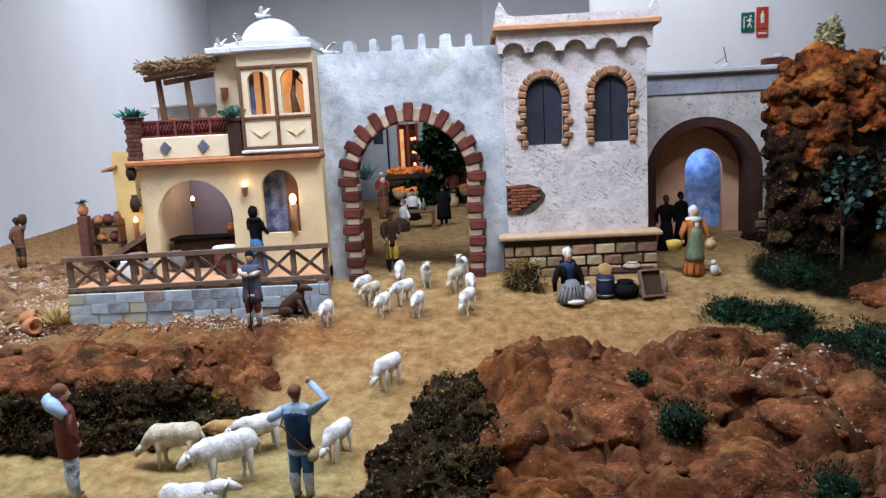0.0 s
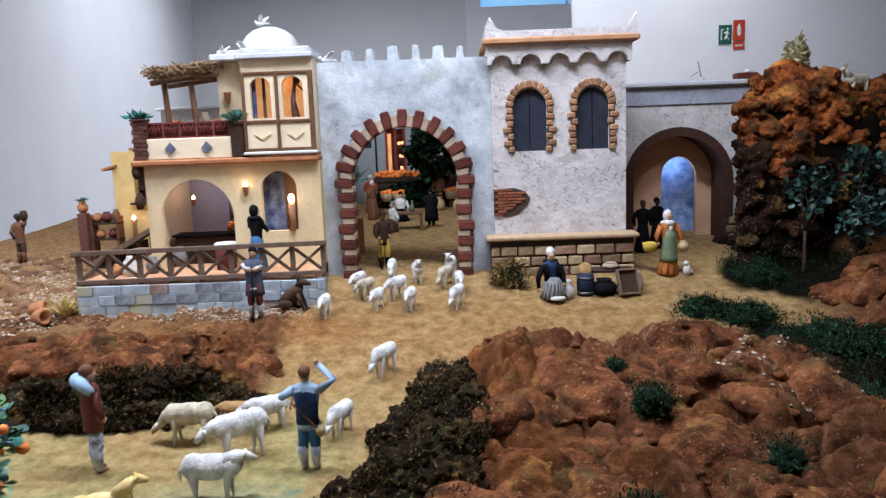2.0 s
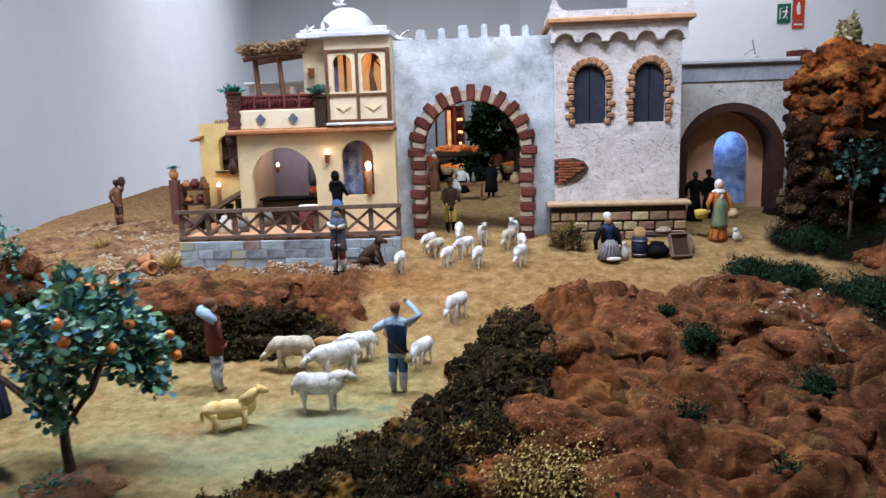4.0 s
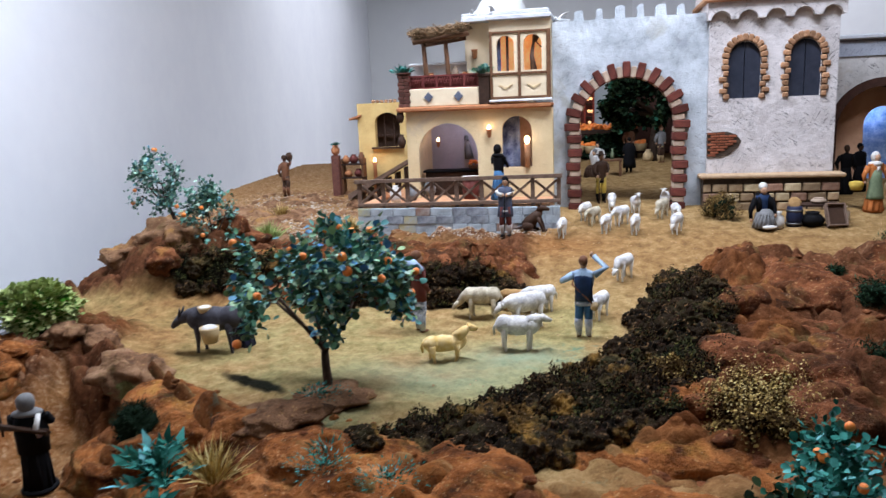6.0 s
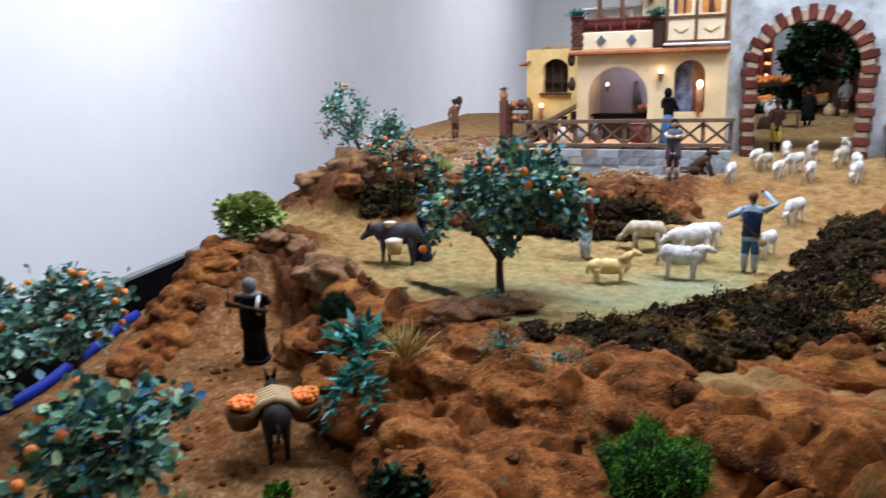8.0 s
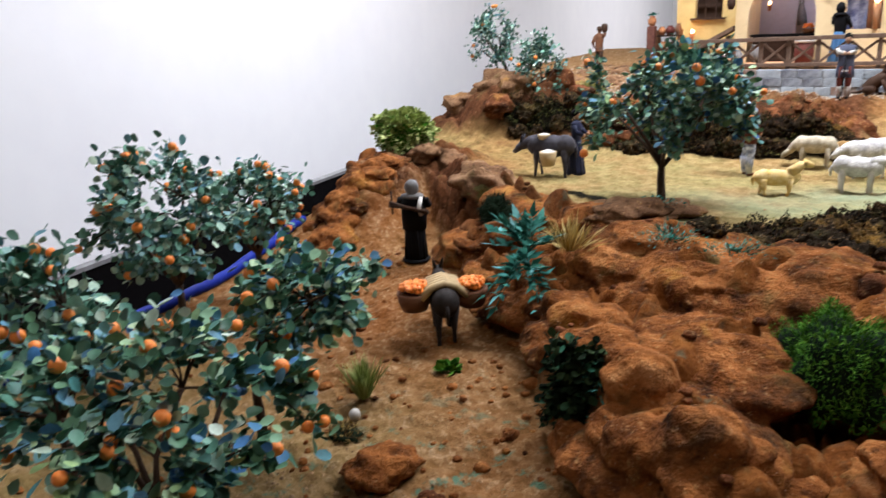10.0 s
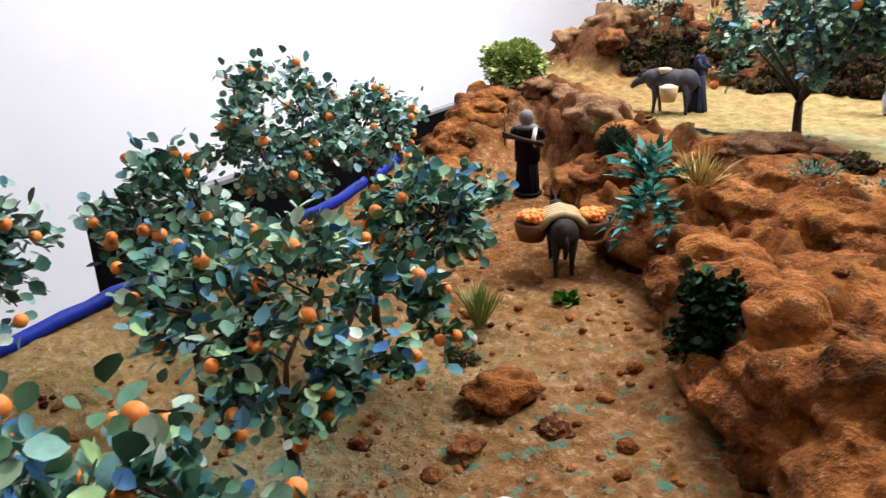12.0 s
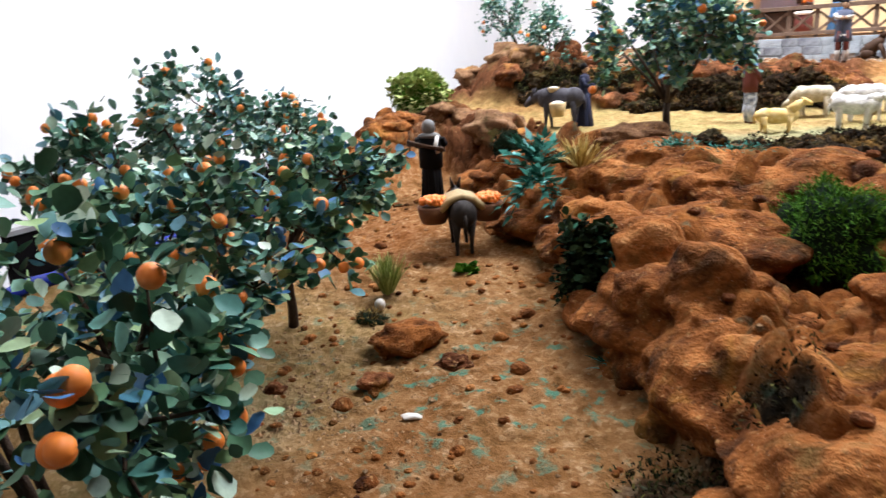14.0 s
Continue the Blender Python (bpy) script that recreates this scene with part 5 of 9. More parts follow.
# ---- the ruined arch beside the tower ----
def ruined_arch():
    t = thing("ruined_arch", "grey-white plaster archway with dark brown reveal and a blue panel", "archway")
    y0 = 3.0
    cx, half, spring = 1.085, 0.232, 0.235
    bm = bmesh.new()
    pierced_wall(bm, 0.74, 1.39, -0.10, 0.56, y0, y0 + 0.05, [(cx - half, cx + half, -0.10, spring, 0.225)])
    part("wall", bm, ARCH_PL, t)
    bm = bmesh.new()
    box(bm, 0.74, 1.395, y0 - 0.008, y0 + 0.25, 0.56, 0.632)
    part("frieze", bm, SLATE, t, "slate grey frieze")
    bm = bmesh.new()
    box(bm, 0.73, 1.425, y0 - 0.03, y0 + 0.29, 0.632, 0.655, 0, 0.006)
    part("roof_slab", bm, ROOF_PL, t, "worn grey roof slab")
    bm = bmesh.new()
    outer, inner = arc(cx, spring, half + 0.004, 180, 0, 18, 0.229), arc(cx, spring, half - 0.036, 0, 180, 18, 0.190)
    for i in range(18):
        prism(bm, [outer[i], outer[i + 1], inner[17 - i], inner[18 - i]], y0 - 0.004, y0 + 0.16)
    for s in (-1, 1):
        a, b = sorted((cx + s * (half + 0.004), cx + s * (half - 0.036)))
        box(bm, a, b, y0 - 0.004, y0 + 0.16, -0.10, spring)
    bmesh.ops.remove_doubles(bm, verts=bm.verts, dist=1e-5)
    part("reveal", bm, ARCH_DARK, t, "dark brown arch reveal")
    bm = bmesh.new()
    pierced_wall(bm, cx - half, cx + half, -0.10, 0.47, y0 + 0.17, y0 + 0.20, [(1.055, 1.215, -0.04, 0.240, 0.09)])
    part("inner_wall", bm, ARCH_TAN, t, "tan inner wall")
    bm = bmesh.new()
    box(bm, cx - half, cx + half, y0 + 0.30, y0 + 0.31, -0.10, 0.47)
    part("panel", bm, DOOR_BLUE, t, "blue panel flecked with white")
    bm = bmesh.new()
    box(bm, 1.278, 1.385, y0 - 0.035, y0 - 0.004, -0.10, 0.062)
    pier = part("stone_pier", bm, MORTAR, t, "low pier of squared tan stones")
    poses = [at(1.305 + 0.052 * i + (0.012 if r % 2 else 0), y0 - 0.036, -0.055 + r * 0.037) for r in range(4) for i in range(2)]
    pieces("stone", block(0.046, 0.014, 0.032, 0.005), ASHLAR, poses, pier)
    bm = bmesh.new()
    box(bm, 0.735, 1.40, y0 + 0.05, y0 + 0.28, -0.10, -0.045)
    part("threshold", bm, ARCH_TAN, t)
    t.location.x = -0.03
    box_ = bmesh.new()
    ball(box_, (1.372, y0 - 0.01, 0.43), (0.022, 0.02, 0.055))
    part("rough_stone", box_, BRICK_RED, t, "rough maroon stone", True)
    return t


ruined_arch()
bulb("panel_light", (1.10, 3.235, 0.30), 0.75, (0.45, 0.65, 1.0), 0.02)
bulb("arch_light", (1.06, 3.03, 0.24), 0.085, (1.0, 0.74, 0.55), 0.05)

# small clutter on the arch's roof
t = thing("roof_antenna", "thin bent metal rods on a plaster foot", "rods", at=(1.16, 3.05, 0.655))
bm = bmesh.new()
lathe(bm, [(0.022, 0), (0.018, 0.012), (0.006, 0.02)], (0, 0, 0), 10)
part("foot", bm, ROOF_PL, t)
bm = bmesh.new()
tube(bm, [(0.004, 0, 0.01), (-0.012, 0, 0.085)], 0.0022, 6)
tube(bm, [(-0.006, 0, 0.045), (-0.045, 0, 0.02)], 0.0012, 6)
part("rod", bm, P_STEEL, t)
t = thing("roof_rods", "two thin upright rods on the roof slab", "rods", at=(0.795, 3.05, 0.655))
for x, hgt in ((-0.012, 0.07), (0.006, 0.11)):
    bm = bmesh.new()
    tube(bm, [(x, 0, 0), (x, 0, hgt)], 0.0022, 6)
    part("rod", bm, P_STEEL, t)
t = thing("wooden_chest", "small dark wooden chest with a white cloth on top", "chest", at=(1.345, 3.03, 0.655))
bm = bmesh.new()
box(bm, -0.045, 0.045, -0.03, 0.03, 0, 0.028, 0, 0.003)
part("body", bm, P_MAROON, t)
bm = bmesh.new()
ball(bm, (0.015, 0, 0.034), (0.02, 0.016, 0.010))
part("cloth", bm, P_WHITE, t, "white cloth", True)



# ---- trees, bushes, moss and stones ----
LEAF_V = np.array(((0, 0, 0), (0.30, 0.28, 0.05), (0.42, 0.62, 0.06), (0.22, 0.92, 0.0), (0, 1.0, -0.04), (-0.22, 0.92, 0.0), (-0.42, 0.62, 0.06), (-0.30, 0.28, 0.05), (0, 0.5, -0.05)))
LEAF_F = np.array(((0, 1, 8), (1, 2, 8), (2, 3, 8), (3, 4, 8), (4, 5, 8), (5, 6, 8), (6, 7, 8), (7, 0, 8)))
BLADE_V = np.array(((-0.06, 0, 0), (0.06, 0, 0), (0.05, 0.5, 0.05), (-0.05, 0.5, 0.05), (0, 1.0, -0.06)))
BLADE_F = np.array(((0, 1, 2), (0, 2, 3), (3, 2, 4)))
LANCE_V = np.array(((0, 0, 0), (0.11, 0.35, 0.03), (0, 0.5, -0.02), (-0.11, 0.35, 0.03), (0, 1.0, -0.12)))
LANCE_F = np.array(((0, 1, 2), (0, 2, 3), (1, 4, 2), (2, 4, 3)))


def leaf_mesh(name, roots, ways, sizes, material, parent=None, shape=(LEAF_V, LEAF_F), seed=1, widths=None):
    """One mesh of many small leaves: each starts at a root and points along its way."""
    rng = np.random.default_rng(seed)
    roots, ways, sizes = np.asarray(roots, float), np.asarray(ways, float), np.asarray(sizes, float)
    ways = ways / np.linalg.norm(ways, axis=1, keepdims=True)
    up = rng.normal(size=ways.shape) * 0.5 + np.array((0, 0, 1.0))
    side = np.cross(ways, up)
    side /= np.linalg.norm(side, axis=1, keepdims=True) + 1e-9
    nrm = np.cross(side, ways)
    V, F = shape
    w = sizes if widths is None else widths
    co = roots[:, None] + V[None, :, 0, None] * side[:, None] * w[:, None, None] + V[None, :, 1, None] * ways[:, None] * sizes[:, None, None] + V[None, :, 2, None] * nrm[:, None] * sizes[:, None, None]
    faces = (F[None] + np.arange(len(roots))[:, None, None] * len(V)).reshape(-1, 3)
    me = bpy.data.meshes.new(name)
    co = co.reshape(-1, 3)
    me.vertices.add(len(co))
    me.vertices.foreach_set("co", co.astype(np.float32).ravel())
    me.loops.add(faces.size)
    me.loops.foreach_set("vertex_index", faces.astype(np.int32).ravel())
    me.polygons.add(len(faces))
    me.polygons.foreach_set("loop_start", (np.arange(len(faces)) * 3).astype(np.int32))
    me.polygons.foreach_set("use_smooth", np.ones(len(faces), bool))
    me.update()
    me.materials.append(material)
    ob = new(name, me)
    if parent:
        ob.parent = parent
    return ob


bm = bmesh.new()
bmesh.ops.create_icosphere(bm, subdivisions=3, radius=1)
for v in bm.verts:
    v.co *= 1 - 0.10 * math.exp(-((1 - v.co.z) / 0.03)) + 0.012 * noise.noise(v.co * 3)
FRUIT = bpy.data.meshes.new("orange")
for f in bm.faces:
    f.smooth = True
bm.to_mesh(FRUIT)
bm.free()
FRUIT.materials.append(ORANGE)


def fruit_tree(at_, height, fork, crown, centre, seed, leaves=900, fruits=16, leaf=0.026, fruit=0.0095, trunk=0.011, material=None, lean=(0, 0), label="", name="orange_tree", twigs=26, hollow=0.35, category="tree", group="orange trees"):
    """A small tree: tapered trunk, forking limbs and rosettes of leaves round the twigs' ends. centre and crown: the crown's middle above the foot and its radii."""
    rnd = random.Random(seed)
    t = thing(name, label or "small model orange tree with glossy leaves and oranges", category, group, at=at_)
    k = Vector((lean[0], lean[1], fork))
    bm = bmesh.new()
    tube(bm, [(0, 0, -0.03), (0.002, 0.001, fork * 0.3), (lean[0] * 0.6, lean[1] * 0.6, fork * 0.65), k], [trunk * 1.35, trunk * 1.05, trunk * 0.95, trunk * 0.85], 10)
    tips = []
    c = Vector(centre)
    mains = []
    nm = 6
    for i in range(nm):
        a = 2 * math.pi * (i + rnd.uniform(-0.25, 0.25)) / nm
        e = c + Vector((crown[0] * 0.55 * math.cos(a), crown[1] * 0.55 * math.sin(a), crown[2] * rnd.uniform(-0.45, 0.35)))
        mid = k.lerp(e, 0.5) + Vector((rnd.uniform(-1, 1), rnd.uniform(-1, 1), rnd.uniform(-1, 0.3))) * 0.02
        tube(bm, [k, mid, e], [trunk * 0.62, trunk * 0.45, trunk * 0.30], 7)
        mains.append((k, mid, e))
    roots, ways, sizes, spots = [], [], [], []
    for i in range(twigs):
        a, h = rnd.uniform(0, 2 * math.pi), rnd.uniform(-0.85, 1.0)
        rad = math.sqrt(max(0.05, 1 - h * h)) * rnd.uniform(0.5, 1.16)
        h *= rnd.uniform(0.75, 1.12)
        e = c + Vector((crown[0] * rad * math.cos(a), crown[1] * rad * math.sin(a), crown[2] * h))
        b = min((m[j] for m in mains for j in (1, 2)), key=lambda p: (p - e).length)
        mid = b.lerp(e, 0.55) + Vector((rnd.uniform(-1, 1), rnd.uniform(-1, 1), rnd.uniform(-1, 1))) * 0.012
        tube(bm, [b, mid, e], [trunk * 0.26, trunk * 0.18, trunk * 0.10], 5)
        per = leaves // twigs
        for j in range(per):
            s = rnd.uniform(hollow, 1.04)
            p = b.lerp(mid, s / 0.55) if s < 0.55 else mid.lerp(e, (s - 0.55) / 0.45)
            p = p + Vector((rnd.gauss(0, 1), rnd.gauss(0, 1), rnd.gauss(0, 1))) * 0.014
            d = (p - c).normalized() * 0.7 + Vector((rnd.gauss(0, 1), rnd.gauss(0, 1), rnd.gauss(0, 1) - 0.1)) * 0.7
            roots.append(p), ways.append(d), sizes.append(leaf * rnd.uniform(0.55, 1.15))
        spots.append(e)
    part("trunk", bm, BARK, t, "dark forked trunk and limbs")
    tagged(leaf_mesh("crown", roots, ways, sizes, material or LEAVES, t, seed=seed), kind="stuff")
    spots.sort(key=lambda p: -sum(((p - c)[q] / crown[q]) ** 2 for q in range(3)))
    for i in range(fruits):
        e = spots[i % max(1, int(len(spots) * 0.8))]
        p = c + (e - c) * rnd.uniform(1.0, 1.12) + Vector((rnd.uniform(-1, 1), rnd.uniform(-1, 1), rnd.uniform(-1.2, 0.6))) * 0.012
        ob = new("orange", FRUIT)
        s = fruit * rnd.uniform(0.85, 1.15)
        ob.parent, ob.matrix_basis = t, Matrix.LocRotScale(p, Euler((rnd.uniform(0, 6), rnd.uniform(0, 6), 0)), (s, s, s))
    return t


# one in the meadow, two by the boulders, the orchard beside the lane
fruit_tree((-0.845, 0.785, -0.25), 0.40, 0.105, (0.220, 0.21, 0.138), (0.012, -0.01, 0.268), 1, 4200, 30, 0.0205, 0.0098, 0.0105, twigs=46, hollow=0.35)
fruit_tree((-1.80, 1.80, -0.06), 0.32, 0.13, (0.125, 0.11, 0.11), (-0.085, 0.0, 0.225), 2, 1100, 6, 0.017, 0.008, 0.0085, LEAVES_DULL, (-0.05, 0.0), "slender model orange tree among the boulders", twigs=26)
fruit_tree((-1.63, 1.72, -0.10), 0.22, 0.04, (0.115, 0.10, 0.115), (0.0, 0.0, 0.15), 3, 1300, 3, 0.017, 0.008, 0.006, LEAVES_DULL, (0, 0), "bushy model tree with dull green leaves", twigs=30)
for x, y, crown, centre, seed, n, fruits, leaf, m in (
        (-1.11, -0.58, (0.205, 0.19, 0.125), (0.03, 0.0, 0.292), 4, 2000, 40, 0.0235, None),
        (-1.375, -0.55, (0.112, 0.10, 0.095), (0.01, 0.0, 0.335), 5, 850, 20, 0.0235, LEAVES_DULL),
        (-1.62, -0.12, (0.165, 0.14, 0.135), (0.05, -0.04, 0.305), 6, 1900, 32, 0.0215, LEAVES_DULL),
        (-1.68, 0.17, (0.115, 0.11, 0.085), (0.04, -0.03, 0.262), 7, 1200, 24, 0.0210, LEAVES_DULL),
        (-1.53, -0.86, (0.110, 0.11, 0.100), (0.07, 0.03, 0.285), 8, 900, 14, 0.0235, LEAVES_DULL),
        (-1.24, -0.27, (0.120, 0.11, 0.070), (0.115, 0.04, 0.300), 10, 1300, 14, 0.0225, None)):
    fruit_tree((x, y, soil(x, y) - 0.004), 0.38, 0.45 * centre[2], crown, centre, seed, n, fruits, leaf, 0.0092, 0.0088, m, twigs=46, hollow=0.62)
fruit_tree((-0.755, -0.985, soil(-0.755, -0.985) - 0.004), 0.44, 0.17, (0.170, 0.12, 0.120), (0.0, 0.0, 0.365), 9, 1700, 40, 0.0225, 0.0088, 0.0095, twigs=46, hollow=0.5)


def leafy_ball(name, label, at_, radii, material, n, leaf, seed, shape=(LEAF_V, LEAF_F), core=None, category="bush", wild=0.5, group="", rag=0.35):
    """A bush: a lumpy dark core under many small leaves."""
    rng = np.random.default_rng(seed)
    t = thing(name, label, category, group, at=at_)
    bm = bmesh.new()
    out = bmesh.ops.create_icosphere(bm, subdivisions=3, radius=1)
    for v in bm.verts:
        s = (0.82 if rag < 0.4 else 0.62) + rag * noise.noise(v.co * 2.2 + Vector((seed, 0, 0)))
        v.co = Vector((v.co.x * radii[0], v.co.y * radii[1], max(v.co.z, -0.6) * radii[2])) * s + Vector((0, 0, radii[2] * 0.75))
    part("undergrowth", bm, core or MOSS_GREEN, t, smooth=True)
    d = rng.normal(size=(n, 3))
    d /= np.linalg.norm(d, axis=1, keepdims=True)
    d[:, 2] = np.where(d[:, 2] < -0.55, -d[:, 2], d[:, 2])
    lump = np.array([0.86 + rag * noise.noise(Vector(p) * 2.2 + Vector((seed, 0, 0))) for p in d])
    p = d * np.array(radii) * (lump * rng.uniform(0.80, 1.06 + 0.2 * (rag > 0.4), n))[:, None] + np.array((0, 0, radii[2] * 0.75))
    w = d + rng.normal(size=(n, 3)) * wild
    tagged(leaf_mesh("foliage", p, w, leaf * rng.uniform(0.6, 1.2, n), material, t, shape, seed), kind="stuff")
    return t


leafy_ball("round_bush", "clipped round bright green bush on the rocks", (-0.358, 0.11, -0.405), (0.100, 0.097, 0.112), LEAVES_TOPI, 9000, 0.011, 21, (LANCE_V, LANCE_F), wild=0.7)
leafy_ball("succulent_bush", "pale green rounded bush on the boulders", (-1.845, 1.05, -0.215), (0.115, 0.10, 0.095), LEAVES_LIGHT, 2600, 0.017, 22, wild=0.35, core=LEAVES_TOPI)
# dark mossy clump put in for the shade of a hole
leafy_ball("moss_bush", "dark moss clump in place of a shaded hole in the bank", (-1.195, 0.545, soil(-1.195, 0.545) - 0.015), (0.055, 0.05, 0.062), MOSS_GREEN, 1600, 0.014, 23, (BLADE_V, BLADE_F))
leafy_ball("weed_clump", "dark leafy weed clump in the rock face", (-0.712, -0.035, -0.435), (0.055, 0.05, 0.080), LEAVES_WEED, 1700, 0.017, 24, wild=1.0, rag=0.6)
for i, (x, y, r) in enumerate(((0.478, 1.24, 0.052), (0.448, 1.453, 0.024), (0.666, 1.043, 0.055), (0.36, 0.86, 0.045), (0.50, 0.74, 0.05))):
    leafy_ball("hill_bush", "small dark green bush on the brown hill", (x, y, soil(x, y) - 0.012), (r, r, r * 0.75), LEAVES_WEED, 800, 0.013, 30 + i, (LANCE_V, LANCE_F), wild=1.2, group="hill bushes", rag=0.6)
for i, (x, y, rx, ry, rz) in enumerate(((0.85, 2.05, 0.085, 0.06, 0.032), (0.98, 2.00, 0.10, 0.07, 0.032), (1.06, 1.82, 0.11, 0.14, 0.032), (1.14, 2.34, 0.08, 0.12, 0.04), (1.04, 1.56, 0.10, 0.15, 0.03), (1.03, 1.30, 0.10, 0.15, 0.03), (0.27, 2.325, 0.055, 0.05, 0.065), (0.235, 2.36, 0.035, 0.035, 0.055))):
    leafy_ball("dark_shrub", "dark dry shrub spreading over the ground", (x, y, soil(x, y) - 0.02), (rx, ry, rz), DRY_BROWN if i > 5 else LEAVES_WEED, 2600, 0.015, 40 + i, (BLADE_V, BLADE_F) if i > 5 else (LANCE_V, LANCE_F), wild=1.3, group="dark shrubs", rag=0.8)
for i, (x, y, cz, cx) in enumerate(((1.31, 2.36, 0.29, 0.02), (1.47, 2.32, 0.30, 0.03), (1.41, 2.22, 0.15, 0.02))):
    fruit_tree((x, y, soil(x, y)), 0.4, cz * 0.5, (0.085, 0.07, 0.060), (cx, 0.0, cz), 50 + i, 260, 0, 0.028, 0.01, 0.006, LEAVES_CLIFF, (0, 0), "blue-green round-leaved shrub before the dark cliff", "cliff_shrub", 22, 0.2, "shrub", "cliff shrubs")
leafy_ball("dry_tuft", "pale dry tuft on top of the cliff", (1.455, 2.80, soil(1.455, 2.80) + 0.0), (0.052, 0.05, 0.115), STRAW_PALE, 900, 0.020, 55, core=STRAW_PALE, wild=1.0)


def spiky_plant(name, label, at_, n, length, material, seed, rise=0.5, shape=(LANCE_V, LANCE_F), width=1.0, category="plant", spread=0.02, group="", tall=0.3):
    rng = np.random.default_rng(seed)
    t = thing(name, label, category, group, at=at_)
    a = rng.uniform(0, 2 * np.pi, n)
    e = rng.uniform(rise - 0.45, rise + 0.6, n)
    w = np.stack((np.cos(a) * np.cos(e), np.sin(a) * np.cos(e), np.sin(e)), -1)
    r = w * np.array((1, 1, tall)) * spread * rng.uniform(0, 1, (n, 1))
    s = length * rng.uniform(0.55, 1.1, n)
    tagged(leaf_mesh("leaves", r, w, s, material, t, shape, seed, s * width), kind="stuff")
    return t


def fern_plant(label, at_, n, length, seed, droop, toward):
    """A plastic fern: arching fronds with broad pointed leaflets in pairs."""
    rng = np.random.default_rng(seed)
    t = thing("fern", label, "fern", at=at_)
    roots, ways, sizes = [], [], []
    bm = bmesh.new()
    for i in range(n):
        a, e = rng.uniform(0, 2 * np.pi), rng.uniform(0.25, 1.25)
        d = np.array((np.cos(a) * np.cos(e), np.sin(a) * np.cos(e), np.sin(e))) + np.array(toward)
        d /= np.linalg.norm(d)
        ln = length * rng.uniform(0.7, 1.15)
        side = np.cross(d, (0, 0, 1.0))
        side /= np.linalg.norm(side) + 1e-6
        line = [d * ln * k / 6 - np.array((0, 0, droop * ln * (k / 6) ** 2)) for k in range(7)]
        tube(bm, line, [0.0022 - 0.0002 * k for k in range(7)], 4)
        for k in range(2, 7):
            for sg in (-1, 1):
                roots.append(line[k]), ways.append(0.75 * d + sg * 0.75 * side + rng.normal(size=3) * 0.15 - np.array((0, 0, 0.25 * droop)))
                sizes.append(length * (0.42 - 0.035 * k) * rng.uniform(0.85, 1.15))
        roots.append(line[6]), ways.append(d - np.array((0, 0, droop))), sizes.append(length * 0.34)
    part("stem", bm, LEAVES_TEAL, t)
    tagged(leaf_mesh("leaves", roots, ways, sizes, LEAVES_TEAL, t, (LANCE_V * np.array((1.9, 1, 1)), LANCE_F), seed), kind="stuff")


fern_plant("blue-green fern with pointed leaves on the rock edge", (-1.000, 0.340, -0.270), 15, 0.118, 61, 0.35, (0.0, -0.2, 0.35))
fern_plant("blue-green fern hanging from the bank", (-0.960, 0.265, -0.280), 12, 0.105, 62, 0.9, (0.05, -0.75, 0.0))
spiky_plant("grass_tuft", "yellow flowering grass beside the fern", (-0.905, 0.345, -0.255), 150, 0.075, DRY, 63, 0.9, (BLADE_V, BLADE_F), 0.45, spread=0.05)
spiky_plant("grass_tuft", "upright fine green grass tuft by the lane", (-1.135, -0.10, soil(-1.135, -0.10)), 260, 0.085, LEAVES_LIGHT, 64, 1.4, (BLADE_V, BLADE_F), 0.35, spread=0.022)
leafy_ball("moss_bush", "dark brown moss at the foot of the grass tuft", (-1.10, -0.20, soil(-1.10, -0.20) - 0.012), (0.040, 0.032, 0.020), DRY_BROWN, 700, 0.011, 25, (BLADE_V, BLADE_F), wild=1.0)
spiky_plant("small_herb", "small bright green herb on the lane", (-1.035, 0.05, soil(-1.035, 0.05)), 34, 0.026, LEAVES_TOPI, 65, 0.5, (LEAF_V, LEAF_F), spread=0.012)
leafy_ball("dry_bush", "brown dry bush with straw-yellow blossom on the hill", (0.075, 0.60, soil(0.075, 0.60) - 0.015), (0.085, 0.08, 0.080), DRY_BROWN, 9000, 0.0065, 66, core=MOSS, wild=1.4, rag=0.6)
leafy_ball("dry_bush", "low brown bush with yellow blossom at the moss edge", (-0.06, 0.80, soil(-0.06, 0.80) - 0.01), (0.055, 0.05, 0.04), DRY_BROWN, 3500, 0.006, 67, core=MOSS, wild=1.4, rag=0.6)
for i, (x, y, z) in enumerate(((-0.68, 0.33, -0.200), (-0.555, 0.30, -0.200), (-0.83, 0.70, -0.222))):
    spiky_plant("green_tuft", "blue-green powder sprinkled on the rock's edge", (x, y, max(z, soil(x, y)) + 0.004), 260, 0.009, LEAVES_TEAL, 190 + i, 0.4, (BLADE_V, BLADE_F), 2.5, spread=0.075, group="powdery tufts", tall=0.10)
leafy_ball("moss_mound", "low olive-green moss mound on the edge of the meadow", (-1.34, 0.735, soil(-1.34, 0.735) - 0.012), (0.062, 0.05, 0.034), OLIVE, 2600, 0.008, 198, (BLADE_V, BLADE_F), core=OLIVE, wild=1.0)
rng_ = np.random.default_rng(180)
pt = rng_.normal(size=(1500, 3)) * np.array((0.050, 0.048, 0.022)) + np.array((0.085, 0.60, soil(0.075, 0.60) + 0.128))
tagged(leaf_mesh("blossom", pt, rng_.normal(size=pt.shape), 0.0042 * rng_.uniform(0.5, 1.2, len(pt)), DRY, None, (LEAF_V, LEAF_F), 180), "pale yellow dry blossom on top of the brown bush", "blossom", "", "stuff")
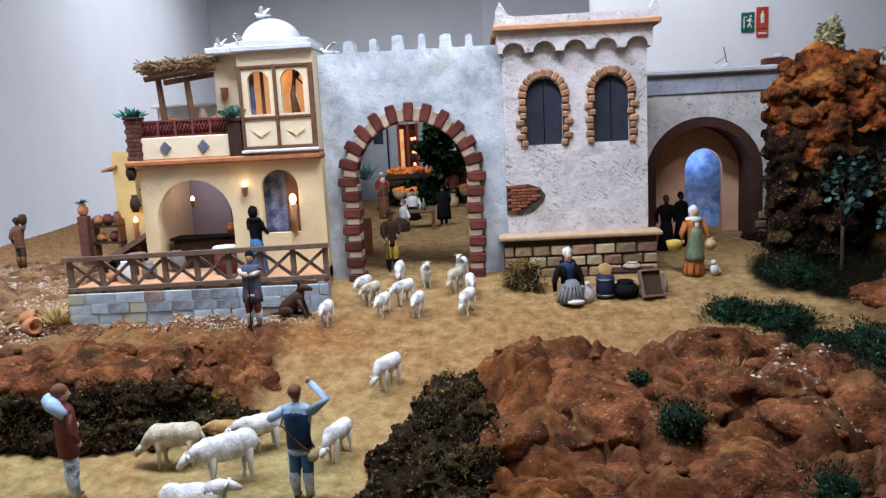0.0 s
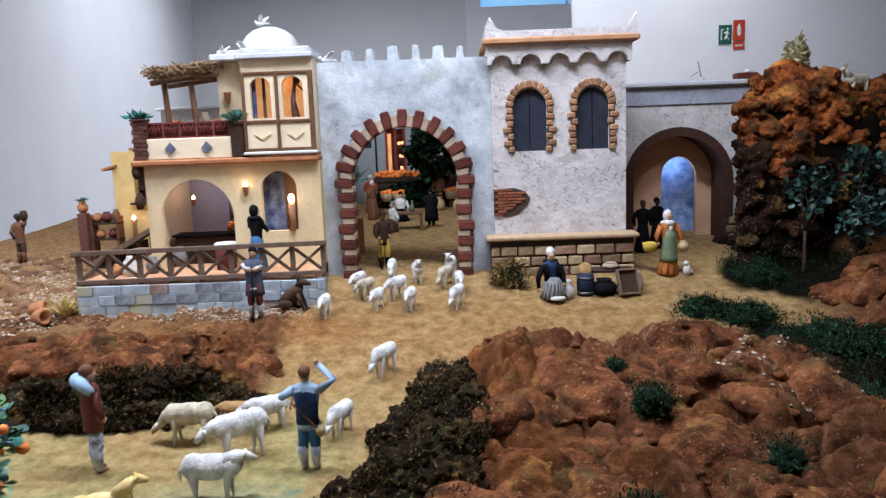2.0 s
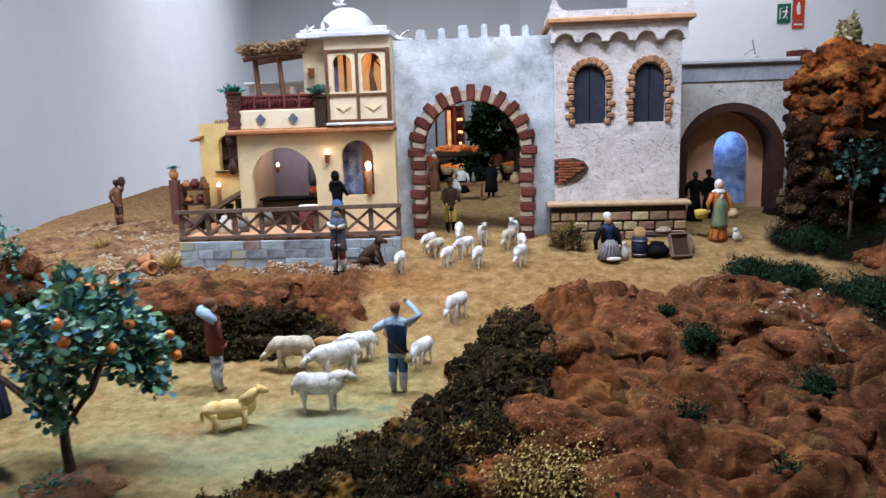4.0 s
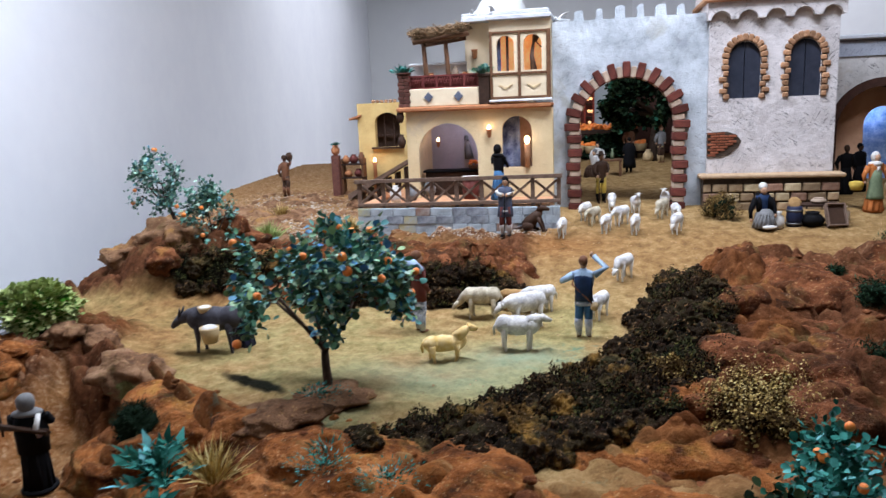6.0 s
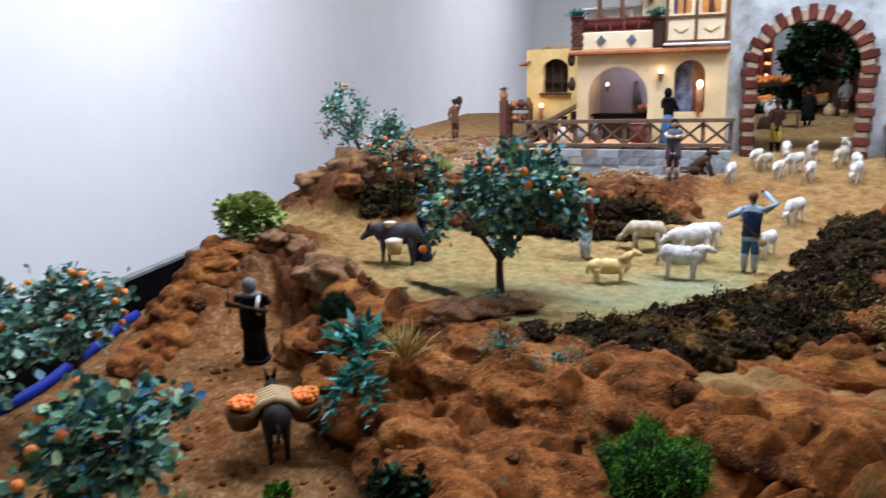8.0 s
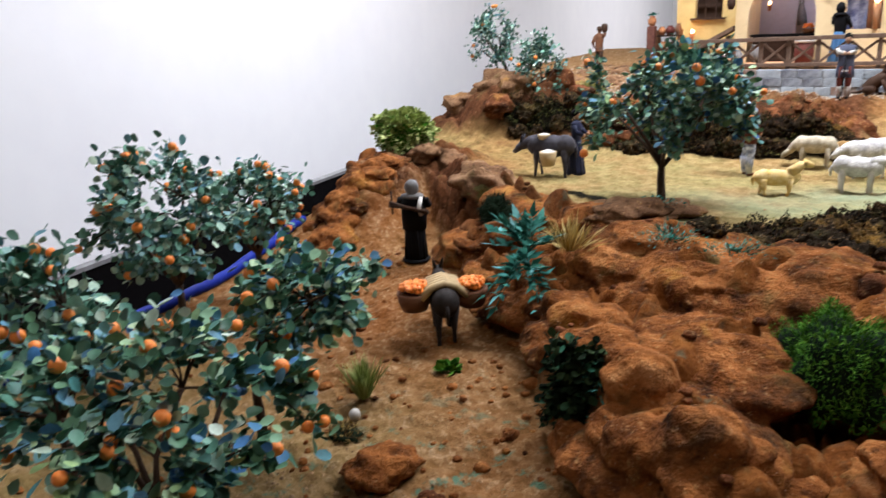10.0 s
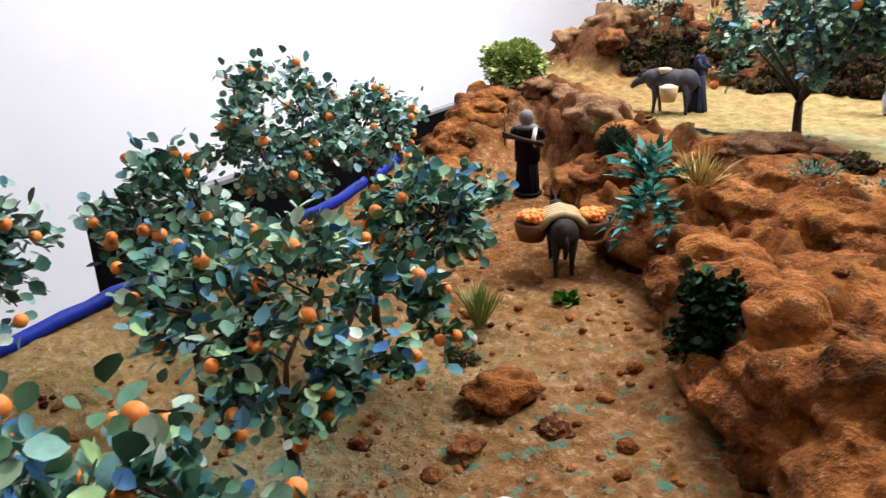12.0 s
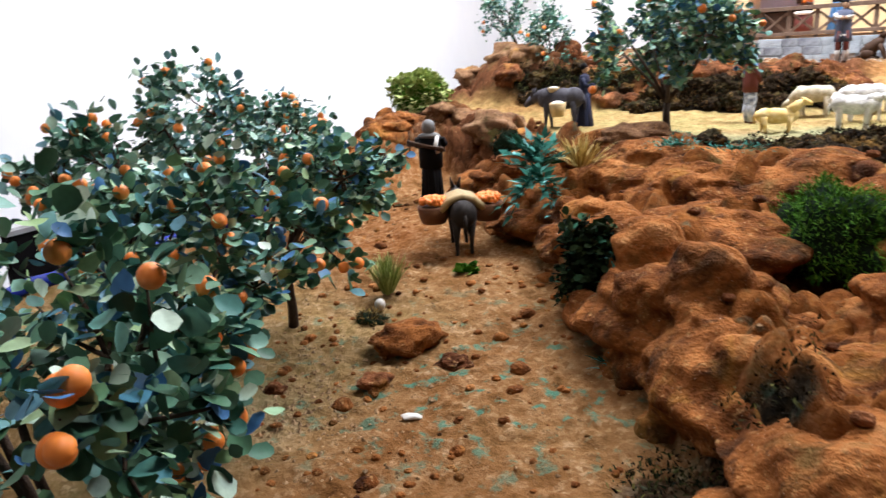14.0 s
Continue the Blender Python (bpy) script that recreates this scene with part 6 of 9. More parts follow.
spiky_plant("dry_grass", "straw-yellow dry bush on the gravel slope", (0.66, 1.50, soil(0.66, 1.50)), 240, 0.04, DRY, 72, 0.8, (BLADE_V, BLADE_F), 0.4, spread=0.07)
spiky_plant("dry_grass", "dry grass tuft at the end of the porch wall", (-1.25, 2.19, soil(-1.25, 2.19)), 180, 0.07, DRY, 68, 0.9, (BLADE_V, BLADE_F), 0.4, spread=0.05)
spiky_plant("dry_grass", "dry greenish bush on the slope by the table edge", (-1.50, 1.92, soil(-1.50, 1.92)), 260, 0.07, LEAVES_LIGHT, 69, 0.9, (BLADE_V, BLADE_F), 0.45, spread=0.06)
spiky_plant("dry_grass", "dry straw-yellow tuft on the slope by the gate post", (-1.72, 2.55, soil(-1.72, 2.55)), 200, 0.06, DRY, 73, 0.9, (BLADE_V, BLADE_F), 0.4, spread=0.05)
for x, y, seed in ((0.115, 0.275, 170), (0.045, 0.20, 171), (0.16, 0.42, 172)):
    fruit_tree((x, y, soil(x, y) - 0.004), 0.12, 0.02, (0.055, 0.052, 0.045), (0.0, 0.0, 0.058), seed, 560, 5, 0.0165, 0.0080, 0.004, LEAVES_TEAL if seed != 171 else LEAVES_WEED, (0, 0), "low teal-leaved shrub with a few oranges", "orange_shrub", 16, 0.2, "shrub", "orange shrubs")
for i, (x, y) in enumerate(((-0.865, 0.755), (-0.78, 0.44), (-0.70, 0.40), (-0.66, -0.05), (-0.60, -0.20), (-0.84, 0.62), (-0.60, 0.52), (-0.50, 0.47), (-0.36, -0.52), (-0.62, -0.12))):
    spiky_plant("green_tuft", "low blue-green powdery tuft on the rocks", (x, y, soil(x, y)), 70, 0.026, LEAVES_TEAL, 75 + i, 0.5, (BLADE_V, BLADE_F), 1.2, spread=0.045, group="powdery tufts")


def scatter(n, box_, keep, seed):
    rng = np.random.default_rng(seed)
    x, y = rng.uniform(box_[0], box_[1], n), rng.uniform(box_[2], box_[3], n)
    z, rock, moss, gravel = ground(x, y)
    ok = keep(x, y, rock, moss, gravel, rng.uniform(0, 1, n))
    return np.stack((x, y, z), -1)[ok], rng


def moss_carpet():
    for seed, box_, n, m, label in ((84, (-0.62, -0.2, -0.6, -0.3), 9000, MOSS, "dark moss at the foot of the bank"), (81, (-0.8, 0.35, 0.35, 1.8), 260000, MOSS, "carpet of dark dry moss on the slope"), (82, (-1.9, -0.4, 1.4, 1.72), 75000, MOSS, "strip of dark moss below the bank"), (83, (0.6, 1.5, 0.9, 2.7), 90000, MOSS_GREEN, "dark green moss by the cliff")):
        p, rng = scatter(n, box_, lambda x, y, rock, moss, gravel, u: u < moss * 0.75, seed)
        w = rng.normal(size=p.shape) * 0.9 + np.array((0, 0, 0.55))
        clump = cells(p[:, 0] * 17 + vnoise(p[:, 0] * 30, p[:, 1] * 30, 3), p[:, 1] * 15 + vnoise(p[:, 0] * 30, p[:, 1] * 30, 6), 19) * vnoise(p[:, 0] * 7, p[:, 1] * 7, 27)
        full = clump > 0.15 * rng.uniform(0.4, 1.5, len(p))
        p, w, clump = p[full], w[full], clump[full]
        lift = (0.070 * clump + 0.012 * fbm(p[:, 0] * 60, p[:, 1] * 60, 101)) * rng.uniform(0, 1, len(p)) ** 0.35
        p[:, 2] += lift - 0.003
        tall = 0.0075 * rng.uniform(0.5, 1.4, len(p))
        olive = (fbm(p[:, 0] * 8, p[:, 1] * 8, 111) + 0.1 * rng.normal(size=len(p)) > 0.50) if m is MOSS else np.zeros(len(p), bool)
        for pick, mm, lab in ((~olive, m, label), (olive, MOSS_OLIVE, "yellowish green moss growing through the dark moss")):
            if pick.any():
                tagged(leaf_mesh("moss", p[pick], w[pick], tall[pick], mm, None, (BLADE_V, BLADE_F), seed, tall[pick] * 3.0), lab, "moss", "", "stuff")


moss_carpet()


def boulder_mesh(seed, sub=4, rough=1.0):
    bm = bmesh.new()
    bmesh.ops.create_icosphere(bm, subdivisions=sub, radius=1)
    off = Vector((seed * 3.7, seed * 1.3, 0))
    for v in bm.verts:
        c = v.co.copy()
        s = 1 + rough * (0.42 * noise.noise(c * 1.2 + off) + 0.26 * noise.noise(c * 2.4 + off) + 0.12 * noise.noise(c * 5 + off) + 0.06 * noise.noise(c * 11 + off))
        v.co = c * s
    me = bpy.data.meshes.new("boulder")
    for f in bm.faces:
        f.smooth = True
    bm.to_mesh(me)
    bm.free()
    return me


BOULDERS = [boulder_mesh(i) for i in range(6)] + [boulder_mesh(i, 3) for i in (11, 12, 13)] + [boulder_mesh(i) for i in (21, 22, 23)] + [boulder_mesh(i, 3) for i in (31, 32, 33, 34, 35, 36)]
for me, m in zip(BOULDERS, (STONE,) * 4 + (STONE_PALE,) * 2 + (STONE_ORANGE_LIT,) * 3 + (STONE_TAN,) * 3 + (STONE,) * 3 + (STONE_TAN,) * 3):
    me.materials.append(m)


def boulder(x, y, r, k, flat=0.75, sink=0.35, turn=0.0, label="rounded red-brown model rock", stretch=1.0):
    ob = new("boulder", BOULDERS[k])
    ob.matrix_world = Matrix.LocRotScale((x, y, soil(x, y) + r * flat * (1 - 2 * sink)), Euler((0, 0, turn)), (r * stretch, r, r * flat))
    return tagged(ob, label, "rock", "boulders")


SMALL_STONES = [boulder_mesh(i, 3, 0.55) for i in (41, 42, 43)]


def rubble(name, label, stones, material):
    """Many small stones too alike to pick apart, as one mesh: (x, y, r, shape, flat, turn, stretch, height) each."""
    shapes = []
    for me in SMALL_STONES:
        co = np.empty(len(me.vertices) * 3)
        me.vertices.foreach_get("co", co)
        shapes.append((co.reshape(-1, 3), np.array([p.vertices[:] for p in me.polygons])))
    vs, fs, base = [], [], 0
    for x, y, r, k, flat, turn, stretch, z in stones:
        co, fa = shapes[k]
        c, sn = math.cos(turn), math.sin(turn)
        a, b = co[:, 0] * r * stretch, co[:, 1] * r
        vs.append(np.stack((x + a * c - b * sn, y + a * sn + b * c, z + co[:, 2] * r * flat), -1))
        fs.append(fa + base)
        base += len(co)
    co, fa = np.concatenate(vs), np.concatenate(fs)
    me = bpy.data.meshes.new(name)
    me.vertices.add(len(co))
    me.vertices.foreach_set("co", co.astype(np.float32).ravel())
    me.loops.add(fa.size)
    me.loops.foreach_set("vertex_index", fa.astype(np.int32).ravel())
    me.polygons.add(len(fa))
    me.polygons.foreach_set("loop_start", (np.arange(len(fa)) * 3).astype(np.int32))
    me.polygons.foreach_set("use_smooth", np.ones(len(fa), bool))
    me.update()
    me.materials.append(material)
    return tagged(new(name, me), label, "rubble", "", "stuff")


def rock_mass(name, label, stones, material, voxel=0.0065, rounds=3, rough=0.010, grain=0.030):
    """Lumps that run into one another, as one moulded mass: (x, y, r, shape, flat, turn, stretch, height) each."""
    ob = rubble(name, label, stones, material)
    m = ob.modifiers.new("merge", "REMESH")
    m.mode, m.voxel_size, m.use_smooth_shade = "VOXEL", voxel, True
    m = ob.modifiers.new("soften", "SMOOTH")
    m.factor, m.iterations = 0.5, rounds
    tex = bpy.data.textures.new(name, "CLOUDS")
    tex.noise_scale, tex.noise_depth = grain, 4
    m = ob.modifiers.new("crumble", "DISPLACE")
    m.texture, m.strength, m.mid_level, m.texture_coords = tex, rough * 2, 0.5, "LOCAL"
    return ob


rnd = random.Random(17)
# single rocks along the table's edge and at the trees
for x, y, r, k, flat in ((-1.80, 1.72, 0.085, 4, 0.9), (-1.70, 1.66, 0.070, 5, 0.8), (-1.92, 1.80, 0.075, 4, 0.8), (-1.60, 1.80, 0.060, 0, 0.9), (-1.98, 1.66, 0.065, 5, 0.7), (-1.74, 1.56, 0.06, 1, 0.8),
                         (-1.84, 0.99, 0.045, 4, 0.7), (-1.72, 1.00, 0.050, 5, 0.7), (-1.64, 1.04, 0.060, 4, 0.9), (-1.78, 0.94, 0.045, 0, 0.6), (-1.92, 1.10, 0.045, 1, 0.6),
                         (-1.74, 0.76, 0.045, 9, 0.6), (-1.72, 0.60, 0.040, 10, 0.6), (-1.80, 0.86, 0.040, 11, 0.6),
                         (-0.82, 0.74, 0.080, 5, 0.30), (-0.845, 0.525, 0.070, 4, 0.55), (-1.36, 0.78, 0.075, 4, 0.8), (-0.975, -0.26, 0.046, 9, 0.8), (-0.95, -0.38, 0.024, 2, 0.7), (-1.10, -0.46, 0.016, 1, 0.8), (-0.86, -0.28, 0.022, 3, 0.6)):
    boulder(x, y, r, k, flat, 0.48, rnd.uniform(0, 6.28), "rounded orange-tan model rock" if k > 8 else "rounded pale brown model rock" if k > 3 else "rounded red-brown model rock", rnd.uniform(1.0, 1.4))


def rocky(n, box_, keep, sizes):
    out = []
    while len(out) < n:
        x, y = rnd.uniform(box_[0], box_[1]), rnd.uniform(box_[2], box_[3])
        z, rock, moss, gravel = (float(a[0]) for a in ground(np.array([x]), np.array([y])))
        if rock > 0.55 and moss < 0.45 and keep(x, y, z):
            r = rnd.uniform(*sizes) * (1.0 if rnd.random() < 0.6 else 0.5)
            out.append((x, y, r, rnd.randrange(3), rnd.uniform(0.55, 0.85), rnd.uniform(0, 6.28), rnd.uniform(1.0, 1.6), z - 0.25 * r))
    return out


off_bush = lambda x, y, z: math.hypot(x + 0.36, y - 0.06) > 0.15 and y < 0.72 and math.hypot((x + 0.40) / 1.6, y + 0.46) > 0.075
lumps = [(x, y, r, k, f * 0.62, -0.35 + 0.2 * (t_ - 3.14), w * 1.35, z - 0.30 * r) for x, y, r, k, f, t_, w, z in rocky(190, (-1.35, 0.15, -0.6, 0.72), off_bush, (0.060, 0.115))]
for i in range(60):
    s = rnd.uniform(0, 1)
    x, y = np.interp(s, (0, 0.3, 0.55, 0.8, 1), (-0.97, -0.81, -0.67, -0.54, -0.36)), np.interp(s, (0, 0.3, 0.55, 0.8, 1), (0.18, 0.01, -0.19, -0.33, -0.62))
    d = rnd.uniform(0.0, 0.14)
    x, y, r = x + 0.85 * d + 0.02, y + 0.5 * d + 0.012, rnd.uniform(0.018, 0.042) + 0.16 * d
    if off_bush(x, y, 0):
        lumps.append((x, y, r, i % 3, rnd.uniform(0.7, 1.1), rnd.uniform(0, 6.28), rnd.uniform(1.0, 1.3), soil(x, y) + rnd.uniform(-0.7, 0.1) * r))
lumps += [(-0.90, 0.53, 0.10, 0, 0.55, 0.3, 1.3, -0.245), (-0.62, 0.42, 0.10, 1, 0.5, 1.0, 1.3, -0.26), (-0.42, 0.38, 0.11, 2, 0.45, 2.0, 1.3, -0.25), (-1.14, 0.50, 0.07, 0, 0.8, 0.5, 1.2, -0.30)]
rock_mass("rock_bank", "moulded bank of rounded orange-tan rock along the lane", lumps, STONE_TAN, 0.0052, 6, 0.0095, 0.045)
rock_mass("rock_hill", "moulded hill of rounded red-brown rock before the tower", [(x, y, r, k, f * 0.9, t_, w * 1.2, z - 0.32 * r) for x, y, r, k, f, t_, w, z in rocky(190, (-0.35, 1.2, 0.30, 1.66), lambda x, y, z: x + 0.25 * (1.15 - y) > -0.1 or y < 0.5, (0.035, 0.095))], STONE, 0.0065, 4, 0.010, 0.035)
rock_mass("rock_ledge", "moulded red-brown rock ledge below the porch", rocky(110, (-1.7, -0.45, 1.45, 1.88), lambda x, y, z: True, (0.018, 0.050)), STONE)
lumps = []
while len(lumps) < 95:
    x, y = rnd.uniform(-2.05, -1.28), rnd.uniform(2.02, 3.15)
    if rnd.random() < 0.35 + 0.65 * (x < -1.6):
        r = rnd.uniform(0.014, 0.058)
        lumps.append((x, y, r, rnd.randrange(3), rnd.uniform(0.5, 0.8), rnd.uniform(0, 6.28), rnd.uniform(1.0, 1.6), soil(x, y) - 0.2 * r))
rock_mass("slope_rocks", "moulded brown rocks on the slope beside the porch", lumps, STONE_PALE)
lumps = []
for i in range(70):
    y = rnd.uniform(0.32, 0.98)
    x = -1.60 - 0.24 * y + rnd.uniform(-0.10, 0.05)
    r = rnd.uniform(0.016, 0.048)
    lumps.append((x, y, r, i % 3, rnd.uniform(0.6, 0.9), rnd.uniform(0, 6.28), rnd.uniform(1.0, 1.5), soil(x, y) - 0.1 * r))
rock_mass("edge_rocks", "moulded orange-brown rocks along the table's edge", lumps, STONE_TAN)
lumps = []
while len(lumps) < 60:
    a, d = rnd.uniform(0, 6.28), math.sqrt(rnd.random())
    x, y = 1.44 + 0.20 * d * math.cos(a), 2.06 + 0.13 * d * math.sin(a)
    r = rnd.uniform(0.014, 0.045)
    lumps.append((x, y, r, rnd.randrange(3), rnd.uniform(0.6, 0.9), a, rnd.uniform(1.0, 1.5), soil(x, y)))
rock_mass("rock_outcrop", "moulded red-brown rock outcrop before the cliff", lumps, STONE)
stones = []
while len(stones) < 420:
    x, y = rnd.uniform(-1.55, -0.45), rnd.uniform(-0.75, 0.65)
    z, rock, moss, gravel = (float(a[0]) for a in ground(np.array([x]), np.array([y])))
    if rock < 0.4:
        stones.append((x, y, rnd.uniform(0.0025, 0.008) if rnd.random() < 0.93 else rnd.uniform(0.009, 0.016), rnd.randrange(3), rnd.uniform(0.5, 0.9), rnd.uniform(0, 6.28), rnd.uniform(1.0, 1.4), z))
rubble("clods", "small orange-brown clods strewn on the lane", stones, STONE_TAN)
stones = [(x, y, rnd.uniform(0.005, 0.012), k, 0.7, 0.0, 1.2, soil(x, y) + 0.01) for x, y, r, k, *rest in rocky(220, (-1.4, 1.2, -0.6, 1.95), lambda x, y, z: True, (0.01, 0.02))]
rubble("rubble", "small red-brown stones strewn over the rocks", stones, STONE)
# cushions of dark moss that make the carpet lumpy
def moss_cushions(n, box_, seed):
    r_ = random.Random(seed)
    out = []
    while len(out) < n:
        x, y = r_.uniform(box_[0], box_[1]), r_.uniform(box_[2], box_[3])
        z, rock, moss, gravel = (float(a[0]) for a in ground(np.array([x]), np.array([y])))
        if moss > 0.45:
            r = r_.uniform(0.010, 0.032)
            out.append((x, y, r, r_.randrange(3), r_.uniform(0.7, 1.2), r_.uniform(0, 6.28), r_.uniform(1.0, 1.6), z + 0.25 * r))
    return out


rock_mass("moss", "lumpy cushions of dark brown moss on the slope", moss_cushions(330, (-0.75, 0.35, 0.38, 1.78), 301), MOSS_BED, 0.0045, 0, 0.020, 0.012)
rock_mass("moss", "lumpy cushions of dark moss below the bank", moss_cushions(70, (-1.9, -0.4, 1.42, 1.70), 302), MOSS_BED, 0.0050, 0, 0.020, 0.012)
# crumbly lumps all over the cliff: rust-orange above with fingers reaching down, dark brown with the shade put into it
# below and beside the arch
rust, dark_low = [], []
while len(rust) + len(dark_low) < 1500:
    u = rnd.random()
    if u < 0.34:
        y = rnd.uniform(2.44, 3.0)
        x = 1.20 + 0.4 * (y - 2.6) + rnd.uniform(0, 0.05)
        z = rnd.uniform(-0.06, soil(x + 0.06, y))
    elif u < 0.68:
        x = rnd.uniform(1.20, 2.1)
        z = rnd.uniform(-0.02, soil(x, 2.62))
        y = 2.43 + 0.20 * max(z, 0.0) + rnd.uniform(-0.01, 0.05)
    else:
        x, y = rnd.uniform(1.22, 2.1), rnd.uniform(2.5, 3.0)
        z = soil(x, y)
    r = rnd.uniform(0.010, 0.024) if rnd.random() < 0.65 else rnd.uniform(0.026, 0.050)
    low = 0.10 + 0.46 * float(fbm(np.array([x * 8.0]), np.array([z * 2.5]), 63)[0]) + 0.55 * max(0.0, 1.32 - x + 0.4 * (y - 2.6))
    (rust if z > low and (u >= 0.34 or z > 0.40) else dark_low).append((x, y, r, rnd.randrange(3), rnd.uniform(0.6, 1.1), rnd.uniform(0, 6.28), rnd.uniform(1.0, 1.7), z - 0.2 * r))
rock_mass("cliff_rocks", "crumbly rust-orange rock covering the cliff", rust, STONE_OCHRE, 0.0055, 1, 0.017, 0.022)
rock_mass("cliff_earth", "dark red-brown rock at the cliff's foot, shade put into its colour", dark_low, STONE_SHADED, 0.0065, 1, 0.016, 0.024)
stones = []
while len(stones) < 130:
    x, y = rnd.uniform(-2.1, -1.22), rnd.uniform(2.0, 3.3)
    stones.append((x, y, rnd.uniform(0.006, 0.024), rnd.randrange(3), rnd.uniform(0.5, 0.9), rnd.uniform(0, 6.28), rnd.uniform(1.0, 1.5), soil(x, y)))
rubble("rubble", "brown stones strewn over the slope beside the porch", stones, STONE_PALE)
boulder(1.385, 2.72, 0.060, 6, 0.9, 0.15, 1.0, "orange rock on top of the cliff, warm light in its colour")


def pebble_field(n, box_, keep, seed, size, label, material=None):
    p, rng = scatter(n, box_, keep, seed)
    base = np.array(((1, 0, 0), (-1, 0, 0), (0, 1, 0), (0, -1, 0), (0, 0, 0.8), (0, 0, -0.8)), float)
    F = np.array(((0, 2, 4), (2, 1, 4), (1, 3, 4), (3, 0, 4), (2, 0, 5), (1, 2, 5), (3, 1, 5), (0, 3, 5)))
    s = size * rng.uniform(0.4, 1.3, (len(p), 1, 1)) * rng.uniform(0.6, 1.3, (len(p), 1, 3))
    a = rng.uniform(0, 6.28, len(p))
    c, sn = np.cos(a)[:, None], np.sin(a)[:, None]
    v = base[None] * s * rng.uniform(0.8, 1.2, (len(p), 6, 1))
    v = np.stack((v[..., 0] * c - v[..., 1] * sn, v[..., 0] * sn + v[..., 1] * c, v[..., 2]), -1) + p[:, None]
    f = (F[None] + np.arange(len(p))[:, None, None] * 6).reshape(-1, 3)
    me = bpy.data.meshes.new("gravel")
    me.from_pydata(v.reshape(-1, 3).tolist(), [], f.tolist())
    me.materials.append(material or PEBBLE)
    tagged(new("gravel", me), label, "gravel", "", "stuff")


pebble_field(5200, (-1.6, -0.35, -0.7, 0.9), lambda x, y, rock, moss, gravel, u: ((u < 0.45 * gravel) | (u < 0.06)) & (moss < 0.2), 91, 0.0032, "loose gravel on the sunken lane")
pebble_field(9000, (-2.2, -0.4, 2.0, 3.3), lambda x, y, rock, moss, gravel, u: (u < gravel * 0.8), 92, 0.0058, "grey gravel on the slope beside the porch wall")
pebble_field(16000, (-0.6, 1.2, 1.2, 2.5), lambda x, y, rock, moss, gravel, u: ((u < gravel * 0.4) | (u < 0.12)) & (moss < 0.2) & (rock < 0.6), 93, 0.0027, "scattered gravel on the square")

pebble_field(5200, (-2.1, -1.25, 1.95, 3.2), lambda x, y, rock, moss, gravel, u: u < 1.5 * blob(x, y, -1.55, 2.50, 0.16, 0.75, 0.55), 97, 0.0062, "pale gravel strewn down the slope beside the porch", PEBBLE_WHITE)
pebble_field(900, (-1.0, -0.42, 2.08, 2.20), lambda x, y, rock, moss, gravel, u: u < 1.2 * blob(x, y, -0.68, 2.15, 0.26, 0.06), 94, 0.0045, "whitish gravel at the foot of the porch wall", PEBBLE_WHITE)
pebble_field(700, (0.6, 1.0, 1.2, 1.75), lambda x, y, rock, moss, gravel, u: u < 1.1 * blob(x, y, 0.79, 1.46, 0.08, 0.26, 0.15), 95, 0.0055, "pale gravel strip beside the dark shrubs", PEBBLE_WHITE)
pebble_field(2200, (-1.3, -0.75, -0.75, -0.25), lambda x, y, rock, moss, gravel, u: u < 1.0 * blob(x, y, -1.02, -0.50, 0.16, 0.14), 96, 0.0042, "loose brown gravel beside the trees")



